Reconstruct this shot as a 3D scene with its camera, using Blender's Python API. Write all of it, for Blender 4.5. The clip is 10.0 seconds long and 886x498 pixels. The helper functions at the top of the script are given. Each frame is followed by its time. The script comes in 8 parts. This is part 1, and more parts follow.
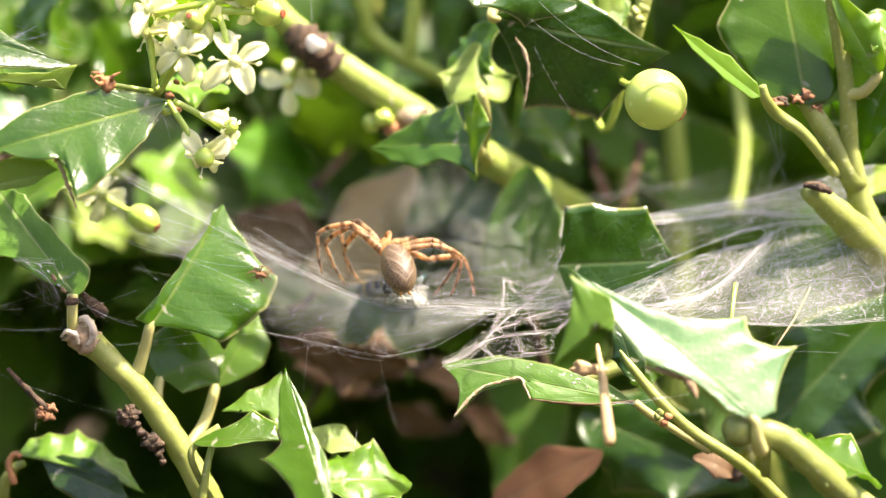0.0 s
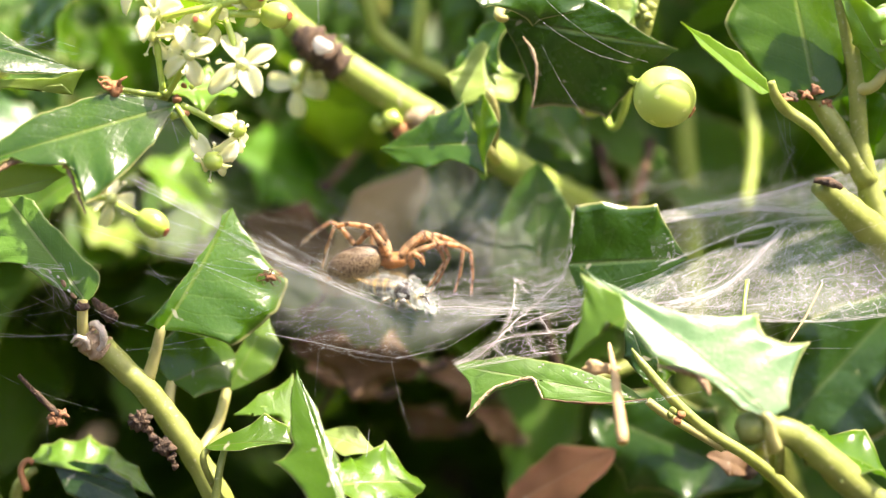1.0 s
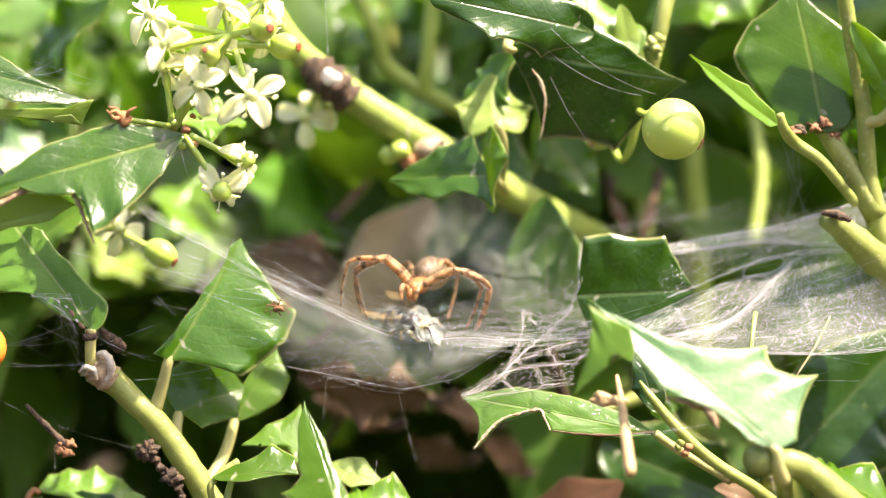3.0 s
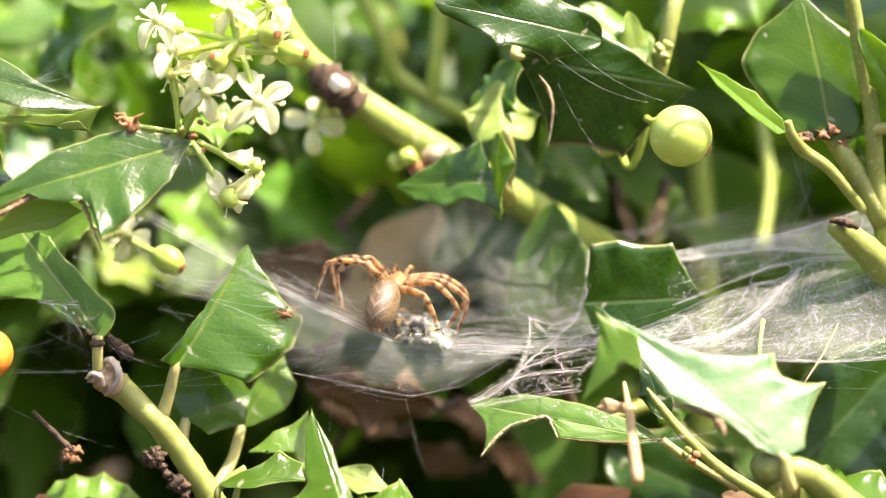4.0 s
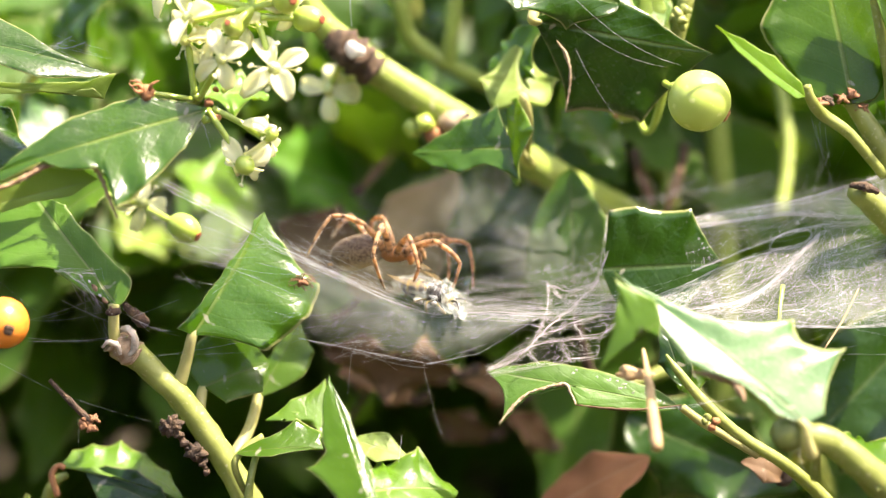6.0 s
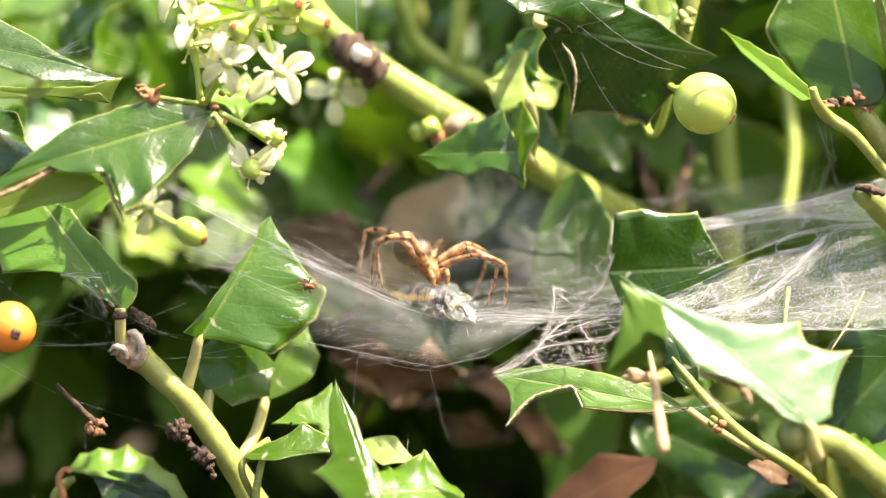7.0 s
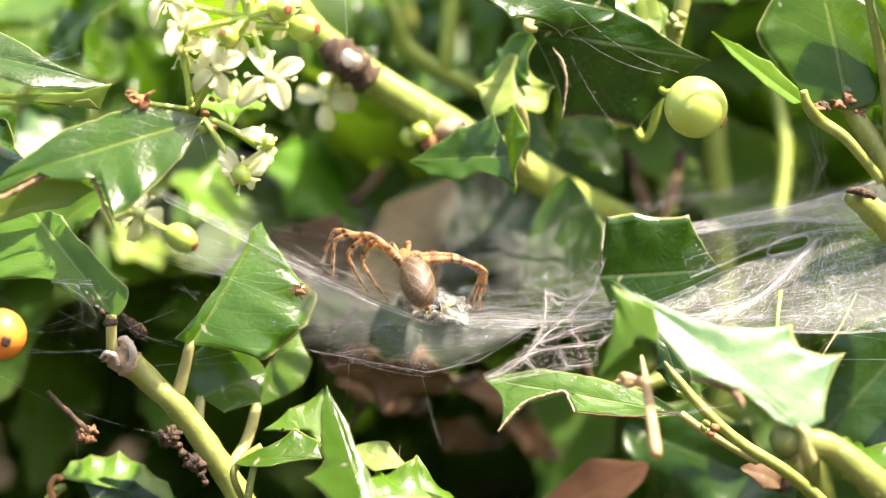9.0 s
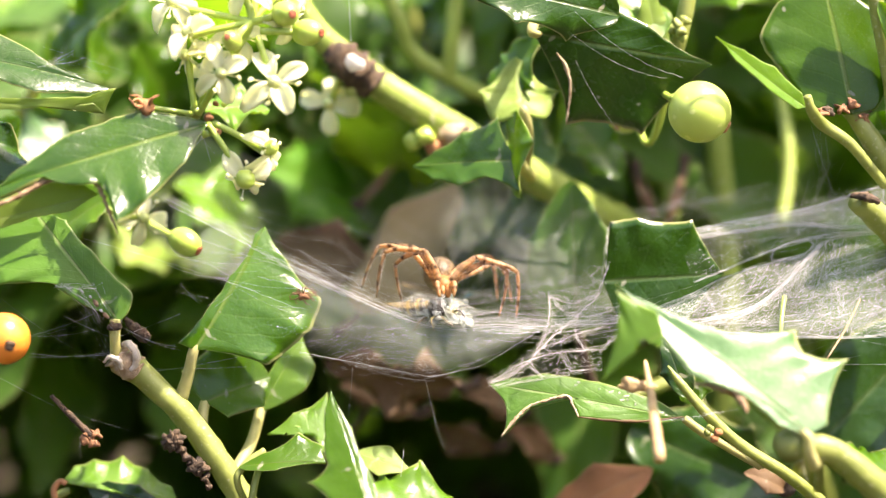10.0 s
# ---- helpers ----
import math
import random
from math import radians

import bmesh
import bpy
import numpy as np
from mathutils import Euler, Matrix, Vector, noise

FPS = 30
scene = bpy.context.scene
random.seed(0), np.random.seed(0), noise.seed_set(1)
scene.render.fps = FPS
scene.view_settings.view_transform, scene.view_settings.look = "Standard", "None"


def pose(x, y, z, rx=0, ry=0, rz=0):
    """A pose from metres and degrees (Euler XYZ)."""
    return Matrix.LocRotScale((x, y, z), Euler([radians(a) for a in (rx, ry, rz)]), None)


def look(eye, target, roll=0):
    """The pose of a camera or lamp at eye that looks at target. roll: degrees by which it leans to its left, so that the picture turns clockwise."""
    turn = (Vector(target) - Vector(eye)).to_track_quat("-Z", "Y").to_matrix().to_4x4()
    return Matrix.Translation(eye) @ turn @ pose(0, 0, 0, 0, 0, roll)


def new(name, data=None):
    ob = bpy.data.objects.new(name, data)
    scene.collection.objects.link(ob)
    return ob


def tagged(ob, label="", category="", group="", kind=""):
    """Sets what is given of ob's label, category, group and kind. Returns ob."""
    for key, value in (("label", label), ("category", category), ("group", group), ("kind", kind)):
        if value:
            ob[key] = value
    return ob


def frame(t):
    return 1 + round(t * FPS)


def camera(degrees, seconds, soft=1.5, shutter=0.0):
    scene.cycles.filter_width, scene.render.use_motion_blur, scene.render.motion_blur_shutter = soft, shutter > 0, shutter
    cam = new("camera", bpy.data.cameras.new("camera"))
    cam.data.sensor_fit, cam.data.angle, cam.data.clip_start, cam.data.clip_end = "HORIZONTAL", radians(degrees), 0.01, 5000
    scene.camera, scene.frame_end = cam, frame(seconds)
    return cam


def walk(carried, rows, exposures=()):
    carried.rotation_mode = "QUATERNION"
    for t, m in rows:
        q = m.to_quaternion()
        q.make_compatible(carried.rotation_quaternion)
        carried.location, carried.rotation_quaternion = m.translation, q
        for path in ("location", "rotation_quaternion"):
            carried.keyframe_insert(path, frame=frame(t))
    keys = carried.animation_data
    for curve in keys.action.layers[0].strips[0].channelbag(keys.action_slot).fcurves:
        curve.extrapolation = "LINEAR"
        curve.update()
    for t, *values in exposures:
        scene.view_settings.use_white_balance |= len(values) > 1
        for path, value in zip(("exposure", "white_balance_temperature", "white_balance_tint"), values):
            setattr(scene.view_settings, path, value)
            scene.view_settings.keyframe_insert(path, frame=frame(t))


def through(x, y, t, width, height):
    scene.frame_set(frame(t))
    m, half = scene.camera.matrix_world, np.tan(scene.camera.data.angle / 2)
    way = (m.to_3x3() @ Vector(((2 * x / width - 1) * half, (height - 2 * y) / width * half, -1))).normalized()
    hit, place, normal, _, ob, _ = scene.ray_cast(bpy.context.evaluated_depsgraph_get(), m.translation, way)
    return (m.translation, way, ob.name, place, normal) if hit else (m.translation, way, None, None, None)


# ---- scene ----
# Holly hedge with a sheet web; a spider wraps a wasp. Metres; the web lies 0.8 m above the ground.
cam = camera(20, 10.0, soft=1.3)
cam.data.dof.use_dof = True
cam.data.dof.focus_distance = 0.418
cam.data.dof.aperture_fstop = 8.0
walk(cam, [
    (0.0, look((0.00000, -0.41847, 0.88895), (0.00642, -0.00080, 0.79623), 0.62)),
    (0.5, look((0.00000, -0.41751, 0.88874), (0.00663, -0.00119, 0.79439), -0.16)),
    (1.0, look((0.00000, -0.41738, 0.88872), (0.00469, -0.00078, 0.79633), -0.17)),
    (1.5, look((0.00000, -0.41742, 0.88873), (0.00245, -0.00055, 0.79741), -0.06)),
    (2.0, look((0.00000, -0.41717, 0.88867), (0.00267, -0.00016, 0.79927), 0.04)),
    (2.5, look((0.00000, -0.41751, 0.88874), (0.00338, 0.00011, 0.80052), -0.00)),
    (4.0, look((0.00000, -0.41717, 0.88867), (0.00209, 0.00056, 0.80265), 0.04)),
    (4.5, look((0.00000, -0.41571, 0.88836), (0.00000, 0.00000, 0.80000), 0.00)),
    (5.0, look((0.00000, -0.41538, 0.88829), (-0.00033, -0.00028, 0.79870), -0.09)),
    (5.5, look((0.00000, -0.41484, 0.88818), (-0.00026, -0.00053, 0.79753), -0.18)),
    (6.0, look((0.00000, -0.41488, 0.88819), (-0.00087, -0.00060, 0.79716), -0.28)),
    (6.5, look((0.00000, -0.41509, 0.88823), (-0.00164, -0.00060, 0.79716), -0.36)),
    (7.0, look((0.00000, -0.41526, 0.88827), (-0.00189, -0.00049, 0.79770), -0.46)),
    (7.5, look((0.00000, -0.41505, 0.88822), (-0.00369, -0.00050, 0.79765), -0.53)),
    (8.0, look((0.00000, -0.41530, 0.88827), (-0.00118, -0.00036, 0.79829), -0.57)),
    (8.5, look((0.00000, -0.41455, 0.88812), (-0.00013, -0.00037, 0.79824), -0.68)),
    (9.0, look((0.00000, -0.41451, 0.88811), (-0.00040, -0.00032, 0.79851), -0.68)),
    (9.5, look((0.00000, -0.41472, 0.88815), (-0.00167, -0.00012, 0.79945), -0.67)),
    (10.0, look((0.00000, -0.41455, 0.88812), (-0.00103, -0.00015, 0.79928), -0.65)),
], exposures=[(0.0, 2.02, 6850, 19), (10.0, 2.02, 6850, 19)])

# ---- light ----
SUN = Vector((0.45, -0.06, 0.89)).normalized()
world = bpy.data.worlds.new("sky")
scene.world = world
world.use_nodes = True
sky = world.node_tree.nodes.new("ShaderNodeTexSky")
sky.sky_type, sky.sun_disc = "NISHITA", False
sky.sun_elevation = math.asin(SUN.z)
sky.dust_density, sky.ozone_density = 4.0, 0.3
sky.sun_rotation = math.atan2(SUN.x, SUN.y)
back = world.node_tree.nodes["Background"]
back.inputs["Strength"].default_value = 0.15
world.node_tree.links.new(sky.outputs[0], back.inputs["Color"])
sun = new("sun", bpy.data.lights.new("sun", "SUN"))
sun.data.energy, sun.data.angle, sun.data.color = 5.0, radians(0.5), (1.0, 0.93, 0.80)
sun.matrix_world = look((0.3, 0.1, 2.0), Vector((0.3, 0.1, 2.0)) - SUN)


# ---- materials ----
class Mat:
    """A node material with a few short-cuts."""

    def __init__(self, name):
        self.m = bpy.data.materials.new(name)
        self.m.use_nodes = True
        self.t = self.m.node_tree
        self.p = self.t.nodes["Principled BSDF"]
        self.out = self.t.nodes["Material Output"]

    def put(self, socket, value):
        if isinstance(value, bpy.types.NodeSocket):
            self.t.links.new(value, socket)
        elif hasattr(value, "__len__") and len(value) == 3 and socket.type == "RGBA":
            socket.default_value = (*value, 1)
        else:
            socket.default_value = value

    def node(self, kind, **inputs):
        n = self.t.nodes.new("ShaderNode" + kind)
        for key, value in inputs.items():
            self.put(n.inputs[int(key[1:]) if key[0] == "i" and key[1:].isdigit() else key.replace("_", " ")], value)
        return n

    def math(self, op, a, b=0.0, c=0.0):
        n = self.t.nodes.new("ShaderNodeMath")
        n.operation = op
        for s, v in zip(n.inputs, (a, b, c)):
            self.put(s, v)
        return n.outputs[0]

    def mix(self, f, a, b):
        n = self.t.nodes.new("ShaderNodeMix")
        n.data_type = "RGBA"
        self.put(n.inputs[0], f)
        self.put(n.inputs[6], a)
        self.put(n.inputs[7], b)
        return n.outputs[2]

    def ramp(self, f, lo, hi):
        n = self.node("MapRange", Value=f)
        n.inputs["From Min"].default_value, n.inputs["From Max"].default_value = lo, hi
        return n.outputs[0]

    def noise(self, scale, detail=3.0, coord=None, rough=0.55):
        n = self.node("TexNoise", Scale=scale, Detail=detail, Roughness=rough)
        self.t.links.new(coord if coord is not None else self.coord(), n.inputs["Vector"])
        return n.outputs["Fac"]

    def coord(self, which="Object"):
        return self.node("TexCoord").outputs[which]

    def uv(self):
        s = self.node("SeparateXYZ")
        self.t.links.new(self.coord("UV"), s.inputs[0])
        return s.outputs[0], s.outputs[1]

    def chance(self):
        return self.node("ObjectInfo").outputs["Random"]

    def island(self):
        return self.node("NewGeometry").outputs["Random Per Island"]

    def set(self, **inputs):
        for key, value in inputs.items():
            self.put(self.p.inputs[key.replace("_", " ")], value)
        return self

    def bump(self, height, strength, distance):
        n = self.node("Bump", Strength=strength, Distance=distance, Height=height)
        self.t.links.new(n.outputs[0], self.p.inputs["Normal"])
        return self

    def translucent(self, fac, colour):
        a = self.node("BsdfTranslucent", Color=colour)
        n = self.node("MixShader", Fac=fac)
        self.t.links.new(self.p.outputs[0], n.inputs[1])
        self.t.links.new(a.outputs[0], n.inputs[2])
        self.t.links.new(n.outputs[0], self.out.inputs["Surface"])
        return self


def leaf_material(name, dark, light, vein, gloss, through_colour, through=0.35, island=False, edge=0.6, shine=0.5):
    k = Mat(name)
    u, v = k.uv()
    off = k.math("ABSOLUTE", k.math("SUBTRACT", v, 0.5))
    off = k.math("MULTIPLY", off, 2.0)
    rand = k.island() if island else k.chance()
    big = k.noise(90.0, 3.0)
    fine = k.noise(900.0, 4.0)
    base = k.mix(k.ramp(big, 0.3, 0.7), dark, light)
    blotch = k.ramp(k.noise(38.0, 4.0, None, 0.65), 0.4, 0.62)
    base = k.mix(k.math("MULTIPLY", blotch, 0.45), base, tuple(0.55 * c for c in dark))
    base = k.mix(k.math("MULTIPLY", rand, 0.5), base, tuple(c * 1.5 for c in light))
    base = k.mix(k.math("MULTIPLY", k.ramp(fine, 0.55, 0.75), 0.10), base, vein)
    # side veins run out and forward from the midrib
    slant = k.math("SUBTRACT", k.math("MULTIPLY", u, 9.0), k.math("MULTIPLY", off, 2.2))
    slant = k.math("ADD", slant, k.math("MULTIPLY", k.noise(120.0), 0.8))
    wave = k.math("ABSOLUTE", k.math("SUBTRACT", k.math("FRACT", slant), 0.5))
    side = k.math("SUBTRACT", 1.0, k.ramp(wave, 0.0, 0.09))
    base = k.mix(k.math("MULTIPLY", side, 0.10), base, vein)
    near = k.math("POWER", k.math("SUBTRACT", 1.0, u), 8.0)
    mid = k.math("SUBTRACT", 1.0, k.ramp(k.math("SUBTRACT", off, k.math("MULTIPLY", near, 0.12)), 0.012, 0.05))
    rim = k.ramp(off, 0.955, 0.985)
    base = k.mix(k.math("MULTIPLY", mid, 0.6), base, vein)
    base = k.mix(k.math("MULTIPLY", rim, edge), base, (0.42, 0.40, 0.16))
    spots = k.ramp(k.noise(420.0, 1.0), 0.74, 0.78)
    base = k.mix(k.math("MULTIPLY", spots, 0.6), base, (0.35, 0.33, 0.22))
    dust = k.math("MULTIPLY", k.ramp(k.noise(2600.0, 2.0), 0.60, 0.72), k.ramp(big, 0.42, 0.7))
    base = k.mix(k.math("MULTIPLY", dust, 0.11), base, (0.45, 0.46, 0.38))
    rough = k.math("ADD", gloss, k.math("MULTIPLY", fine, 0.12))
    rough = k.math("ADD", rough, k.math("MULTIPLY", k.ramp(k.noise(140.0, 3.0), 0.45, 0.65), 0.10))
    k.set(Base_Color=base, Roughness=rough, Specular_IOR_Level=shine)
    h = k.math("ADD", k.math("MULTIPLY", k.noise(260.0, 3.0), 1.0), k.math("MULTIPLY", side, -0.12))
    h = k.math("ADD", h, k.math("MULTIPLY", mid, -0.5))
    h = k.math("ADD", h, k.math("MULTIPLY", k.noise(1500.0, 3.0), 0.35))
    h = k.math("ADD", h, k.math("MULTIPLY", k.noise(60.0, 2.0), 4.0))
    cell = k.node("TexVoronoi", Scale=620.0)
    cell.feature = "DISTANCE_TO_EDGE"
    k.t.links.new(k.coord(), cell.inputs["Vector"])
    h = k.math("ADD", h, k.math("MULTIPLY", k.ramp(cell.outputs["Distance"], 0.0, 0.25), 0.05))
    k.bump(h, 0.6, 0.0003)
    glow = k.mix(k.math("MULTIPLY", mid, 0.5), through_colour, vein)
    k.translucent(through, glow)
    return k.m


def plain(name, a, b, scale=300.0, rough=0.5, bump=0.3, depth=0.0003, spec=0.4, through=0.0, through_colour=None, speck=None):
    k = Mat(name)
    f = k.noise(scale, 4.0)
    base = k.mix(k.ramp(f, 0.32, 0.68), a, b)
    base = k.mix(k.math("MULTIPLY", k.chance(), 0.3), base, tuple(0.6 * c for c in a))
    if speck:
        base = k.mix(k.ramp(k.noise(scale * 5, 2.0), 0.62, 0.7), base, speck)
    k.set(Base_Color=base, Roughness=rough, Specular_IOR_Level=spec)
    k.bump(k.noise(scale * 4, 4.0), bump, depth)
    if through:
        k.translucent(through, through_colour or b)
    return k.m


LEAF = leaf_material("holly_leaf_top", (0.024, 0.064, 0.002), (0.045, 0.100, 0.004), (0.14, 0.20, 0.03), 0.10, (0.18, 0.42, 0.004), 0.38, shine=0.3)
GLOSSY = leaf_material("glossy_leaf_top", (0.017, 0.055, 0.002), (0.034, 0.088, 0.004), (0.14, 0.20, 0.03), 0.11, (0.18, 0.42, 0.004), 0.28, shine=0.45)
YOUNG = leaf_material("young_leaf_top", (0.06, 0.14, 0.008), (0.10, 0.20, 0.014), (0.26, 0.34, 0.07), 0.22, (0.40, 0.62, 0.02), 0.46)
UNDER = leaf_material("holly_leaf_underside", (0.15, 0.23, 0.03), (0.21, 0.29, 0.05), (0.32, 0.38, 0.11), 0.42, (0.42, 0.56, 0.03), 0.48)
# Shaded copy of the holly leaf: shade is put into its darker colours.
SHADE = leaf_material("shaded_holly_leaf_top", (0.010, 0.032, 0.002), (0.020, 0.054, 0.004), (0.08, 0.12, 0.03), 0.14, (0.10, 0.28, 0.006), 0.16, shine=0.4)
WILD = leaf_material("hedge_leaf", (0.020, 0.056, 0.006), (0.050, 0.115, 0.013), (0.16, 0.21, 0.06), 0.42, (0.24, 0.44, 0.012), 0.36, island=True, shine=0.3)
WAXY = leaf_material("waxy_leaf_top", (0.030, 0.085, 0.018), (0.060, 0.135, 0.035), (0.24, 0.30, 0.14), 0.26, (0.18, 0.36, 0.02), 0.16, shine=0.7)
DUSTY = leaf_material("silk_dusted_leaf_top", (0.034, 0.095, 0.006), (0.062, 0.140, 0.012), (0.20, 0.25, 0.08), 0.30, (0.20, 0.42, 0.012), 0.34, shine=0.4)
DRY = leaf_material("dry_leaf", (0.085, 0.045, 0.016), (0.155, 0.088, 0.034), (0.22, 0.14, 0.06), 0.6, (0.35, 0.18, 0.06), 0.25, edge=0.1)
# Bright copy of the leaf: sun shining through is put into its base colour.
SUNLIT = leaf_material("leaf_coloured_as_lit_through", (0.055, 0.160, 0.005), (0.085, 0.210, 0.008), (0.12, 0.20, 0.03), 0.45, (0.22, 0.58, 0.005), 0.5, shine=0.2)
RUST = leaf_material("rust_dry_leaf", (0.20, 0.080, 0.026), (0.32, 0.145, 0.05), (0.30, 0.17, 0.08), 0.6, (0.35, 0.16, 0.05), 0.2, edge=0.1)
DARK_DRY = leaf_material("dark_dry_leaf", (0.050, 0.025, 0.008), (0.115, 0.062, 0.022), (0.17, 0.095, 0.04), 0.65, (0.18, 0.09, 0.03), 0.15, edge=0.1)
PALE_DRY = leaf_material("bleached_dry_leaf", (0.130, 0.098, 0.042), (0.195, 0.150, 0.068), (0.22, 0.17, 0.08), 0.7, (0.22, 0.18, 0.10), 0.08, edge=0.1)
STEM = plain("green_stem", (0.18, 0.21, 0.040), (0.29, 0.32, 0.08), 250, 0.45, 0.4, speck=(0.33, 0.33, 0.16), through=0.15, through_colour=(0.4, 0.5, 0.05))
PETIOLE = plain("pale_petiole", (0.38, 0.36, 0.11), (0.52, 0.48, 0.20), 300, 0.45, 0.3, through=0.25, through_colour=(0.5, 0.55, 0.1))
BARK = plain("brown_bark", (0.028, 0.018, 0.010), (0.13, 0.080, 0.042), 700, 0.8, 0.9, 0.0006)
PALE = plain("pale_curled_bark", (0.50, 0.42, 0.30), (0.72, 0.66, 0.54), 700, 0.6, 0.7, 0.0004, through=0.2)
DARKBUD = plain("dark_bud", (0.018, 0.011, 0.007), (0.085, 0.052, 0.030), 900, 0.45, 0.8, 0.0003, spec=0.25)
STRAW = plain("dry_straw", (0.42, 0.28, 0.12), (0.60, 0.43, 0.22), 400, 0.6, 0.4, through=0.2)
CORK = plain("cut_wood", (0.28, 0.18, 0.09), (0.56, 0.45, 0.29), 500, 0.75, 0.8, 0.0005)
TAN = plain("tan_dry_tissue", (0.16, 0.095, 0.045), (0.34, 0.23, 0.12), 500, 0.7, 0.6)
WOOD = plain("grey_brown_branch", (0.09, 0.07, 0.045), (0.2, 0.17, 0.11), 120, 0.8, 0.9, 0.002)
PETAL = plain("cream_petal", (0.84, 0.84, 0.56), (0.90, 0.90, 0.72), 600, 0.5, 0.3, through=0.6, through_colour=(0.96, 0.95, 0.62))
OVARY = plain("green_ovary", (0.30, 0.42, 0.05), (0.42, 0.52, 0.09), 500, 0.3, 0.1, spec=0.5)
EYE = plain("pale_green_flower_centre", (0.50, 0.56, 0.16), (0.62, 0.66, 0.28), 500, 0.4, 0.1)
ANTHER = plain("brown_remains", (0.25, 0.10, 0.04), (0.42, 0.20, 0.07), 700, 0.7, 0.6)
SCAR = plain("red_brown_scar", (0.22, 0.05, 0.02), (0.40, 0.13, 0.05), 900, 0.5, 0.6)
TEAL = plain("teal_glint", (0.01, 0.16, 0.19), (0.03, 0.30, 0.32), 900, 0.2, 0.3, spec=0.8)
HUSK = plain("red_brown_husk", (0.15, 0.065, 0.026), (0.30, 0.14, 0.055), 900, 0.7, 0.6)
GREENBERRY = plain("unripe_berry_skin", (0.43, 0.55, 0.09), (0.51, 0.60, 0.14), 120, 0.32, 0.1, spec=0.5, through=0.15, through_colour=(0.6, 0.7, 0.1), speck=(0.58, 0.63, 0.2))
ORANGE = plain("orange_berry_skin", (0.75, 0.20, 0.02), (0.85, 0.30, 0.04), 200, 0.28, 0.05, spec=0.5, speck=(0.8, 0.3, 0.06))
SOIL = plain("soil_and_litter", (0.03, 0.02, 0.012), (0.08, 0.05, 0.03), 30, 0.95, 1.0, 0.01)
BELT_GREEN = plain("added_belt_green", (0.016, 0.034, 0.008), (0.050, 0.085, 0.020), 7, 0.7, 1.0, 0.05)
BRANCH = plain("thick_green_branch", (0.20, 0.27, 0.04), (0.30, 0.37, 0.07), 160, 0.5, 0.4, speck=(0.36, 0.36, 0.17))


def silk(name, low, high, stretch, fine=0.7, thins=False, soft=False):
    """A veil of silk: mostly clear, denser in streaks."""
    k = Mat(name)
    m = k.node("Mapping")
    k.t.links.new(k.coord(), m.inputs["Vector"])
    m.inputs["Scale"].default_value = stretch
    m.inputs["Rotation"].default_value = (0, 0, 0.35)
    streak = k.noise(420.0, 5.0, m.outputs[0], 0.7)
    cloud = k.noise(55.0, 3.0)
    net = 0.0
    for scale, wide in ((430.0, 0.04), (1100.0, 0.08), (2600.0, 0.16)):
        v = k.node("TexVoronoi", Scale=scale)
        v.feature = "DISTANCE_TO_EDGE"
        k.t.links.new(m.outputs[0], v.inputs["Vector"])
        net = k.math("MAXIMUM", net, k.math("SUBTRACT", 1.0, k.ramp(v.outputs["Distance"], 0.0, wide)))
    streak = k.math("ADD", k.math("MULTIPLY", k.ramp(streak, 0.35, 0.75), 0.6), k.math("MULTIPLY", net, fine))
    fac = k.math("MULTIPLY", streak, k.ramp(cloud, 0.40, 0.64))
    fac = k.math("ADD", low, k.math("MULTIPLY", fac, high - low))
    if soft:
        # the silk gets sparse towards all edges of the veil
        u, v = k.uv()
        for c in (u, v):
            fac = k.math("MULTIPLY", fac, k.ramp(k.math("MULTIPLY", c, k.math("SUBTRACT", 1.0, c)), 0.0, 0.2))
    if thins:
        # fewer layers of silk towards the loose lower edge
        u, v = k.uv()
        fac = k.math("MULTIPLY", fac, k.math("POWER", k.math("SUBTRACT", 1.0, v), 1.3))
        fac = k.math("MULTIPLY", fac, k.ramp(k.math("MULTIPLY", u, k.math("SUBTRACT", 1.0, u)), 0.0, 0.10))
    k.set(Base_Color=(0.80, 0.85, 0.77), Roughness=0.5)
    k.translucent(0.5, (0.80, 0.85, 0.77))
    veil = k.out.inputs["Surface"].links[0].from_socket
    clear = k.node("BsdfTransparent")
    n = k.node("MixShader", Fac=fac)
    k.t.links.new(clear.outputs[0], n.inputs[1])
    k.t.links.new(veil, n.inputs[2])
    k.t.links.new(n.outputs[0], k.out.inputs["Surface"])
    return k.m


SHEET = silk("silk_sheet", 0.005, 0.15, (0.9, 1.3, 1.0))
THIN = silk("thin_silk_sheet", 0.003, 0.03, (0.9, 1.3, 1.0))
DENSE = silk("dense_silk_sheet", 0.015, 0.24, (0.9, 1.3, 1.0))
GAUZE = silk("silk_gauze", 0.02, 0.20, (0.5, 1.0, 1.0), fine=0.3, soft=True)
VEIL = silk("silk_veil", 0.05, 0.30, (0.5, 1.0, 1.0), fine=0.4, soft=True)
LOW_VEIL = silk("silk_underveil", 0.18, 0.62, (0.5, 1.0, 1.0), fine=0.35, thins=True)
THREAD = plain("silk_thread", (0.75, 0.75, 0.72), (0.82, 0.82, 0.8), 500, 0.35, 0.0, through=0.4, through_colour=(0.8, 0.8, 0.78))
CLOT = plain("matted_silk", (0.55, 0.52, 0.45), (0.75, 0.73, 0.68), 900, 0.6, 0.6, through=0.3, through_colour=(0.8, 0.78, 0.7))


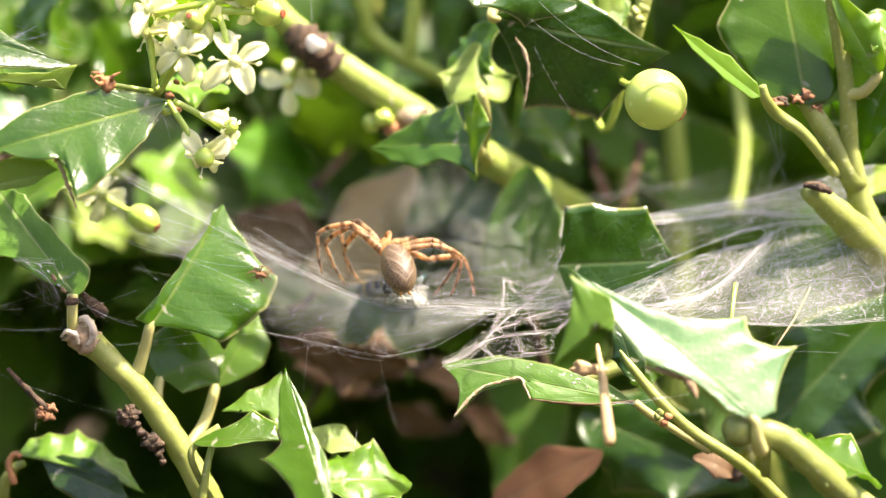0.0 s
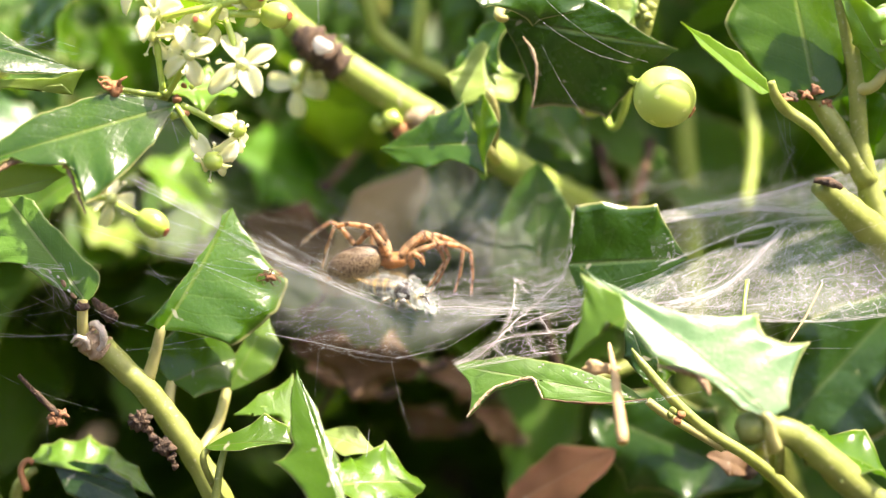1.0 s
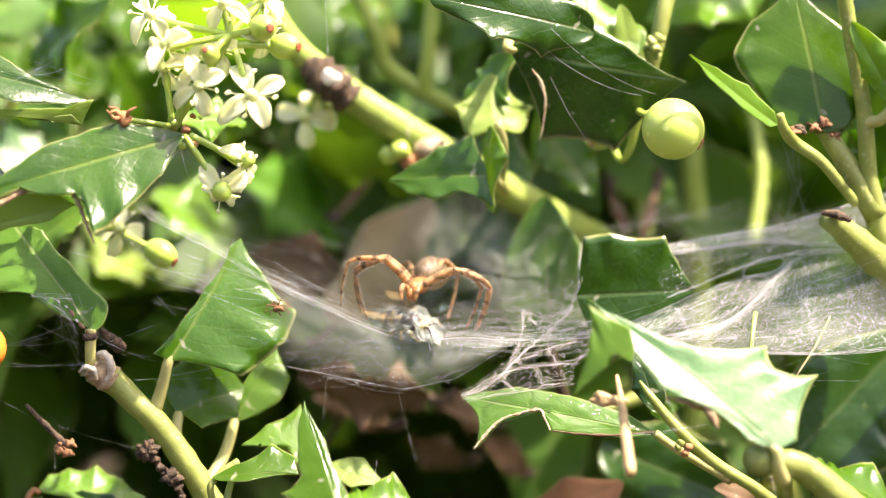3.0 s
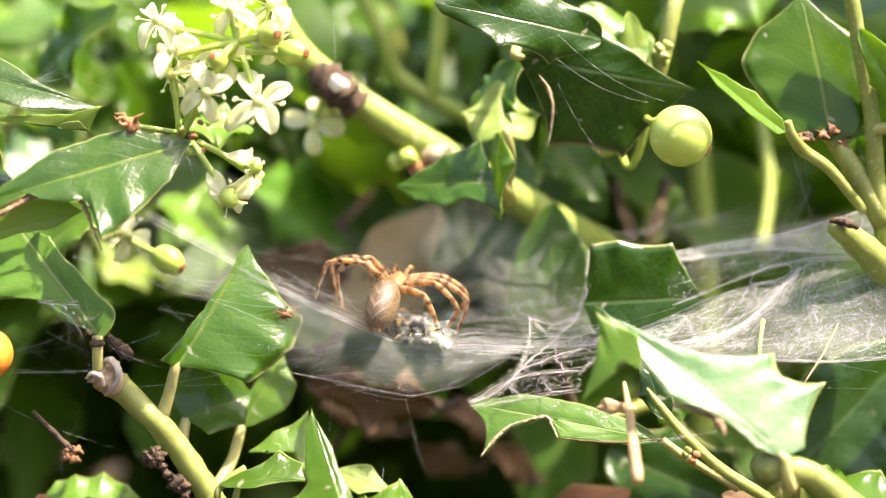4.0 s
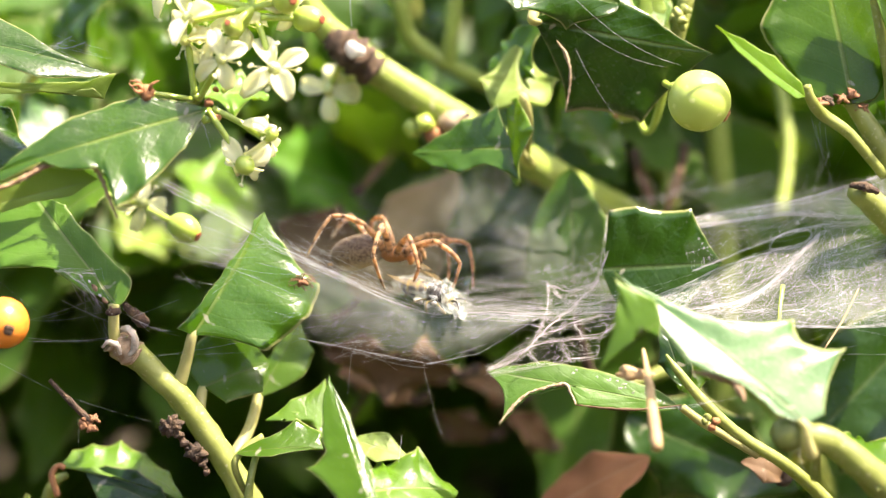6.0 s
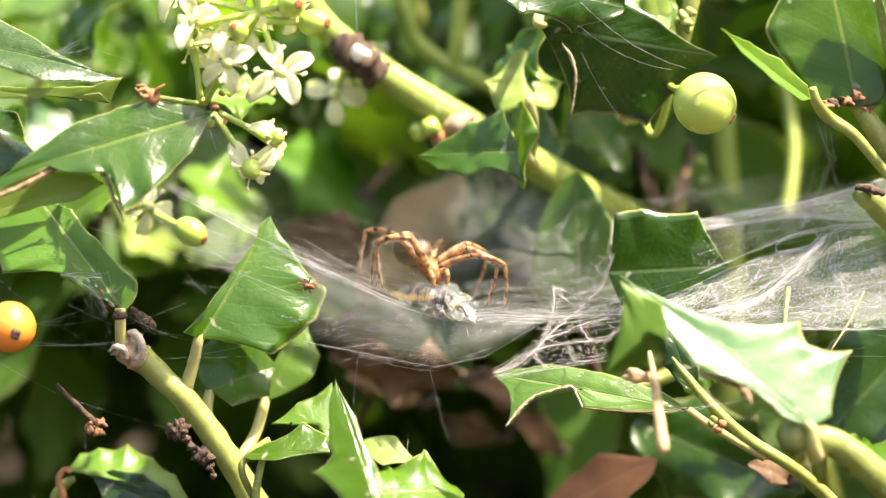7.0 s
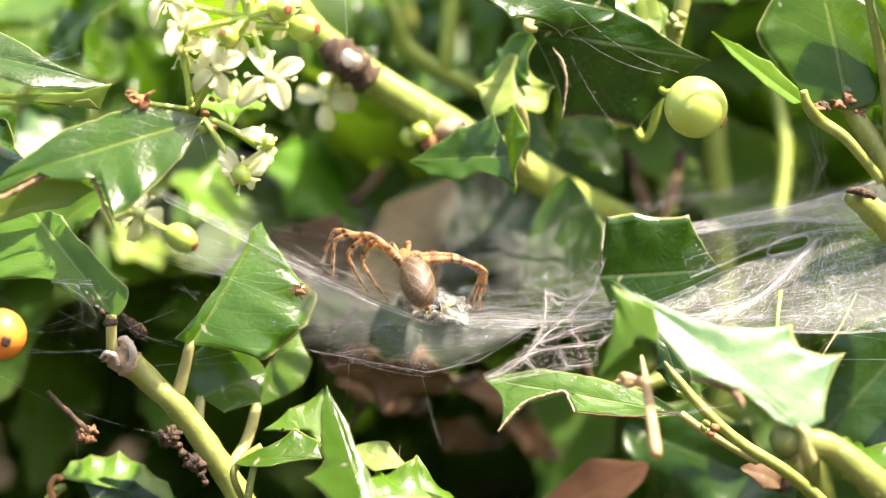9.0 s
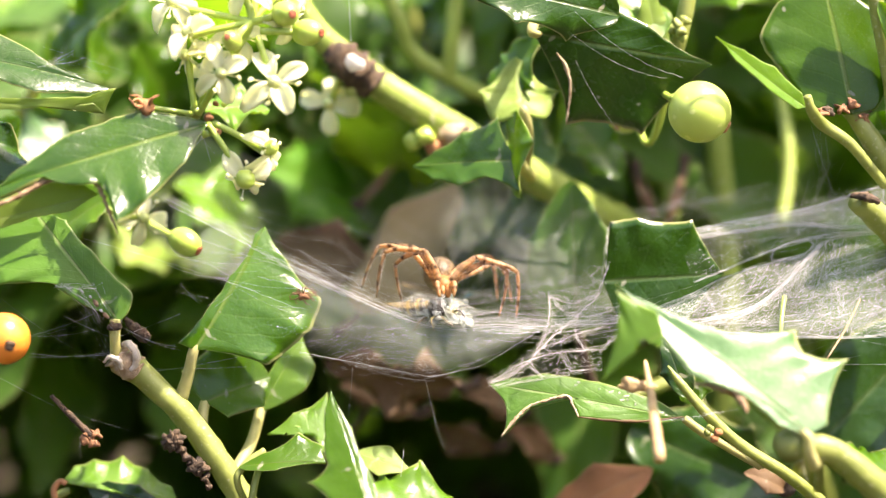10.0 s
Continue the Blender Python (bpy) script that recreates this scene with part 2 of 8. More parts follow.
def banded(name, base, dark, rings, through_colour):
    k = Mat(name)
    u, v = k.uv()
    w = k.math("FRACT", k.math("MULTIPLY", u, rings))
    ring = k.ramp(k.math("ABSOLUTE", k.math("SUBTRACT", w, 0.5)), 0.24, 0.40)
    n = k.ramp(k.noise(1500.0, 3.0), 0.45, 0.65)
    f = k.math("MINIMUM", k.math("ADD", k.math("MULTIPLY", ring, 0.55), k.math("MULTIPLY", n, 0.5)), 1.0)
    c = k.mix(f, base, dark)
    k.set(Base_Color=c, Roughness=0.45, Specular_IOR_Level=0.4)
    k.bump(k.noise(2500.0, 3.0), 0.4, 0.0002)
    k.translucent(0.5, k.mix(f, through_colour, dark))
    return k.m


LEGS = banded("spider_leg", (0.50, 0.32, 0.16), (0.060, 0.030, 0.012), 3.0, (0.86, 0.52, 0.21))
HEAD = plain("spider_carapace", (0.32, 0.14, 0.04), (0.46, 0.23, 0.08), 900, 0.4, 0.3, through=0.35, through_colour=(0.85, 0.45, 0.14), speck=(0.62, 0.45, 0.3))
FUZZ = plain("pale_hair", (0.72, 0.64, 0.52), (0.85, 0.79, 0.68), 900, 0.5, 0.0, through=0.5, through_colour=(0.95, 0.82, 0.6))


def abdomen_material():
    k = Mat("spider_abdomen")
    u, v = k.uv()
    n = k.noise(2600.0, 4.0)
    side = k.math("ABSOLUTE", k.math("SUBTRACT", v, 0.5))
    c = k.mix(k.ramp(n, 0.42, 0.62), (0.24, 0.17, 0.085), (0.045, 0.027, 0.013))
    # pale chevrons down the back
    w = k.math("FRACT", k.math("ADD", k.math("MULTIPLY", u, 6.0), k.math("MULTIPLY", side, 9.0)))
    chev = k.math("MULTIPLY", k.ramp(w, 0.72, 0.85), k.math("SUBTRACT", 1.0, k.ramp(side, 0.10, 0.16)))
    top = k.math("SUBTRACT", 1.0, k.ramp(side, 0.10, 0.24))
    c = k.mix(k.math("MULTIPLY", top, 0.7), c, (0.065, 0.040, 0.019))
    c = k.mix(k.math("MULTIPLY", chev, 0.3), c, (0.42, 0.33, 0.22))
    c = k.mix(k.math("MULTIPLY", k.ramp(side, 0.3, 0.42), 0.7), c, (0.50, 0.40, 0.24))
    k.set(Base_Color=c, Roughness=0.45, Specular_IOR_Level=0.5)
    k.bump(k.noise(3000.0, 3.0), 0.5, 0.0003)
    k.translucent(0.12, (0.5, 0.28, 0.10))
    return k.m


ABDOMEN = abdomen_material()


def wasp_material():
    k = Mat("wasp_bands")
    u, v = k.uv()
    w = k.math("FRACT", k.math("MULTIPLY", u, 5.0))
    f = k.ramp(w, 0.64, 0.72)
    c = k.mix(k.math("MULTIPLY", f, k.ramp(k.noise(500.0), 0.3, 0.6)), (0.022, 0.015, 0.01), (0.36, 0.25, 0.05))
    k.set(Base_Color=c, Roughness=0.3, Specular_IOR_Level=0.5)
    return k.m


WASP = wasp_material()
BLACK = plain("wasp_black", (0.012, 0.010, 0.008), (0.04, 0.03, 0.02), 900, 0.35, 0.5)
YELLOW = plain("wasp_yellow", (0.16, 0.12, 0.035), (0.28, 0.22, 0.08), 900, 0.4, 0.2)


def wing_material():
    k = Mat("wasp_wing")
    k.set(Base_Color=(0.24, 0.17, 0.07), Roughness=0.2)
    clear = k.node("BsdfTransparent")
    n = k.node("MixShader", Fac=0.3)
    k.t.links.new(clear.outputs[0], n.inputs[1])
    k.t.links.new(k.p.outputs[0], n.inputs[2])
    k.t.links.new(n.outputs[0], k.out.inputs["Surface"])
    return k.m


WING = wing_material()

# ---- building blocks ----
PLACE = {}


def thing(name, at, label, category, group="", kind=""):
    ob = new(name)
    ob.empty_display_size = 0.005
    ob.location = at
    PLACE[ob] = Matrix.Translation(at)
    return tagged(ob, label, category, group, kind)


def attach(ob, parent, place):
    """Hangs ob under parent, at a place given in the world."""
    ob.parent = parent
    ob.matrix_basis = PLACE[parent].inverted() @ place
    PLACE[ob] = place
    return ob


def part(name, data, material, parent, label="", place=None):
    """One mesh object under a thing or part. data: a bmesh or a mesh, in the space of place (the world if none is given)."""
    if isinstance(data, bmesh.types.BMesh):
        me = bpy.data.meshes.new(name)
        data.to_mesh(me)
        data.free()
    else:
        me = data
    for m in material if isinstance(material, (tuple, list)) else (material,):
        me.materials.append(m)
    me.shade_smooth()
    ob = new(name, me)
    if place is None:
        place = PLACE[parent].copy() if parent else Matrix()
        me.transform(place.inverted())
    if parent:
        attach(ob, parent, place)
    else:
        ob.matrix_basis = place
        PLACE[ob] = place
    if label:
        ob["label"] = label
    return ob


def flow(points, steps):
    """A smooth line (Catmull-Rom) through the points."""
    p = [Vector(q) for q in points]
    p = [2 * p[0] - p[1]] + p + [2 * p[-1] - p[-2]]
    line = []
    for i in range(1, len(p) - 2):
        a, b, c, d = p[i - 1: i + 3]
        for k in range(steps):
            t = k / steps
            line.append(0.5 * (2 * b + (c - a) * t + (2 * a - 5 * b + 4 * c - d) * t * t + (3 * b - a - 3 * c + d) * t ** 3))
    return line + [p[-2]]


def tube(bm, points, radii, sides=10, steps=6, rough=0.0, seed=0, caps=True):
    """Sweeps a ring along a smooth line; the radii are spread along it. u runs along it in the UV map."""
    line = flow(points, steps)
    n = len(line)
    layer = bm.loops.layers.uv.verify()
    up = Vector((0.31, 0.52, 0.8))
    rings = []
    for i, c in enumerate(line):
        way = (line[min(i + 1, n - 1)] - line[max(i - 1, 0)]).normalized()
        side = way.cross(up)
        side = side.normalized() if side.length > 1e-6 else way.orthogonal().normalized()
        up = side.cross(way)
        x = i / (n - 1) * (len(radii) - 1)
        j = min(int(x), len(radii) - 2)
        r = radii[j] + (radii[j + 1] - radii[j]) * (x - j)
        ring = []
        for s in range(sides):
            a = 2 * math.pi * s / sides
            d = side * math.cos(a) + up * math.sin(a)
            k = 1 + rough * noise.noise(c / max(r, 1e-5) * 0.8 + d * 1.2 + Vector((seed, 0, 0)))
            ring.append(bm.verts.new(c + d * r * k))
        rings.append(ring)
    for i in range(n - 1):
        for s in range(sides):
            f = bm.faces.new((rings[i][s], rings[i][(s + 1) % sides], rings[i + 1][(s + 1) % sides], rings[i + 1][s]))
            for loop, (a, b) in zip(f.loops, ((i, s), (i, s + 1), (i + 1, s + 1), (i + 1, s))):
                loop[layer].uv = (a / (n - 1), b / sides)
    if caps:
        bm.faces.new(rings[0][::-1])
        bm.faces.new(rings[-1])
    return line


def tube_part(name, points, radii, material, parent, label="", **more):
    bm = bmesh.new()
    tube(bm, points, radii, **more)
    return part(name, bm, material, parent, label)


def blob(bm, centre, radii, turn=None, rings=12, sides=16, rough=0.0, seed=0, scale=600.0):
    """A rounded body, long in x, with a UV map: u from its front to its back, v around it."""
    layer = bm.loops.layers.uv.verify()
    turn = turn or Matrix.Identity(3)
    rows = []
    for i in range(rings + 1):
        a = math.pi * i / rings
        row = []
        for s in range(sides):
            b = 2 * math.pi * s / sides
            p = Vector((math.cos(a) * radii[0], math.sin(a) * math.sin(b) * radii[1], -math.sin(a) * math.cos(b) * radii[2]))
            k = 1 + rough * noise.noise(p * scale + Vector((seed * 3.1, 0, 0)))
            row.append(bm.verts.new(Vector(centre) + turn @ (p * k)))
        rows.append(row)
    for i in range(rings):
        for s in range(sides):
            f = bm.faces.new((rows[i][s], rows[i + 1][s], rows[i + 1][(s + 1) % sides], rows[i][(s + 1) % sides]))
            for loop, (a, b) in zip(f.loops, ((i, s), (i + 1, s), (i + 1, s + 1), (i, s + 1))):
                loop[layer].uv = (a / rings, b / sides)
    bmesh.ops.remove_doubles(bm, verts=rows[0] + rows[-1], dist=1e-7)


def leaf_shape(wl, wr, spines, fold, bend, wave, twist, seed, along=46, across=6, thick=0.012, spike=0.3, round_base=0.75, full=0.75):
    """A holly leaf of length 1 along x, its upper face to +z: rows of points, top and underside.
    fold: degrees that each half rises; bend: radians by which the tip curls down; wave: how far the spines stand up and down."""
    rng = random.Random(seed)
    shift = [rng.uniform(-0.25, 0.25) for _ in range(40)]
    line = [(0.0, 0.0)]
    for i in range(along):
        a = -bend * ((i + 0.5) / along - 0.25)
        line.append((line[-1][0] + math.cos(a) / along, line[-1][1] + math.sin(a) / along))
    chord = math.atan2(line[-1][1], line[-1][0])
    size = math.hypot(*line[-1])
    c, s = math.cos(-chord) / size, math.sin(-chord) / size
    line = [(x * c - z * s, x * s + z * c) for x, z in line]
    top, under = [], []
    for i in range(along + 1):
        t = i / along
        x0, z0 = line[i]
        x1, z1 = line[min(i + 1, along)] if i < along else line[i]
        xa, za = line[max(i - 1, 0)]
        way = math.atan2(z1 - za, x1 - xa)
        body = (math.sin(math.pi * min(1.0, t) ** round_base) ** full) if 0 < t < 1 else 0.0
        rows = ([], [])
        for j in range(-across, across + 1):
            v = j / across
            left = j > 0
            w = wl if left else wr
            q = t * spines + (0.15 if left else 0.0)
            k = int(q)
            q += shift[k % 20 + (20 if left else 0)] * math.sin(math.pi * (q - k)) * 0.5
            p = q - int(q)
            cusp = math.sin(math.pi * p) ** 0.85
            near = min(p, 1 - p)
            point = 0.13 * body ** 0.5 * math.exp(-(near / 0.07) ** 2) if 0.04 < t < 0.96 else 0.0
            edge = body * (1 - 0.5 * spike * cusp) * (1 + 0.2 * shift[(k + 3) % 40]) + point * (spike / 0.34)
            lift = math.cos(math.pi * q * 1.0) * wave * body
            r = abs(v)
            rise = math.radians(fold) * (1 - 0.35 * r)
            y = v * w * edge * math.cos(rise)
            z = r * w * edge * math.sin(rise) + lift * w * r ** 3
            z += 0.004 * math.sin(7.0 * t * math.pi + seed) * r * (1 - r) * 4 * w / 0.3
            tw = twist * (t - 0.5)
            y, z = y * math.cos(tw) - z * math.sin(tw), y * math.sin(tw) + z * math.cos(tw)
            for row, h in zip(rows, (0.0, -thick * (1 - 0.6 * r ** 4))):
                zz = z + h
                row.append((x0 - zz * math.sin(way), y, z0 + zz * math.cos(way)))
        top.append(rows[0])
        under.append(rows[1])
    return top, under


def side_line(points, n, tip_dip, seed):
    """The edge of one half of a leaf from its base (0, 0) to its tip (1, 0), in n steps. points: (along, out, dip), spines and bends of the
    edge; dip: how far the edge before the point is hollowed (or, below nought, bulged), as a share of that stretch. Also how near a spine each step is."""
    stops = [(0.0, 0.0, 0.0), *points, (1.0, 0.0, tip_dip)]
    steps = [math.hypot(b[0] - a[0], b[1] - a[1]) + 0.02 for a, b in zip(stops, stops[1:])]
    at, run = [0], 0.0
    for d in steps:
        run += d
        at.append(max(at[-1] + 1, round(run / sum(steps) * n)))
    at[-1] = n
    for k in range(len(at) - 2, 0, -1):
        at[k] = min(at[k], at[k + 1] - 1)
    line, near = [], []
    for k, (a, b) in enumerate(zip(stops, stops[1:])):
        m = at[k + 1] - at[k]
        dx, dy = b[0] - a[0], b[1] - a[1]
        for i in range(m):
            q = i / m
            # cusps at the stops: the hollow grows fast near both ends
            h = b[2] * (1 - (2 * q - 1) ** 2) ** (0.8 if b[2] > 0 else 0.5)
            x, y = a[0] + dx * q + dy * h, a[1] + dy * q - dx * h
            y += 0.006 * noise.noise(Vector((x * 17, y * 17, seed))) if i else 0.0
            line.append((x, y))
            near.append(abs(2 * q - 1) if 0 < k else q)
    return line + [(1.0, 0.0)], near + [1.0]


def spiny_shape(left, right, fold, bend, wave, seed, thick, along=64, across=7):
    """As leaf_shape, for a leaf whose two edges are given by their spines."""
    ends = (side_line(left, along, 0.04, seed), side_line(right, along, 0.04, seed + 9))
    curve = [(0.0, 0.0)]
    for i in range(along):
        a = -bend * ((i + 0.5) / along - 0.25)
        curve.append((curve[-1][0] + math.cos(a) / along, curve[-1][1] + math.sin(a) / along))
    chord, size = math.atan2(curve[-1][1], curve[-1][0]), math.hypot(*curve[-1])
    c, s = math.cos(-chord) / size, math.sin(-chord) / size
    curve = [(x * c - z * s, x * s + z * c) for x, z in curve]

    def sag(x):
        q = min(max(x, 0.0), 1.0) * along
        k = min(int(q), along - 1)
        return curve[k][1] + (curve[k + 1][1] - curve[k][1]) * (q - k)

    top, under = [], []
    for i in range(along + 1):
        t = i / along
        # the midrib keeps pace with the mean of both edges
        mid = min(max(0.5 * t + 0.25 * (ends[0][0][i][0] + ends[1][0][i][0]), 0.0), 1.0) if i < along else 1.0
        rows = ([], [])
        for j in range(-across, across + 1):
            (edge, near), sign = (ends[0], 1) if j > 0 else (ends[1], -1)
            r = abs(j) / across
            x = mid + (edge[i][0] - mid) * r
            out = edge[i][1] * r
            w = abs(edge[i][1])
            rise = math.radians(fold) * (1 - 0.35 * r)
            y = sign * out * math.cos(rise)
            z = abs(out) * math.sin(rise) + wave * w * (near[i] * 2 - 1) * r ** 3
            # the blade is quilted between the side veins
            z += 0.007 * w ** 0.5 * math.sin(2 * math.pi * (5.2 * x - 1.1 * r) + seed) * r * (1 - 0.8 * r)
            z += 0.02 * noise.noise(Vector((x * 2.3, y * 2.6, seed * 1.7))) * min(1.0, r * 2.5)
            for row, h in zip(rows, (0.0, -thick * (1 - 0.6 * r ** 4))):
                row.append((x, y, sag(x) + z + h))
        top.append(rows[0])
        under.append(rows[1])
    return top, under


def leaf_mesh(name, shape):
    """The mesh of a leaf, its upper face in the first material and its underside in the second."""
    top, under = shape
    n, m = len(top) - 1, len(top[0]) - 1
    bm = bmesh.new()
    layer = bm.loops.layers.uv.verify()
    a = [[bm.verts.new(p) for p in row] for row in top]
    b = [[bm.verts.new(p) for p in row] for row in under]

    def face(quad, where, slot):
        f = bm.faces.new(quad)
        f.material_index = slot
        for loop, (i, j) in zip(f.loops, where):
            loop[layer].uv = (i / n, j / m)

    for i in range(n):
        for j in range(m):
            w = ((i, j), (i + 1, j), (i + 1, j + 1), (i, j + 1))
            face([a[p][q] for p, q in w], w, 0)
            face([b[p][q] for p, q in w[::-1]], w[::-1], 1)
        for j in (0, m):
            w = ((i, j), (i + 1, j))
            quad = [a[i][j], b[i][j], b[i + 1][j], a[i + 1][j]]
            face(quad if j == 0 else quad[::-1], ((i, j), (i, j), (i + 1, j), (i + 1, j)), 1)
    bmesh.ops.remove_doubles(bm, verts=a[0] + b[0], dist=2e-3)
    me = bpy.data.meshes.new(name)
    bm.to_mesh(me)
    bm.free()
    return me


def lay(base, tip, face):
    """The pose of a leaf from its base to its tip, its upper face towards face, with its length as scale."""
    base, tip = Vector(base), Vector(tip)
    x = (tip - base).normalized()
    y = Vector(face).cross(x).normalized()
    z = x.cross(y)
    turn = Matrix((x, y, z)).transposed().to_4x4()
    return Matrix.Translation(base) @ turn, (tip - base).length


COUNT = [0]


def leaf(parent, base, tip, face, wl, wr, stalk=None, spines=4, fold=14, bend=0.35, wave=0.3, twist=0.0, spike=0.34, mats=None, label="", name="leaf", thick=0.0003, round_base=0.75, full=0.75, stalk_mat=PETIOLE, left=None, right=None):
    """A holly leaf with half widths wl (left of the midrib, seen from base to tip) and wr, or with the spines of both edges, and a stalk to the given points."""
    COUNT[0] += 1
    place, size = lay(base, tip, face)
    shape = spiny_shape(left, right, fold, bend, wave, COUNT[0], thick / size) if left else leaf_shape(wl / size, wr / size, spines, fold, bend, wave, twist, COUNT[0], thick=thick / size, spike=spike, round_base=round_base, full=full)
    me = leaf_mesh(name, shape)
    me.transform(Matrix.Scale(size, 4))
    ob = part(name, me, mats or (LEAF, UNDER), parent, label, place=place)
    if stalk:
        x = (Vector(tip) - Vector(base)).normalized()
        deep = place.to_3x3() @ Vector((0, 0, -0.0007))
        pts = [*stalk, Vector(base) + deep, Vector(base) + x * size * 0.08 + deep]
        tube_part("petiole", pts, [0.0012, 0.0010, 0.0009, 0.0005], stalk_mat, ob, sides=10, steps=5)
    return ob


def petal_mesh(length, width, seed):
    bm = bmesh.new()
    rng = random.Random(seed)
    curl = rng.uniform(0.5, 1.9)
    rows = []
    for i in range(9):
        t = i / 8
        w = width * math.sin(math.pi * (0.06 + 0.88 * t) ** 1.3) ** 0.6
        z = 0.25 * length * t - curl * length * 0.55 * t * t
        rows.append([(0.0004 + length * t, w * v / 2, z + 0.42 * w * v * v + 0.00025 * t * math.sin(7 * t + 5 * v + seed)) for v in (-1, -0.5, 0, 0.5, 1)])
    top = [[bm.verts.new(p) for p in r] for r in rows]
    low = [[bm.verts.new((x, y, z - 0.00018)) for x, y, z in r] for r in rows]
    for i in range(8):
        for j in range(4):
            bm.faces.new((top[i][j], top[i + 1][j], top[i + 1][j + 1], top[i][j + 1]))
            bm.faces.new((low[i][j], low[i][j + 1], low[i + 1][j + 1], low[i + 1][j]))
        bm.faces.new((top[i][0], low[i][0], low[i + 1][0], top[i + 1][0]))
        bm.faces.new((top[i][4], top[i + 1][4], low[i + 1][4], low[i][4]))
    for k in (0, 8):
        for j in range(4):
            q = (top[k][j], top[k][j + 1], low[k][j + 1], low[k][j])
            bm.faces.new(q if k == 0 else q[::-1])
    return bm


def flower(parent, centre, axis, size, node, seed, petals=4, stamens=4, ovary=0.24):
    """A four-petalled holly flower, its face towards axis, on a thin stalk from node."""
    z = (Vector(axis).normalized() + Vector((0.1, 0, 0.35))).normalized()
    turn = z.to_track_quat("Z", "Y").to_matrix().to_4x4() @ Matrix.Rotation(seed * 1.7, 4, "Z")
    place = Matrix.Translation(centre) @ turn
    bm = bmesh.new()
    blob(bm, (0, 0, 0.05 * size), (size * ovary * 0.95, size * ovary * 0.8, size * ovary * 0.8), Matrix.Rotation(math.pi / 2, 3, "Y"), 9, 12)
    ob = part("flower", bm, EYE if ovary < 0.3 else OVARY, parent, "cream holly flower with a green ovary", place=place)
    rng = random.Random(seed)
    for i in range(petals):
        a = 2 * math.pi * i / petals + rng.uniform(-0.2, 0.2)
        m = place @ Matrix.Rotation(a, 4, "Z") @ Matrix.Rotation(rng.uniform(-0.45, 0.75), 4, "Y")
        part("petal", petal_mesh(size * rng.uniform(0.8, 1.0), size * rng.uniform(0.46, 0.62), seed + i), PETAL, ob, place=m)
    for i in range(stamens):
        a = 2 * math.pi * (i + 0.5) / 4 + rng.uniform(-0.2, 0.2)
        out = Vector((math.cos(a), math.sin(a), rng.uniform(0.0, 0.5)))
        bm = bmesh.new()
        tip = out * size * 0.62
        tube(bm, [out * size * 0.15, out * size * 0.4, tip], [0.00012, 0.00009], sides=5, steps=3)
        blob(bm, tip, (size * 0.09, size * 0.06, size * 0.06), None, 5, 6)
        part("stamen", bm, PETAL, ob, place=place)
    if node is not None:
        c, n = Vector(centre), Vector(node)
        tube_part("pedicel", [n, n.lerp(c, 0.5) - z * size * 0.06, c - z * size * ovary * 0.7], [0.00058, 0.00054, 0.0008], OVARY, ob, sides=7, steps=5)
    return ob


def berry(parent, centre, radius, material, stalk, eye, name="berry", label=""):
    """A berry with a small brown four-lobed scar at its far end and a stalk."""
    z = Vector(eye).normalized()
    dot = 0.3 if name == "seed_bud" else 0.14
    turn = z.to_track_quat("X", "Z").to_matrix()
    bm = bmesh.new()
    blob(bm, centre, (radius * (1.3 if name == "seed_bud" else 1.02), radius, radius), turn, 20, 24, 0.05, 3, 90.0)
    ob = part(name, bm, material, parent, label)
    bm = bmesh.new()
    c = Vector(centre) + z * radius * (1.27 if name == "seed_bud" else 1.0)
    for i in range(4):
        a = i * math.pi / 2 + 0.4
        d = turn @ Vector((0, math.cos(a), math.sin(a)))
        blob(bm, c + d * radius * 0.1, (radius * 0.08, radius * dot, radius * dot), turn, 6, 8, 0.3, i)
    part("stigma", bm, SCAR if name == "seed_bud" else BARK if material == ORANGE else ANTHER, ob, "small brown scar")
    if stalk:
        tube_part("stalk", [*stalk, Vector(centre) - z * radius * 0.97], [0.0007, 0.0006, 0.0007], OVARY, ob, sides=8)
    return ob


def dead_flower(parent, centre, size, node, seed):
    bm = bmesh.new()
    rng = random.Random(seed)
    blob(bm, centre, (size * 0.4, size * 0.35, size * 0.4), None, 8, 10, 0.5, seed, 900)
    for i in range(4):
        d = Vector((rng.uniform(-1, 1), rng.uniform(-0.6, 0.6), rng.uniform(0.1, 1))).normalized()
        e = d.orthogonal().normalized() * rng.uniform(-0.3, 0.3)
        c = Vector(centre)
        tube(bm, [c + d * size * 0.25, c + (d + e) * size * 0.6, c + (d - e) * size * 0.95], [size * 0.13, size * 0.09, size * 0.03], sides=6, steps=3, rough=0.5, seed=i)
    ob = part("withered_flower", bm, ANTHER, parent, "brown withered flower remains")
    if node is not None:
        tube_part("pedicel", [node, Vector(node).lerp(Vector(centre), 0.5), centre], [0.0004, 0.0004], OVARY, ob, sides=6, steps=3)
    return ob


# ---- ground and hedge ----
def build_ground():
    bm = bmesh.new()
    rng = np.linspace(-1, 1, 61)
    grid = [[bm.verts.new((math.copysign(abs(a) ** 3 * 60, a), math.copysign(abs(b) ** 3 * 60, b), 0.0)) for b in rng] for a in rng]
    for row in grid:
        for v in row:
            if v.co.length < 6:
                v.co.z = 0.02 * noise.noise(v.co * 3.0) - 0.01
    for i in range(60):
        for j in range(60):
            bm.faces.new((grid[i][j], grid[i + 1][j], grid[i + 1][j + 1], grid[i][j + 1]))
    ob = part("ground", bm, SOIL, None)
    tagged(ob, "bare brown soil with leaf litter under the hedge", "ground", kind="structure")


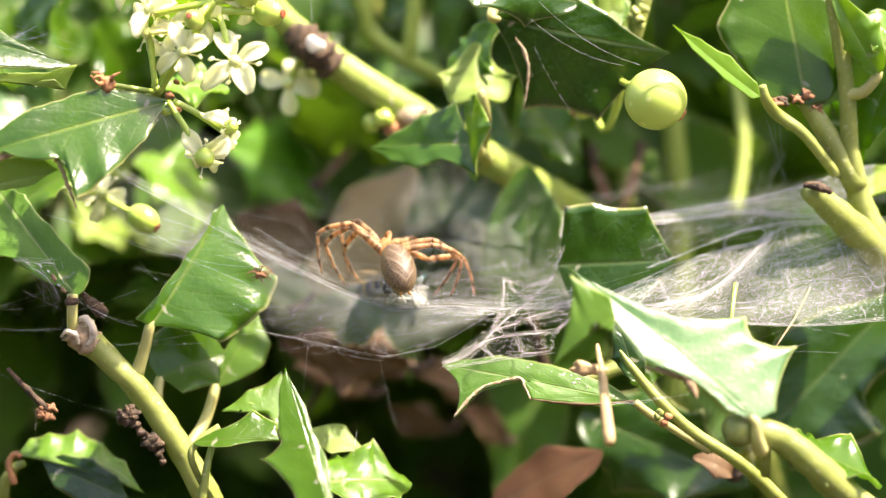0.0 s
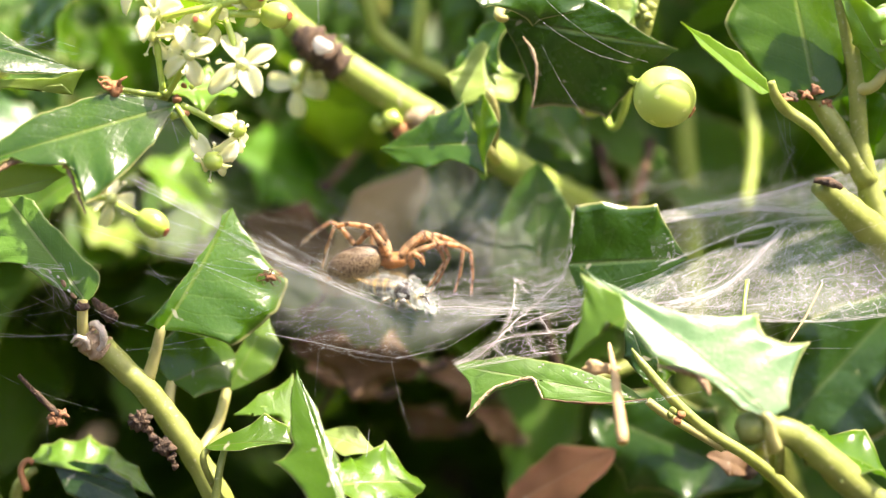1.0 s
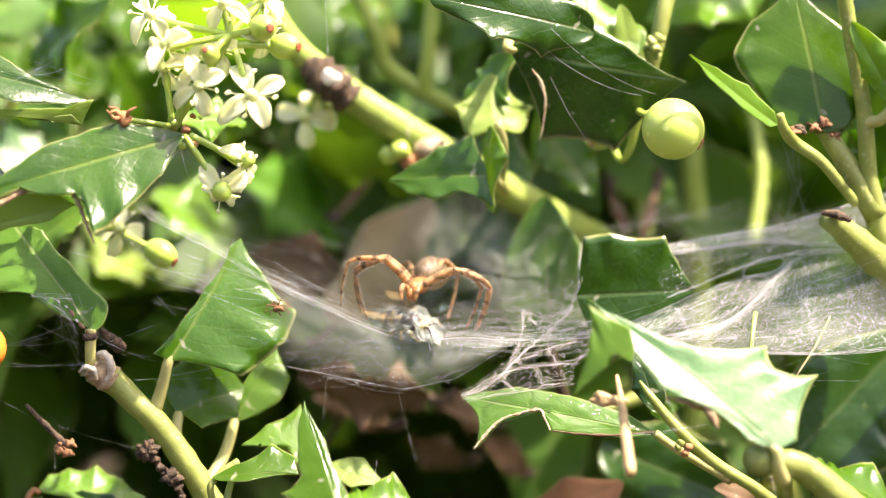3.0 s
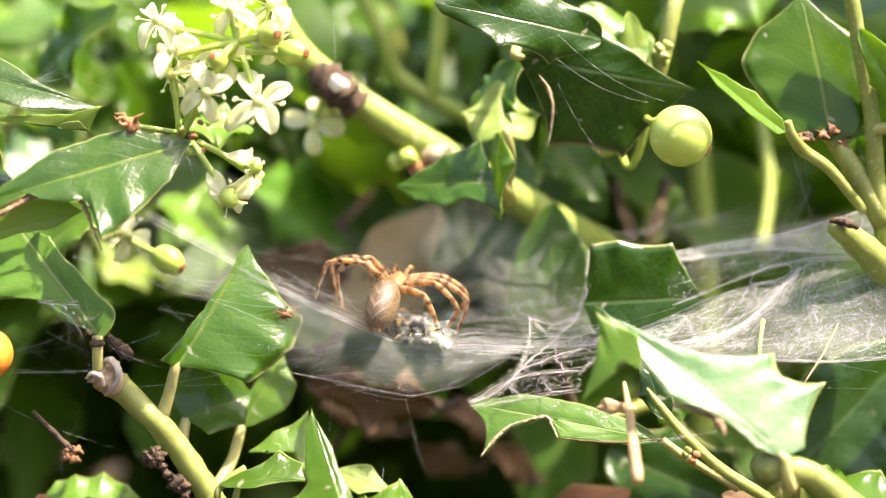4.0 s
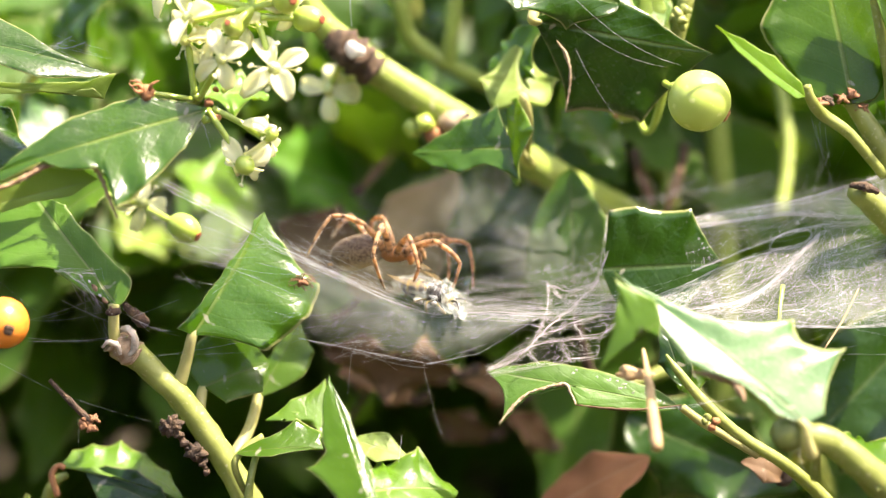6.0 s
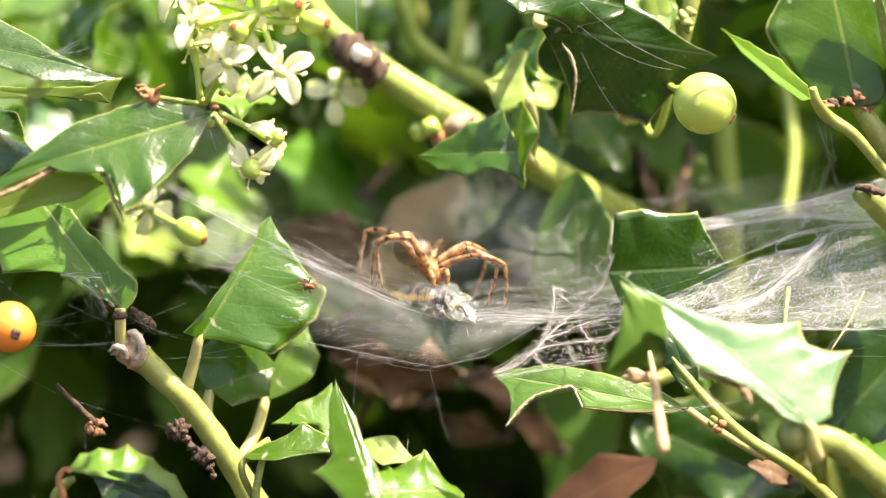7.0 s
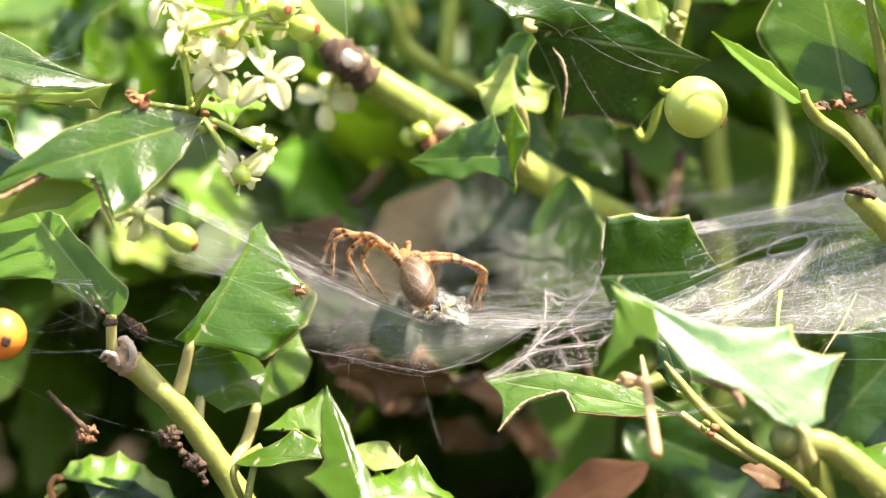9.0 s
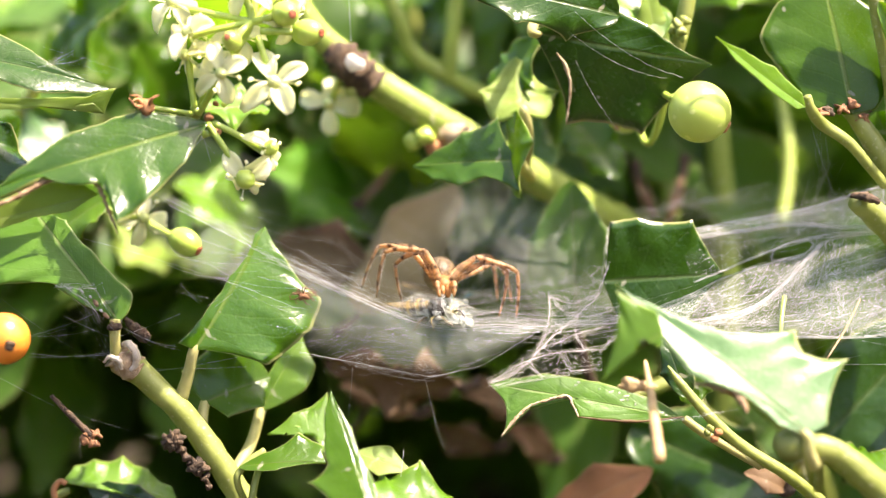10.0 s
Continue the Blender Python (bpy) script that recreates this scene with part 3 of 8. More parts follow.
def build_surroundings():
    """Closes the place with an added, unseen green belt that cuts low sky."""
    n, m = 180, 14
    verts, faces = [], []
    for i in range(n):
        a = 2 * math.pi * i / n
        for j in range(m + 1):
            q = Vector((math.cos(a) * 3, math.sin(a) * 3, j * 0.5))
            r = 5.0 + 0.5 * noise.noise(q) + 0.25 * noise.noise(q * 3.1) - 0.05 * j
            z = -0.05 + j / m * (1.9 + 0.6 * noise.noise(Vector((math.cos(a) * 4, math.sin(a) * 4, 9))))
            verts.append((math.cos(a) * r, math.sin(a) * r, z))
    for i in range(n):
        for j in range(m):
            p, q = i * (m + 1) + j, (i + 1) % n * (m + 1) + j
            faces.append((p, p + 1, q + 1, q))
    me = bpy.data.meshes.new("backdrop")
    me.from_pydata(verts, [], faces)
    tagged(part("backdrop", me, BELT_GREEN, None), "added dark green belt all round, unseen, that cuts the low sky", "greenery", kind="structure")


def scatter(name, parent, places, material, label, size=(0.03, 0.05), seed=1):
    """Many leaves in one mesh. places: (point, face) pairs."""
    rng = random.Random(seed)
    kinds = []
    for k in range(6):
        t, u = leaf_shape(rng.uniform(0.2, 0.32), rng.uniform(0.2, 0.32), 4, rng.uniform(5, 30), rng.uniform(0.0, 0.9), 0.3, rng.uniform(-0.4, 0.4), 50 + k, along=12, across=2, thick=0.012)
        kinds.append((np.array(t).reshape(-1, 3), len(t), len(t[0])))
    verts, faces, uvs, at = [], [], [], 0
    for p, f in places:
        pts, n, m = kinds[rng.randrange(6)]
        s = rng.uniform(*size)
        x = Vector((rng.uniform(-1, 1), rng.uniform(-1, 1), rng.uniform(-0.9, 0.4))).normalized()
        y = Vector(f).cross(x)
        if y.length < 0.1:
            continue
        y.normalize()
        r = np.array(Matrix((x, y, x.cross(y))).transposed())
        verts.append((pts * s) @ r.T + np.array(p))
        for i in range(n - 1):
            for j in range(m - 1):
                q = ((i, j), (i + 1, j), (i + 1, j + 1), (i, j + 1))
                faces.append([at + a * m + b for a, b in q])
                uvs.extend((a / (n - 1), b / (m - 1)) for a, b in q)
        at += n * m
    me = bpy.data.meshes.new(name)
    me.from_pydata(np.concatenate(verts).tolist(), [], faces)
    me.uv_layers.new(name="UVMap").data.foreach_set("uv", np.array(uvs, dtype=np.float32).ravel())
    ob = part(name, me, material, parent, label)
    ob["kind"] = "stuff"
    return ob


def crest(p):
    """Height of the hedge's top over the plan: it falls away behind the flowers."""
    k = min(1.0, max(0.0, (p.x + 0.02) / 0.05))
    return 0.832 - 0.10 * (p.y - 0.07) + 0.05 * k + 0.035 * noise.noise(p * 14)


def open_to_sun(p):
    """Gaps in the foliage through which sunlight falls on leaves deep in the hedge."""
    for c, r in ((Vector((-0.025, 0.079, 0.797)), 0.020), (Vector((-0.008, 0.100, 0.822)), 0.022)):
        d = p - c
        a = d.dot(SUN)
        if a > 0.004 and (d - SUN * a).length < r:
            return True
    return False


def build_hedge():
    h = thing("holly_shrub", (0.02, 0.24, 0.0), "dense dark green holly hedge shrub rooted in soil", "shrub")
    tube_part("trunk", [(0.02, 0.24, -0.03), (0.03, 0.25, 0.3), (0.0, 0.24, 0.62), (0.02, 0.26, 0.78)], [0.03, 0.024, 0.017, 0.008], WOOD, h, "grey-brown trunk", rough=0.2, sides=14)
    rng = random.Random(5)
    for k in range(16):
        z = rng.uniform(0.25, 0.7)
        a = rng.uniform(0, 2 * math.pi)
        r = rng.uniform(0.25, 0.5)
        e = Vector((0.02 + r * math.cos(a), 0.26 + r * 0.4 * math.sin(a), min(z + rng.uniform(0.02, 0.15), 0.76)))
        if e.y < 0.13:
            e.y = 0.15
        b = Vector((0.02, 0.245, z))
        tube_part("limb", [b, b.lerp(e, 0.5) + Vector((0, 0, -0.02)), e], [0.009, 0.006, 0.003], WOOD, h, rough=0.2, sides=8)
    # unseen limb, added to carry the shading growth over the web
    tube_part("limb", [(0.02, 0.245, 0.6), (0.05, 0.22, 0.8), (0.06, 0.13, 0.92), (0.04, 0.06, 0.93)], [0.009, 0.006, 0.004, 0.002], WOOD, h, rough=0.2, sides=8)
    spots = []
    rng = random.Random(11)
    while len(spots) < 5200:
        p = Vector((rng.uniform(-0.75, 0.75), rng.uniform(0.075, 0.55), rng.uniform(0.02, 1.25)))
        if p.z > crest(p) or open_to_sun(p):
            continue
        if p.y < 0.12 and rng.random() < 0.5:
            continue
        if p.y < 0.17 and -0.18 < p.x < 0.05 and 0.66 < p.z < 0.785:
            continue
        f = Vector((rng.uniform(-1, 1), rng.uniform(-1.3, 0.5), rng.uniform(0.0, 1.4))).normalized()
        spots.append((p, f))
    while len(spots) < 8600:
        p = Vector((rng.uniform(-0.28, 0.28), rng.uniform(0.085, 0.36), rng.uniform(0.45, 0.93)))
        # the hollow under the web stays open
        if p.z > crest(p) or open_to_sun(p) or p.y < 0.17 and -0.18 < p.x < 0.05 and 0.66 < p.z < 0.785:
            continue
        f = Vector((rng.uniform(-1, 1), rng.uniform(-1.3, 0.3), rng.uniform(0.0, 1.2))).normalized()
        spots.append((p, f))
    while len(spots) < 10000:
        p = Vector((rng.uniform(-0.25, 0.05), rng.uniform(0.085, 0.30), rng.uniform(0.76, 0.83)))
        if p.z > crest(p) or open_to_sun(p):
            continue
        f = Vector((rng.uniform(-0.8, 0.8), rng.uniform(-1.0, 0.4), rng.uniform(0.3, 1.4))).normalized()
        spots.append((p, f))
    scatter("crown", h, spots, WILD, "mass of glossy dark green spiny leaves")
    # unseen growth added over the web to shade what lies behind it
    spots = []
    while len(spots) < 150:
        x = rng.uniform(0.03, 0.16)
        p = Vector((x, rng.uniform(0.050, 0.095), rng.uniform(0.885, 0.92)))
        f = Vector((rng.uniform(-0.6, 0.6), rng.uniform(-0.6, 0.4), rng.uniform(0.4, 1.4))).normalized()
        spots.append((p, f))
    while len(spots) < 210:
        p = Vector((rng.gauss(0.040, 0.012), rng.gauss(0.050, 0.007), rng.uniform(0.882, 0.905)))
        if p.y < 0.036:
            continue
        spots.append((p, Vector((rng.uniform(-0.6, 0.6), rng.uniform(-0.6, 0.4), rng.uniform(0.4, 1.4))).normalized()))
    scatter("overhang", h, spots, WILD, "small spiny leaves, unseen, added over the web for shade", size=(0.014, 0.022), seed=8)
    # the near face of the hedge goes on below and to both sides of the web
    spots = []
    while len(spots) < 1500:
        p = Vector((rng.uniform(-0.7, 0.7), rng.uniform(-0.06, 0.09), rng.uniform(0.02, 0.86)))
        if abs(p.x) < 0.125 and 0.70 < p.z:
            continue
        if p.z > 0.80 and p.x > 0:
            continue
        f = Vector((rng.uniform(-1, 1), rng.uniform(-1.3, 0.5), rng.uniform(0.0, 1.4))).normalized()
        spots.append((p, f))
    scatter("side_growth", h, spots, WILD, "glossy dark green spiny leaves", seed=3)
    return h


build_ground()
build_surroundings()
build_hedge()

# ---- twigs before the hedge ----
def cut_twig():
    """The cut twig at the lower side of the web, with three leaves and withered buds."""
    g = thing("holly_twig", (-0.0297, -0.0036, 0.7349), "cut green holly twig with glossy spiny leaves beside the web", "twig", "holly twigs")
    tube_part("stem", [(-0.0028, 0.0625, 0.6613), (-0.0229, 0.0136, 0.7198), (-0.0317, -0.0066, 0.7497), (-0.0375, -0.0081, 0.7618), (-0.0438, -0.0071, 0.7714), (-0.0503, -0.0067, 0.7782), (-0.0551, -0.0067, 0.7827)], [0.0036, 0.0030, 0.0025, 0.0022, 0.0021, 0.0021, 0.0023], STEM, g, sides=14, rough=0.14, seed=2)
    bm = bmesh.new()
    tube(bm, [(-0.0525, -0.0066, 0.7805), (-0.0545, -0.0069, 0.7821), (-0.0558, -0.0070, 0.7834)], [0.0022, 0.0028, 0.0024], sides=18, rough=0.45, seed=4, steps=4)
    part("cut_end", bm, CORK, g, "pale corky cut end with curled brown bark")
    bm = bmesh.new()
    tube(bm, ((-0.0552, -0.0075, 0.7847), (-0.0537, -0.0085, 0.7856), (-0.0524, -0.0092, 0.7843), (-0.0523, -0.0092, 0.7824), (-0.0534, -0.0092, 0.7811)), [0.0003, 0.0006, 0.0007, 0.0006, 0.0003], sides=10, rough=0.5, seed=7)
    tube(bm, ((-0.0577, -0.0092, 0.7825), (-0.0567, -0.0098, 0.7836), (-0.0551, -0.0102, 0.7831), (-0.0547, -0.0100, 0.7815)), [0.0002, 0.0004, 0.0005, 0.0003], sides=8, rough=0.7, seed=9)
    part("bark_curl", bm, PALE, g, "curled strip of pale bark")
    tube_part("leaf_stalk", [(-0.0557, -0.0078, 0.7824), (-0.0558, -0.0086, 0.7860), (-0.0557, -0.0083, 0.7897)], [0.0011, 0.0009, 0.0009], PETIOLE, g, "tan leaf stalk")
    bm = bmesh.new()
    blob(bm, (-0.0557, -0.0086, 0.7886), (0.0013, 0.0012, 0.0006), None, 8, 12, 0.6, 3, 900)
    part("ring", bm, BARK, g, "brown ring at the leaf base")
    # the lighter silk-dusted green also makes up for shade falling on this leaf
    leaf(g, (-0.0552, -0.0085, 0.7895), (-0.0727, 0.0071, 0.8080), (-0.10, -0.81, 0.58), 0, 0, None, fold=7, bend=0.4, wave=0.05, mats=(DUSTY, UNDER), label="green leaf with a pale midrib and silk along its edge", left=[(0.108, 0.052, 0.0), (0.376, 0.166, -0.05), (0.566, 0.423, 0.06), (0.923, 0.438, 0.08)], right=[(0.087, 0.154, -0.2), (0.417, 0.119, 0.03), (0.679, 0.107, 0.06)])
    leaf(g, (-0.0427, -0.0078, 0.7841), (-0.0312, 0.0037, 0.8029), (0.32, -0.88, 0.34), 0, 0, [(-0.0454, -0.0063, 0.7753), (-0.0440, -0.0066, 0.7796)], fold=8, bend=0.35, wave=0.05, mats=(GLOSSY, UNDER), label="glossy green leaf partly covered by silk", left=[(-0.022, 0.126, 0.02), (0.319, 0.066, 0.04), (0.557, 0.048, 0.05), (0.907, 0.039, 0.08)], right=[(0.143, 0.46, 0.06), (0.468, 0.586, -0.05), (0.74, 0.561, -0.12), (0.863, 0.224, 0.05)])
    leaf(g, (-0.0417, -0.0021, 0.7735), (-0.0308, 0.0041, 0.7762), (0.02, -0.86, 0.50), 0, 0, [(-0.0421, -0.0058, 0.7678), (-0.0423, -0.0030, 0.7706)], fold=16, bend=0.5, wave=0.08, mats=(LEAF, UNDER), label="dark glossy leaf", left=[(-0.16, 0.474, -0.05), (0.391, 0.631, -0.05), (0.877, 0.564, -0.05)], right=[(0.145, 0.35, 0.03), (0.667, 0.401, 0.05)])
    leaf(g, (-0.0326, 0.0023, 0.7708), (-0.0259, 0.0098, 0.7823), (0.31, -0.87, 0.39), 0, 0, [(-0.0374, -0.0062, 0.7612), (-0.0343, -0.0012, 0.7657)], fold=14, bend=0.4, wave=0.05, mats=(YOUNG, UNDER), label="light green leaf lit through", left=[(0.184, 0.173, -0.03), (0.637, 0.116, 0.03)], right=[(0.475, 0.331, -0.08), (0.744, 0.302, -0.05)])
    for k, (c, s) in enumerate((((-0.0584, -0.0116, 0.7934), 0.0007), ((-0.0575, -0.0119, 0.7921), 0.0003), ((-0.0567, -0.0111, 0.7910), 0.0006), ((-0.0592, -0.0114, 0.7943), 0.0003), ((-0.0559, -0.0104, 0.7896), 0.0004), ((-0.0604, -0.0122, 0.7954), 0.0004))):
        bm = bmesh.new()
        blob(bm, c, (s, s * 0.4, s * 0.6), Matrix.Rotation(0.8, 3, "Y"), 8, 10, 0.8, k, 1300)
        part("silk_flake", bm, CLOT if k % 2 else TAN, g, "flake of silk and dry tissue")
    for k, (c, s) in enumerate((((-0.0465, -0.0105, 0.7693), 0.00088), ((-0.0475, -0.0105, 0.7684), 0.00040), ((-0.0454, -0.0105, 0.7679), 0.00044), ((-0.0443, -0.0105, 0.7662), 0.00035), ((-0.0426, -0.0105, 0.7646), 0.00084), ((-0.0436, -0.0105, 0.7652), 0.00035), ((-0.0412, -0.0105, 0.7628), 0.00040), ((-0.0408, -0.0105, 0.7612), 0.00035), ((-0.0459, -0.0105, 0.7705), 0.00031))):
        bm = bmesh.new()
        blob(bm, c, (s * 1.7, s * 1.3, s * 1.6), None, 14, 16, 1.1, k, 1500)
        part("withered_bud", bm, (BARK, DARKBUD)[k % 2], g, "brown withered bud")
    tube_part("bud_stalk", [(-0.0464, -0.0098, 0.7699), (-0.0457, -0.0098, 0.7679), (-0.0436, -0.0098, 0.7652), (-0.0409, -0.0098, 0.7614)], [0.0004, 0.0005, 0.0006, 0.0004], BARK, g, "dark dry stalk", sides=7, rough=0.6)
    return g


def lower_twigs():
    g = thing("holly_twig", (-0.0252, -0.0121, 0.7431), "small green holly twig with pale curled leaves below the web", "twig", "holly twigs")
    tube_part("stem", [(-0.0027, 0.0556, 0.6768), (-0.0184, 0.0048, 0.7264), (-0.0326, -0.0149, 0.7491), (-0.0332, -0.0168, 0.7596), (-0.0313, -0.0129, 0.7682)], [0.002, 0.0014, 0.0009, 0.0007, 0.0005], STEM, g, rough=0.1)
    tube_part("side_stem", [(-0.0300, -0.0107, 0.7496), (-0.0353, -0.0161, 0.7628), (-0.0341, -0.0153, 0.7664), (-0.0309, -0.0139, 0.7684)], [0.0006, 0.0006, 0.0006], STEM, g)
    leaf(g, (-0.0093, -0.0446, 0.7585), (-0.0195, -0.0203, 0.7806), (0.05, -0.66, 0.75), 0, 0, None, fold=-22, bend=-0.15, wave=0.04, mats=(LEAF, UNDER), label="pale sunlit leaf with spiny curled edge", left=[(0.211, 0.151, 0.0), (0.573, 0.244, 0.12), (0.625, 0.124, 0.1), (0.763, 0.101, -0.06), (0.912, 0.053, -0.02)], right=[(0.456, 0.056, 0.02), (0.612, 0.034, -0.04), (0.772, 0.039, 0.03)])
    leaf(g, (-0.0351, -0.0165, 0.7663), (-0.0208, -0.0158, 0.7667), (0.00, -0.55, 0.83), 0, 0, None, fold=8, bend=0.4, wave=0.06, mats=(LEAF, UNDER), left=[(0.361, 0.154, -0.05), (0.695, 0.397, 0.03), (0.974, 0.215, -0.05)], right=[(0.455, 0.115, -0.1)])
    leaf(g, (-0.0196, -0.0064, 0.7669), (-0.0311, -0.0059, 0.7688), (0.10, -0.62, 0.77), 0, 0, None, fold=12, bend=0.6, wave=0.06, mats=(YOUNG, UNDER), label="curled leaf with a brown withered edge", left=[(0.148, 0.212, 0.05), (0.595, -0.164, 0.16)], right=[(0.252, 0.77, 0.0), (0.686, 0.35, 0.06)])
    leaf(g, (-0.0163, -0.0049, 0.7649), (-0.0051, -0.0069, 0.7607), (0.20, -0.55, 0.81), 0, 0, None, fold=5, bend=0.6, wave=0.05, mats=(UNDER, UNDER), label="pale sunlit leaf underside", left=[(0.46, 0.267, -0.15)], right=[(0.449, 0.29, -0.1), (0.773, 0.008, 0.05)])
    leaf(g, (-0.0136, -0.0149, 0.7589), (0.0015, -0.0072, 0.7565), (0.10, -0.54, 0.83), 0.0079, 0.0070, None, spines=3, fold=5, bend=0.4, mats=(YOUNG, UNDER))
    g = thing("holly_twig", (-0.0708, -0.0036, 0.7349), "holly twig with a bright green shoot of spiny leaves", "twig", "holly twigs")
    tube_part("stem", [(-0.0676, 0.0625, 0.6613), (-0.0757, 0.0237, 0.7192), (-0.0708, 0.0056, 0.7492), (-0.0682, 0.0028, 0.7553), (-0.0662, 0.0030, 0.7565)], [0.002, 0.0014, 0.0009, 0.0006], STEM, g)
    leaf(g, (-0.0675, 0.0006, 0.7588), (-0.0452, -0.0014, 0.7528), (0.1203, -0.7217, 0.6816), 0, 0, None, fold=-26, bend=0.55, wave=0.08, mats=(YOUNG, UNDER), left=[(0.056, 0.175, 0.05), (0.184, 0.269, 0.02), (0.373, 0.368, 0.12), (0.586, 0.311, 0.03), (0.8, 0.22, 0.06)], right=[(0.232, -0.043, 0.0), (0.486, -0.142, -0.03), (0.737, -0.112, 0.0)], label="bright green young leaf")
    leaf(g, (-0.0628, 0.0003, 0.7578), (-0.0473, -0.0021, 0.7516), (0.0000, -0.9326, 0.3610), 0, 0, None, fold=8, bend=0.4, wave=0.05, mats=(SHADE, UNDER), left=[(0.174, 0.149, 0.0), (0.486, 0.232, 0.02), (0.785, 0.171, 0.04)], right=[(0.236, 0.2, 0.0), (0.675, 0.263, 0.03)], label="dark glossy leaf")
    tube_part("tendril", [(-0.0674, -0.0016, 0.7541), (-0.0684, -0.0009, 0.7575), (-0.0674, -0.0005, 0.7592), (-0.0662, -0.0006, 0.7588)], [0.0006, 0.0006, 0.0005, 0.0005], ANTHER, g, "dry brown leaf stalk")
    leaf(g, (-0.0825, 0.0083, 0.7381), (-0.0662, 0.0019, 0.7455), (0.00, -0.61, 0.79), 0.0095, 0.0095, None, spines=3, bend=0.5)


def flowering_twig():
    g = thing("flowering_holly_twig", (-0.0893, -0.0012, 0.7945), "holly twig with cream flowers and glossy leaves above the web", "twig", "holly twigs")
    tube_part("stem", [(-0.1574, 0.1154, 0.7656), (-0.1092, 0.0394, 0.7928), (-0.0867, 0.0332, 0.8025), (-0.0685, 0.0363, 0.8072), (-0.0549, 0.0351, 0.8113), (-0.0462, 0.0201, 0.8175), (-0.0415, -0.0032, 0.8235)], [0.003, 0.0022, 0.0018, 0.0014, 0.0011, 0.0010], STEM, g, rough=0.12)
    N = (-0.0408, -0.0072, 0.8239)
    tube_part("flower_stalk", [(-0.0413, -0.0052, 0.8238), (-0.0355, -0.0073, 0.8328), (-0.0316, -0.0080, 0.8394), (-0.0309, -0.0041, 0.8482)], [0.0009, 0.0007, 0.0006], OVARY, g)
    for k, (c, s) in enumerate((((-0.0413, -0.0080, 0.8249), 0.0013), ((-0.0391, -0.0083, 0.8236), 0.0011), ((-0.0395, -0.0088, 0.8209), 0.0011), ((-0.0376, -0.0088, 0.8211), 0.0009), ((-0.0364, -0.0089, 0.8256), 0.0008), ((-0.0380, -0.0069, 0.8255), 0.0008))):
        bm = bmesh.new()
        blob(bm, c, (s * 0.6, s * 0.5, s * 0.65), None, 8, 10, 0.9, k, 1200)
        part("bract", bm, ANTHER if k % 2 else OVARY, g, "small scaly bract")
    T = (-0.0316, -0.0081, 0.8390)
    flower(g, (-0.0419, -0.0084, 0.8374), (-0.50, -0.82, 0.28), 0.0054, T, 1)
    flower(g, (-0.0427, -0.0071, 0.8337), (-0.41, -0.85, -0.34), 0.0050, (-0.0413, -0.0080, 0.8249), 2)
    flower(g, (-0.0365, -0.0118, 0.8311), (-0.10, -0.99, 0.11), 0.0052, N, 3)
    flower(g, (-0.0280, -0.0121, 0.8296), (0.05, -1.00, 0.06), 0.0062, (-0.0307, -0.0086, 0.8367), 4)
    flower(g, (-0.0331, -0.0124, 0.8140), (0.15, -0.79, -0.60), 0.0050, (-0.0393, -0.0085, 0.8226), 5, ovary=0.42)
    flower(g, (-0.0293, -0.0094, 0.8184), (0.84, -0.54, 0.01), 0.0046, (-0.0384, -0.0085, 0.8226), 6, ovary=0.36)
    flower(g, (-0.0326, -0.0070, 0.8439), (0.00, -0.91, 0.42), 0.0052, T, 7)
    flower(g, (-0.0448, -0.0044, 0.8418), (-0.41, -0.71, 0.57), 0.0052, T, 8)
    flower(g, (-0.0380, -0.0081, 0.8339), (0.22, -0.76, 0.61), 0.0045, N, 9)
    flower(g, (-0.0258, -0.0060, 0.8392), (0.30, -0.90, -0.33), 0.0046, T, 10)
    flower(g, (-0.0337, -0.0056, 0.8363), (0.22, -0.93, 0.31), 0.0046, T, 14)
    flower(g, (-0.0263, -0.0038, 0.8445), (0.44, -0.81, 0.39), 0.0048, T, 15)
    flower(g, (-0.0530, 0.0128, 0.8026), (0.34, -0.94, -0.03), 0.0054, (-0.0591, 0.0112, 0.8045), 11)
    for k, (c, r, n, e) in enumerate((((-0.0227, -0.0074, 0.8371), 0.0022, (-0.0303, -0.0084, 0.8376), (0.86, -0.51, 0.06)), ((-0.0261, -0.0088, 0.8404), 0.0021, T, (0.50, -0.86, 0.08)), ((-0.0454, 0.0080, 0.7992), 0.0024, (-0.0519, 0.0116, 0.8018), (0.81, -0.40, -0.43)), ((-0.0346, -0.0117, 0.8364), 0.0016, T, (-0.30, -0.82, 0.48)))):
        berry(g, c, r, OVARY, [n, Vector(n).lerp(Vector(c), 0.6)], e, "seed_bud", "green seed bud with a brown tip")
    dead_flower(g, (-0.0489, -0.0109, 0.8257), 0.0034, (-0.0416, -0.0082, 0.8241), 4)
    leaf(g, (-0.0391, -0.0099, 0.8227), (-0.0802, -0.0232, 0.8120), (0.18, -0.77, 0.61), 0, 0, None, fold=9, bend=0.2, wave=0.07, mats=(GLOSSY, UNDER), label="large glossy leaf with a brown withered margin", left=[(0.136, 0.14, 0.02), (0.32, 0.247, 0.03), (0.455, 0.307, 0.03), (0.459, 0.109, 0.12), (0.628, 0.023, -0.1), (0.873, 0.06, 0.02)], right=[(0.237, 0.114, -0.06), (0.5, 0.104, -0.03), (0.765, 0.012, -0.02)])
    bm = bmesh.new()
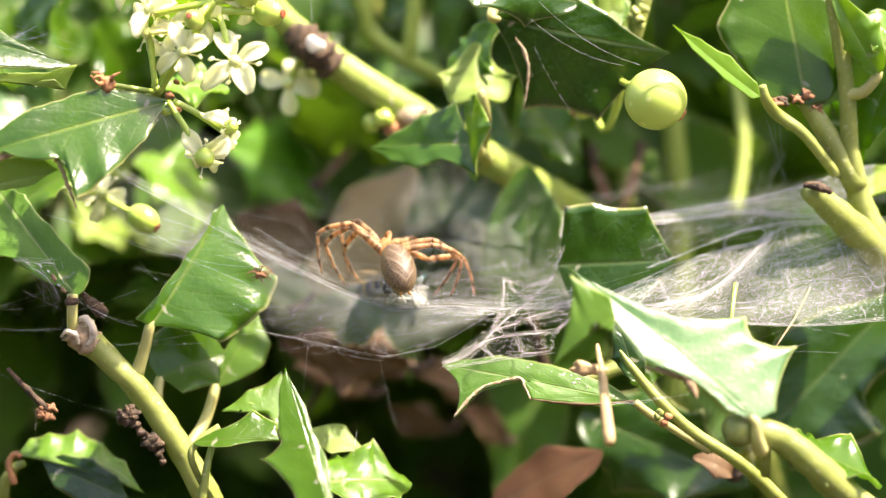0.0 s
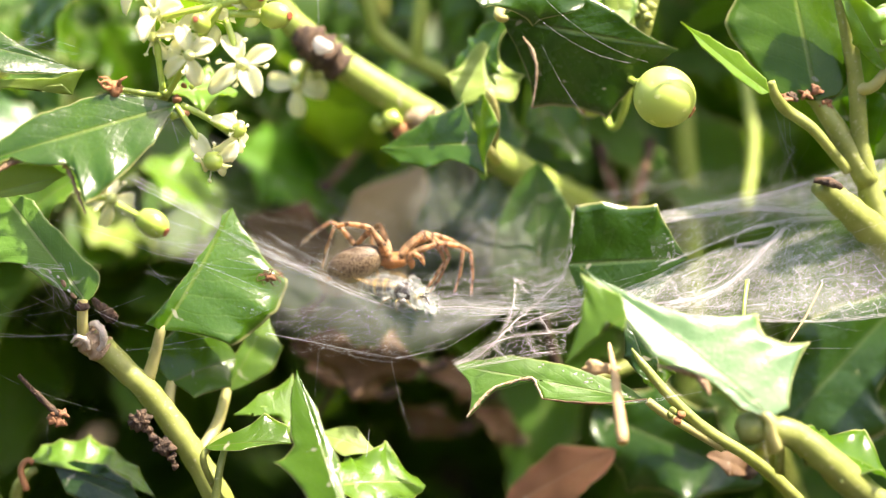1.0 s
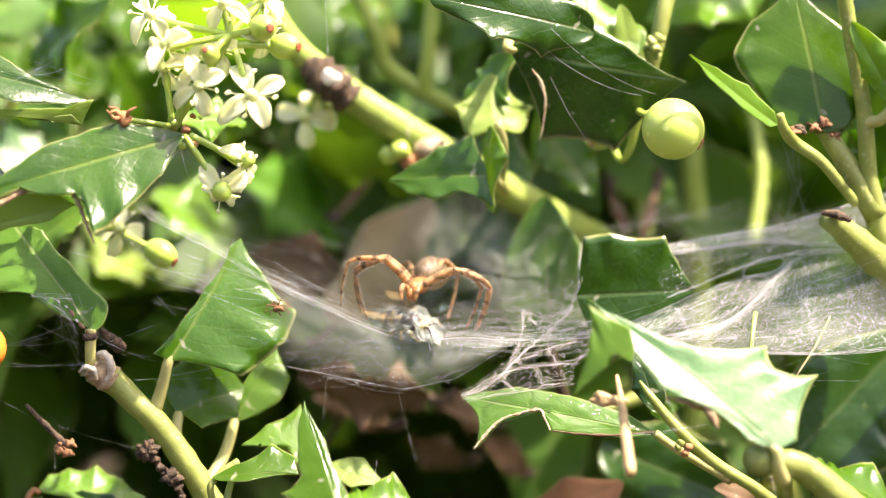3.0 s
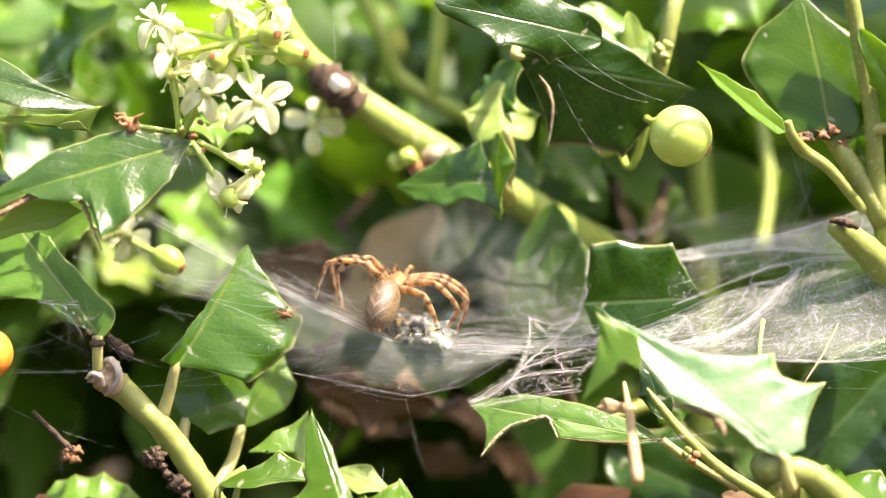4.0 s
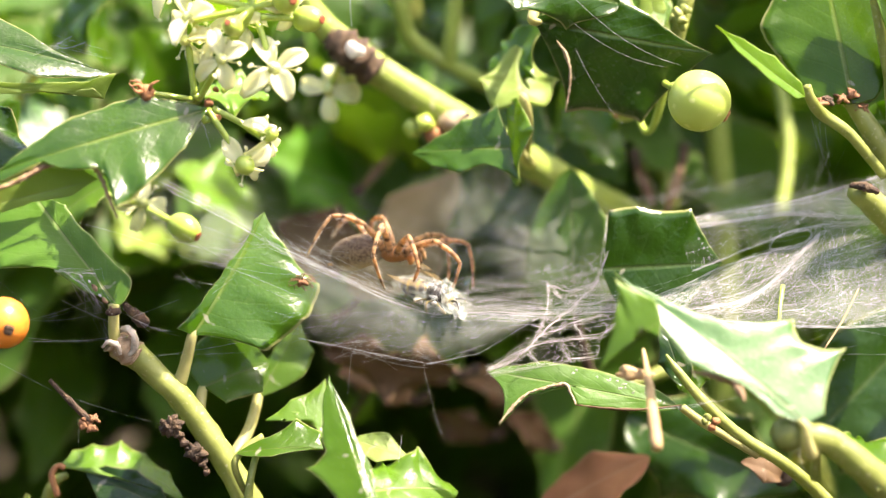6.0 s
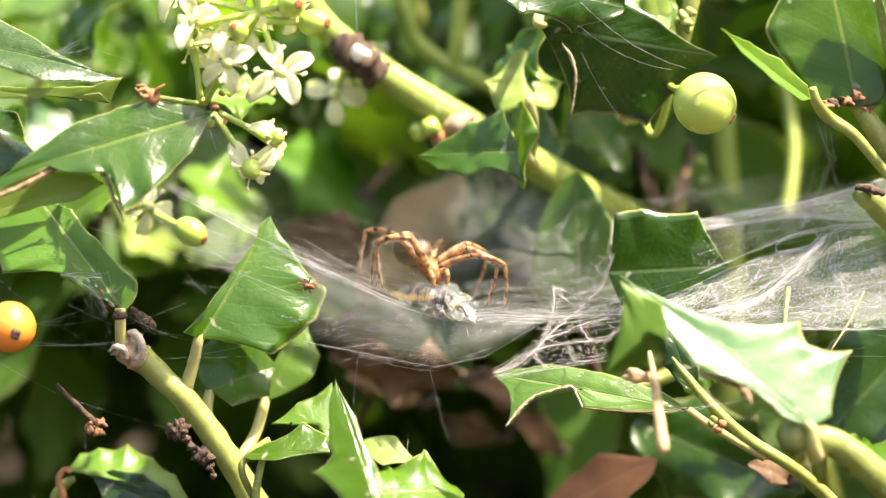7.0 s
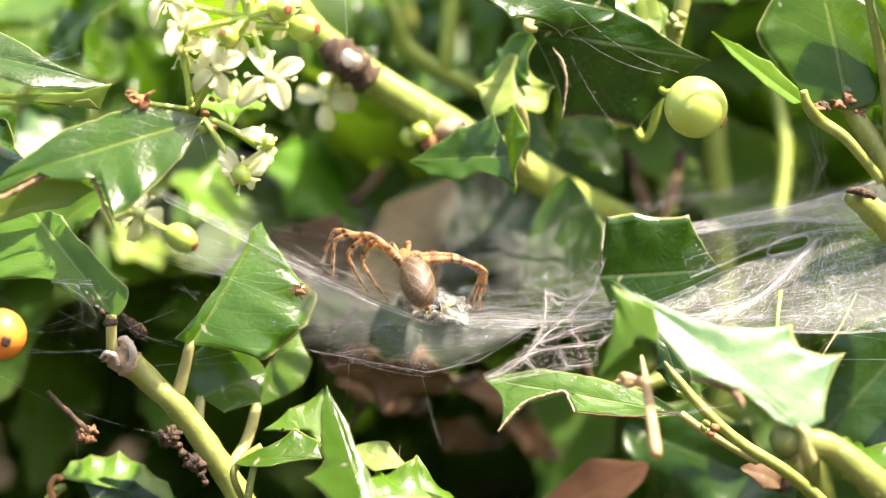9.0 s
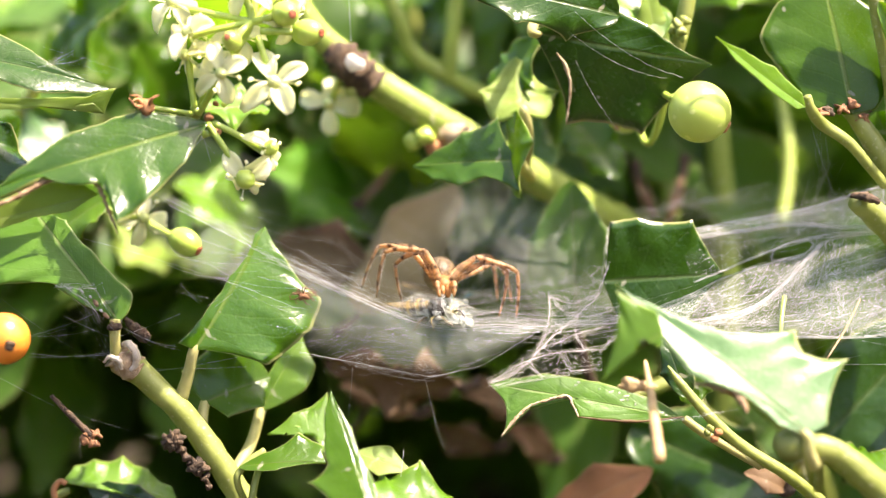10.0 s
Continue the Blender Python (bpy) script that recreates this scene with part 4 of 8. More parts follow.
    tube(bm, [(-0.0528, -0.0228, 0.8073), (-0.0545, -0.0206, 0.8110), (-0.0560, -0.0187, 0.8139), (-0.0578, -0.0180, 0.8154), (-0.0610, -0.0180, 0.8161), (-0.0649, -0.0194, 0.8150), (-0.0696, -0.0216, 0.8127), (-0.0748, -0.0233, 0.8113)], [0.00015, 0.0003, 0.0004, 0.0006, 0.0004, 0.0005, 0.0004, 0.0003], sides=9, rough=1.1, seed=7, steps=10)
    part("withered_margin", bm, TAN, g, "curled brown withered leaf margin")
    leaf(g, (-0.0814, -0.0181, 0.8067), (-0.0566, -0.0145, 0.8120), (0.1005, -0.9744, 0.2009), 0, 0, None, fold=4, bend=0.2, wave=0.02, mats=(UNDER, UNDER), name="curled_margin", label="yellow-green underside of the curled margin", left=[(0.27, 0.065, -0.02), (0.691, 0.153, -0.04), (0.914, 0.095, -0.03)], right=[(0.239, 0.059, -0.02), (0.57, 0.041, -0.02), (0.822, 0.056, -0.02)])
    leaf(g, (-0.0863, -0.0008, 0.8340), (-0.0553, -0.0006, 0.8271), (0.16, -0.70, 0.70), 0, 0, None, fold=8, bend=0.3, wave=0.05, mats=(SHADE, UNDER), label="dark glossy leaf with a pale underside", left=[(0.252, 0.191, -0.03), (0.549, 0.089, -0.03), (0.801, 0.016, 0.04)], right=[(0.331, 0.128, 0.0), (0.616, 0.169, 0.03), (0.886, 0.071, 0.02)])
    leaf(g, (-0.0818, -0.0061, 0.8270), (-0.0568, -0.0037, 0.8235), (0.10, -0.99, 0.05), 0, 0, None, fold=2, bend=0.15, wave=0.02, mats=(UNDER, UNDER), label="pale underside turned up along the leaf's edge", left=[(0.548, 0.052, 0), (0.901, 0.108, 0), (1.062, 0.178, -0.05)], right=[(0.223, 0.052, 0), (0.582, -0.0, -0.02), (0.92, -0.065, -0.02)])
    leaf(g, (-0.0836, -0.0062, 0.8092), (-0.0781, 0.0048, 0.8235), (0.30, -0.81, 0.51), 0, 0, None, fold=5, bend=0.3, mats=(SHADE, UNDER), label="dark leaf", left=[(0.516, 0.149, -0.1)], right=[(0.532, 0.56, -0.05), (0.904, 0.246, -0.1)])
    leaf(g, (-0.0418, 0.0127, 0.8213), (-0.0309, 0.0167, 0.8207), (0.00, -0.42, 0.91), 0.0051, 0.0062, None, spines=3, bend=0.4, mats=(YOUNG, UNDER))
    leaf(g, (-0.0909, 0.0230, 0.8024), (-0.0757, 0.0245, 0.8189), (0.30, -0.82, 0.48), 0.0067, 0.0073, None, spines=3, bend=0.4)
    leaf(g, (-0.0726, 0.0463, 0.8255), (-0.0567, 0.0392, 0.8399), (-0.41, -0.64, 0.65), 0.0070, 0.0079, [(-0.0822, 0.0642, 0.8132), (-0.0760, 0.0536, 0.8213)], spines=3, bend=0.4, label="green leaf")
    leaf(g, (-0.0718, 0.0157, 0.7968), (-0.0559, 0.0139, 0.8077), (0.11, -0.60, 0.79), 0.0062, 0.0062, None, spines=3, bend=0.4, mats=(YOUNG, UNDER))


def middle_branch():
    g = thing("holly_branch", (0.0345, 0.0592, 0.7898), "thick green holly branch with a cut joint behind the web", "branch", "holly branches")
    tube_part("stem", [(0.0783, 0.1322, 0.7486), (0.0374, 0.0687, 0.7866), (0.0206, 0.0431, 0.8006), (0.0016, 0.0336, 0.8136), (-0.0146, 0.0318, 0.8245), (-0.0240, 0.0297, 0.8339), (-0.0303, 0.0284, 0.8470)], [0.0036, 0.0034, 0.0032, 0.0031, 0.0029, 0.0022, 0.0017], BRANCH, g, sides=14, rough=0.1)
    bm = bmesh.new()
    tube(bm, [(-0.0131, 0.0304, 0.8228), (-0.0158, 0.0299, 0.8252), (-0.0185, 0.0294, 0.8276), (-0.0211, 0.0298, 0.8296)], [0.0030, 0.0033, 0.0029, 0.0020], sides=14, rough=0.5, seed=3)
    part("joint", bm, BARK, g, "brown scarred joint")
    # white blob stands in for a highlight on the joint
    bm = bmesh.new()
    blob(bm, (-0.0162, 0.0253, 0.8276), (0.0015, 0.0012, 0.0016), None, 8, 10, 0.6, 2)
    part("sap", bm, CLOT, g, "white highlight on the joint, as a pale blob")
    bm = bmesh.new()
    blob(bm, (0.0016, 0.0305, 0.8138), (0.0036, 0.0022, 0.0020), None, 8, 10, 0.3, 2)
    part("scar", bm, CORK, g, "pale cut scar")
    for k, c in enumerate(((-0.0063, 0.0313, 0.8124), (-0.0040, 0.0295, 0.8137), (-0.0024, 0.0301, 0.8116))):
        bm = bmesh.new()
        blob(bm, c, (0.0017, 0.0015, 0.0017), None, 8, 10, 0.4, k)
        part("bud", bm, ANTHER if k == 2 else OVARY, g, "small side bud")
    leaf(g, (0.0122, 0.0115, 0.8122), (-0.0065, 0.0151, 0.8108), (-0.20, -0.87, 0.45), 0, 0, [(0.0149, 0.0319, 0.8057), (0.0129, 0.0165, 0.8100)], fold=10, bend=0.3, wave=0.08, mats=(GLOSSY, UNDER), label="grey-green glossy leaf with a wavy edge", left=[(-0.049, 0.351, 0.08), (0.293, 0.156, 0.06), (0.526, 0.241, 0.05), (0.788, 0.149, 0.04)], right=[(0.179, 0.404, 0.08), (0.506, 0.271, 0.06), (0.766, 0.123, 0.05)])
    leaf(g, (0.0118, 0.0146, 0.8205), (0.0120, 0.0084, 0.8061), (-0.87, -0.48, 0.10), 0.0047, 0.0034, None, spines=2, fold=10, bend=0.3, mats=(YOUNG, UNDER))
    leaf(g, (0.0131, 0.0144, 0.8198), (0.0120, 0.0234, 0.8285), (-0.10, 0.92, 0.38), 0.0066, 0.0072, [(0.0135, 0.0245, 0.8093), (0.0140, 0.0166, 0.8157)], spines=2, fold=18, bend=0.7, wave=0.25, round_base=0.6, label="leaf showing its pale yellow-green underside")
    leaf(g, (0.0086, 0.0250, 0.8214), (0.0165, 0.0240, 0.8311), (-0.51, -0.47, 0.72), 0.0067, 0.0074, None, spines=2, bend=0.5)
    flower(g, (-0.0213, 0.0327, 0.8192), (-0.21, -0.97, -0.11), 0.0060, (-0.0187, 0.0320, 0.8255), 12, stamens=0)
    flower(g, (-0.0176, 0.0351, 0.8209), (0.42, -0.90, -0.13), 0.0050, (-0.0187, 0.0320, 0.8255), 13, stamens=0)
    h = thing("holly_branch", (0.0140, 0.1124, 0.7996), "slender pale green holly branch behind the leaves", "branch", "holly branches")
    tube_part("stem", [(0.0482, 0.1571, 0.7694), (0.0253, 0.0971, 0.7998), (0.0106, 0.0702, 0.8128), (0.0007, 0.0634, 0.8191), (-0.0067, 0.0615, 0.8246), (-0.0090, 0.0598, 0.8313), (-0.0143, 0.0600, 0.8420)], [0.0022, 0.0018, 0.0016, 0.0015, 0.0014, 0.0012], BRANCH, h)
    tube_part("side_stem", [(0.0001, 0.0634, 0.8193), (0.0009, 0.0617, 0.8256), (0.0023, 0.0620, 0.8418)], [0.0016, 0.0015, 0.0015], BRANCH, h)
    leaf(h, (-0.0071, 0.0740, 0.8117), (0.0063, 0.0804, 0.8175), (0.11, -0.60, 0.79), 0.0071, 0.0071, None, mats=(YOUNG, UNDER))


def top_twig():
    g = thing("holly_twig", (0.0416, 0.0329, 0.8586), "holly twig with a large dark spiny leaf and green berries", "twig", "holly twigs")
    tube_part("stem", [(0.0926, 0.1699, 0.8777), (0.0551, 0.0636, 0.8587), (0.0442, 0.0260, 0.8453), (0.0409, 0.0195, 0.8341), (0.0391, 0.0199, 0.8262)], [0.0026, 0.0020, 0.0015, 0.0014, 0.0012], STEM, g)
    for k, c in enumerate(((0.0394, 0.0136, 0.8354), (0.0401, 0.0134, 0.8341), (0.0409, 0.0147, 0.8357), (0.0391, 0.0154, 0.8341), (0.0404, 0.0141, 0.8329))):
        bm = bmesh.new()
        blob(bm, c, (0.0009, 0.0009, 0.0009), None, 8, 10, 0.7, k, 1100)
        part("bud", bm, STEM, g, "small axillary bud")
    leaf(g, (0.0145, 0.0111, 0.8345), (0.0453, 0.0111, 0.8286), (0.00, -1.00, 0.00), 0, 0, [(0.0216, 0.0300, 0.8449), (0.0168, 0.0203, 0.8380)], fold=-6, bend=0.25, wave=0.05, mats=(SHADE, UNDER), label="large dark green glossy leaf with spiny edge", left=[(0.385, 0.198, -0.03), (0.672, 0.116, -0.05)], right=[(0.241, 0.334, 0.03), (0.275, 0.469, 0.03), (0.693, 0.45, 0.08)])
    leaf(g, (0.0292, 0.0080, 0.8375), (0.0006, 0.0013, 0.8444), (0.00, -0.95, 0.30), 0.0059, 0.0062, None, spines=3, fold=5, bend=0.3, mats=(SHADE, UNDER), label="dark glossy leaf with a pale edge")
    leaf(g, (0.0373, 0.0171, 0.8325), (0.0261, 0.0212, 0.8418), (0.11, -0.48, 0.87), 0.0060, 0.0072, None, spines=2, fold=8, bend=0.3, mats=(YOUNG, UNDER))
    leaf(g, (0.0365, 0.0183, 0.8284), (0.0343, 0.0190, 0.8411), (0.40, -0.87, 0.29), 0.0040, 0.0035, None, spines=2, bend=0.4, mats=(UNDER, UNDER))
    tube_part("withered_crease", [(0.0186, 0.0105, 0.8310), (0.0201, 0.0105, 0.8287), (0.0210, 0.0105, 0.8257), (0.0208, 0.0105, 0.8223), (0.0202, 0.0105, 0.8186)], [0.0001, 0.00028, 0.00022, 0.00016, 0.00008], CORK, g, "tan eaten crease", sides=6, rough=1.2, seed=4)
    berry(g, (0.0417, -0.0034, 0.8227), 0.0051, GREENBERRY, [(0.0391, 0.0199, 0.8262), (0.0371, 0.0132, 0.8237), (0.0383, 0.0050, 0.8235)], (0.86, -0.20, -0.47), label="smooth pale green unripe berry")
    berry(g, (0.0317, 0.0282, 0.8170), 0.0030, GREENBERRY, [(0.0391, 0.0199, 0.8262), (0.0365, 0.0216, 0.8149), (0.0346, 0.0233, 0.8134)], (-0.57, -0.59, -0.57), label="small green unripe berry")
    leaf(g, (0.0650, 0.0540, 0.8425), (0.0414, 0.0483, 0.8348), (0.00, -0.86, 0.51), 0.0080, 0.0085, None, spines=3, bend=0.3, mats=(YOUNG, UNDER), label="bright green leaf lit through")


def right_twig():
    g = thing("holly_branch", (0.1054, 0.0528, 0.7599), "green holly branch with brown nodes and spiny leaves beside the web", "branch", "holly branches")
    tube_part("stem", [(0.1343, 0.0981, 0.7325), (0.0947, 0.0163, 0.7803), (0.0830, 0.0051, 0.7951), (0.0787, 0.0047, 0.8030), (0.0762, 0.0048, 0.8128), (0.0751, 0.0050, 0.8235), (0.0727, 0.0056, 0.8359), (0.0704, 0.0060, 0.8472)], [0.0038, 0.0032, 0.0028, 0.0022, 0.0016, 0.0014, 0.0014, 0.0013], STEM, g, sides=12, rough=0.14)
    tube_part("side_stem", [(0.0776, 0.0044, 0.8061), (0.0726, 0.0052, 0.8147), (0.0692, 0.0063, 0.8199), (0.0666, 0.0069, 0.8227)], [0.0020, 0.0019, 0.0016, 0.0012], STEM, g, rough=0.12)
    tube_part("spur", [(0.0740, 0.0039, 0.8086), (0.0713, 0.0025, 0.8118), (0.0672, 0.0015, 0.8165), (0.0627, 0.0011, 0.8197), (0.0603, -0.0023, 0.8227), (0.0595, -0.0028, 0.8251)], [0.0009, 0.0009, 0.0010, 0.0011, 0.0009, 0.0007], STEM, g)
    tube_part("stub", [(0.0839, 0.0047, 0.7932), (0.0774, 0.0019, 0.7992), (0.0714, -0.0010, 0.8047), (0.0678, -0.0025, 0.8074)], [0.0030, 0.0028, 0.0023, 0.0016], STEM, g, "broken stub with brown end", rough=0.2)
    for k, c in enumerate(((0.0641, 0.0026, 0.8217), (0.0664, 0.0036, 0.8219), (0.0684, 0.0048, 0.8225), (0.0707, 0.0066, 0.8215), (0.0623, 0.0015, 0.8216), (0.0700, 0.0053, 0.8200))):
        bm = bmesh.new()
        blob(bm, c, (0.0011, 0.0008, 0.0007), None, 12, 14, 1.4, k, 1500)
        part("node_scale", bm, HUSK if k % 3 else BARK, g, "crumbling brown node")
    bm = bmesh.new()
    tube(bm, [(0.0671, -0.0033, 0.8083), (0.0694, -0.0044, 0.8083), (0.0717, -0.0046, 0.8073)], [0.0004, 0.0009, 0.0004], sides=8, rough=0.7)
    part("broken_bark", bm, BARK, g, "brown broken bark")
    leaf(g, (0.0683, 0.0042, 0.8208), (0.0638, 0.0154, 0.8447), (0.05, -0.90, 0.43), 0, 0, None, fold=-6, bend=0.3, wave=0.03, mats=(LEAF, UNDER), label="dark leaf with sunlit patches", left=[(0.087, 0.235, -0.05), (0.377, 0.401, -0.05), (0.594, 0.482, -0.06), (0.802, 0.319, -0.03)], right=[(0.008, 0.15, 0), (0.287, 0.326, -0.06), (0.638, 0.292, -0.03)])
    leaf(g, (0.0591, -0.0040, 0.8234), (0.0436, -0.0091, 0.8360), (0.50, -0.82, 0.28), 0, 0, None, fold=20, bend=-0.2, wave=0.05, mats=(YOUNG, UNDER), label="narrow bright green leaf seen from its edge", left=[(0.062, 0.066, 0), (0.377, 0.088, 0), (0.742, 0.059, 0.03)], right=[(0.088, 0.073, 0), (0.417, 0.12, 0.0), (0.724, 0.067, 0.03)])
    leaf(g, (0.0796, 0.0015, 0.8264), (0.0721, 0.0044, 0.8398), (-0.50, -0.58, 0.64), 0.0026, 0.0043, [(0.0753, 0.0048, 0.8225), (0.0776, 0.0029, 0.8233)], spines=2, bend=0.3, mats=(YOUNG, UNDER), label="pale curled leaf")
    leaf(g, (0.0780, 0.0076, 0.8356), (0.0862, 0.0040, 0.8284), (0.33, -0.38, 0.87), 0.0059, 0.0063, None, spines=2, bend=0.3, mats=(YOUNG, UNDER))
    leaf(g, (0.0822, 0.0072, 0.8241), (0.0787, 0.0067, 0.8125), (-0.42, -0.76, 0.49), 0.0037, 0.0050, None, spines=2, bend=0.4)
    leaf(g, (0.0926, 0.0120, 0.8085), (0.0791, 0.0070, 0.8041), (0.00, -0.21, 0.98), 0.0065, 0.0078, None, spines=2, bend=0.4, mats=(UNDER, UNDER))
    leaf(g, (0.0743, 0.0164, 0.8192), (0.0796, 0.0160, 0.8078), (-0.30, -0.82, 0.48), 0.0050, 0.0050, None, spines=2, bend=0.4)


def front_twig():
    g = thing("holly_twig", (0.0834, -0.0311, 0.7499), "sunlit holly twig with one large spiny leaf before the web", "twig", "holly twigs")
    tube_part("stem", [(0.1613, 0.0929, 0.6601), (0.0960, -0.0178, 0.7402), (0.0696, -0.0340, 0.7651), (0.0611, -0.0354, 0.7728), (0.0565, -0.0361, 0.7745), (0.0538, -0.0360, 0.7748)], [0.0034, 0.0030, 0.0026, 0.0023, 0.0022, 0.0016], STEM, g, rough=0.2, seed=5)
    bm = bmesh.new()
    blob(bm, (0.0533, -0.0370, 0.7752), (0.0028, 0.0025, 0.0026), None, 12, 14, 0.25, 2, 400)
    part("bud", bm, STEM, g, "round pale green bud")
    leaf(g, (0.0555, -0.0397, 0.7776), (0.0262, -0.0279, 0.7993), (0.16, -0.76, 0.63), 0, 0, [(0.0567, -0.0377, 0.7719), (0.0556, -0.0392, 0.7749)], fold=5, bend=0.2, wave=0.02, mats=(WAXY, UNDER), label="large sunlit leaf with spiny wavy edge", left=[(0.123, 0.055, 0.02), (0.333, 0.065, 0.05), (0.528, 0.14, -0.02), (0.721, 0.077, 0.02)], right=[(-0.031, 0.089, 0.02), (0.071, 0.381, 0.07), (0.225, 0.268, 0.05), (0.313, 0.327, 0.03), (0.509, 0.122, 0.02), (0.801, 0.027, 0.03)])
    leaf(g, (0.0328, -0.0398, 0.7944), (0.0233, -0.0396, 0.7865), (-0.42, -0.76, 0.49), 0, 0, None, fold=8, bend=0.3, wave=0.05, mats=(YOUNG, UNDER), label="yellow-green underside of the turned-up leaf tip", left=[(0.152, 0.164, 0.02), (0.297, -0.129, 0.05)], right=[(-0.085, 0.27, 0), (0.162, 0.82, 0.02), (0.383, 0.463, 0.06)])
    leaf(g, (0.0619, -0.0306, 0.7714), (0.0780, -0.0283, 0.7633), (0.30, -0.22, 0.93), 0.0067, 0.0079, None, spines=3, bend=0.3)
    tube_part("withered_margin", [(0.0378, -0.0372, 0.7856), (0.0418, -0.0372, 0.7846), (0.0442, -0.0373, 0.7839), (0.0454, -0.0383, 0.7823), (0.0459, -0.0392, 0.7812)], [0.0002, 0.0005, 0.0007, 0.0005, 0.0002], TAN, g, "brown withered notch in the leaf margin", sides=8, rough=1.0, seed=9)
    tube_part("side_stem", [(0.0583, -0.0317, 0.7663), (0.0579, -0.0346, 0.7718), (0.0574, -0.0353, 0.7734)], [0.0008, 0.0008, 0.0009], STEM, g)


def low_right_twig():
    g = thing("holly_twig", (0.0692, -0.0074, 0.7414), "thin green holly twig with an eaten silk-covered leaf", "twig", "holly twigs")
    tube_part("stem", [(0.1200, 0.0755, 0.6742), (0.0727, 0.0022, 0.7431), (0.0583, -0.0124, 0.7609), (0.0484, -0.0149, 0.7683), (0.0422, -0.0147, 0.7741), (0.0380, -0.0136, 0.7791), (0.0360, -0.0121, 0.7816)], [0.0018, 0.0014, 0.0011, 0.0010, 0.0009, 0.0007, 0.0002], STEM, g, rough=0.1)
    tube_part("side_stem", [(0.0513, -0.0146, 0.7649), (0.0447, -0.0157, 0.7692), (0.0413, -0.0153, 0.7713), (0.0385, -0.0149, 0.7734)], [0.0007, 0.0007, 0.0008, 0.0007], PETIOLE, g)
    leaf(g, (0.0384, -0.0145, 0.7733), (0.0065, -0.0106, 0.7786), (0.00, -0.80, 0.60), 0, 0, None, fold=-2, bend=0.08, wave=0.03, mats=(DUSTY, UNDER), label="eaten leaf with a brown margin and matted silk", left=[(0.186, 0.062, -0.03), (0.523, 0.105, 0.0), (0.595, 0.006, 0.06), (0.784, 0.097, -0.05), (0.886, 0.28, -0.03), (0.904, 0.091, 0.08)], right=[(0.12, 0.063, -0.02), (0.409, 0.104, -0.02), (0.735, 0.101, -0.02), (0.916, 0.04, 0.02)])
    bm = bmesh.new()
    tube(bm, [(0.0083, -0.0172, 0.7714), (0.0104, -0.0156, 0.7735), (0.0127, -0.0142, 0.7754), (0.0160, -0.0135, 0.7764), (0.0192, -0.0131, 0.7769), (0.0202, -0.0141, 0.7756), (0.0210, -0.0153, 0.7740)], [0.00012, 0.0003, 0.00022, 0.0002, 0.0003, 0.0002, 0.00012], sides=7, rough=1.3, seed=6, steps=10)
    part("eaten_margin", bm, CORK, g, "dry tan eaten margin")
    bm = bmesh.new()
    tube(bm, [(0.0210, -0.0151, 0.7739), (0.0259, -0.0155, 0.7734), (0.0321, -0.0156, 0.7732), (0.0384, -0.0152, 0.7738)], [0.0001, 0.0002, 0.00025, 0.0001], sides=7, rough=0.8, seed=5, steps=10)
    part("eaten_margin", bm, DRY, g, "dry brown eaten margin")
    rng = random.Random(17)
    for k in range(16):
        u, v = rng.random(), rng.uniform(-0.3, 1.0)
        bm = bmesh.new()
        q = Vector((0.0199, -0.0194, 0.7807)).lerp(Vector((0.0359, -0.0176, 0.7749)), u) + Vector((0, -0.001, 0.0012 * v))
        blob(bm, q, (rng.uniform(0.0001, 0.0004), 0.0001, rng.uniform(0.00006, 0.00018)), None, 6, 8, 0.8, k, 1500)
        part("silk_flake", bm, CLOT, g, "white flake of silk")
    leaf(g, (0.0391, -0.0122, 0.7763), (0.0356, -0.0070, 0.7861), (-0.10, -0.86, 0.50), 0.0027, 0.0031, None, spines=2, fold=5, bend=0.4, mats=(SHADE, UNDER))
    leaf(g, (0.0391, -0.0076, 0.7740), (0.0428, -0.0042, 0.7805), (0.21, -0.84, 0.50), 0.0031, 0.0035, None, spines=2, bend=0.4)
    for k, c in enumerate(((0.0419, -0.0182, 0.7719), (0.0431, -0.0184, 0.7710), (0.0425, -0.0181, 0.7726), (0.0438, -0.0182, 0.7719))):
        bm = bmesh.new()
        blob(bm, c, (0.0006, 0.0006, 0.0007), None, 8, 10, 0.7, k, 1100)
        part("bud", bm, ANTHER if k % 2 else STEM, g, "small axillary bud")


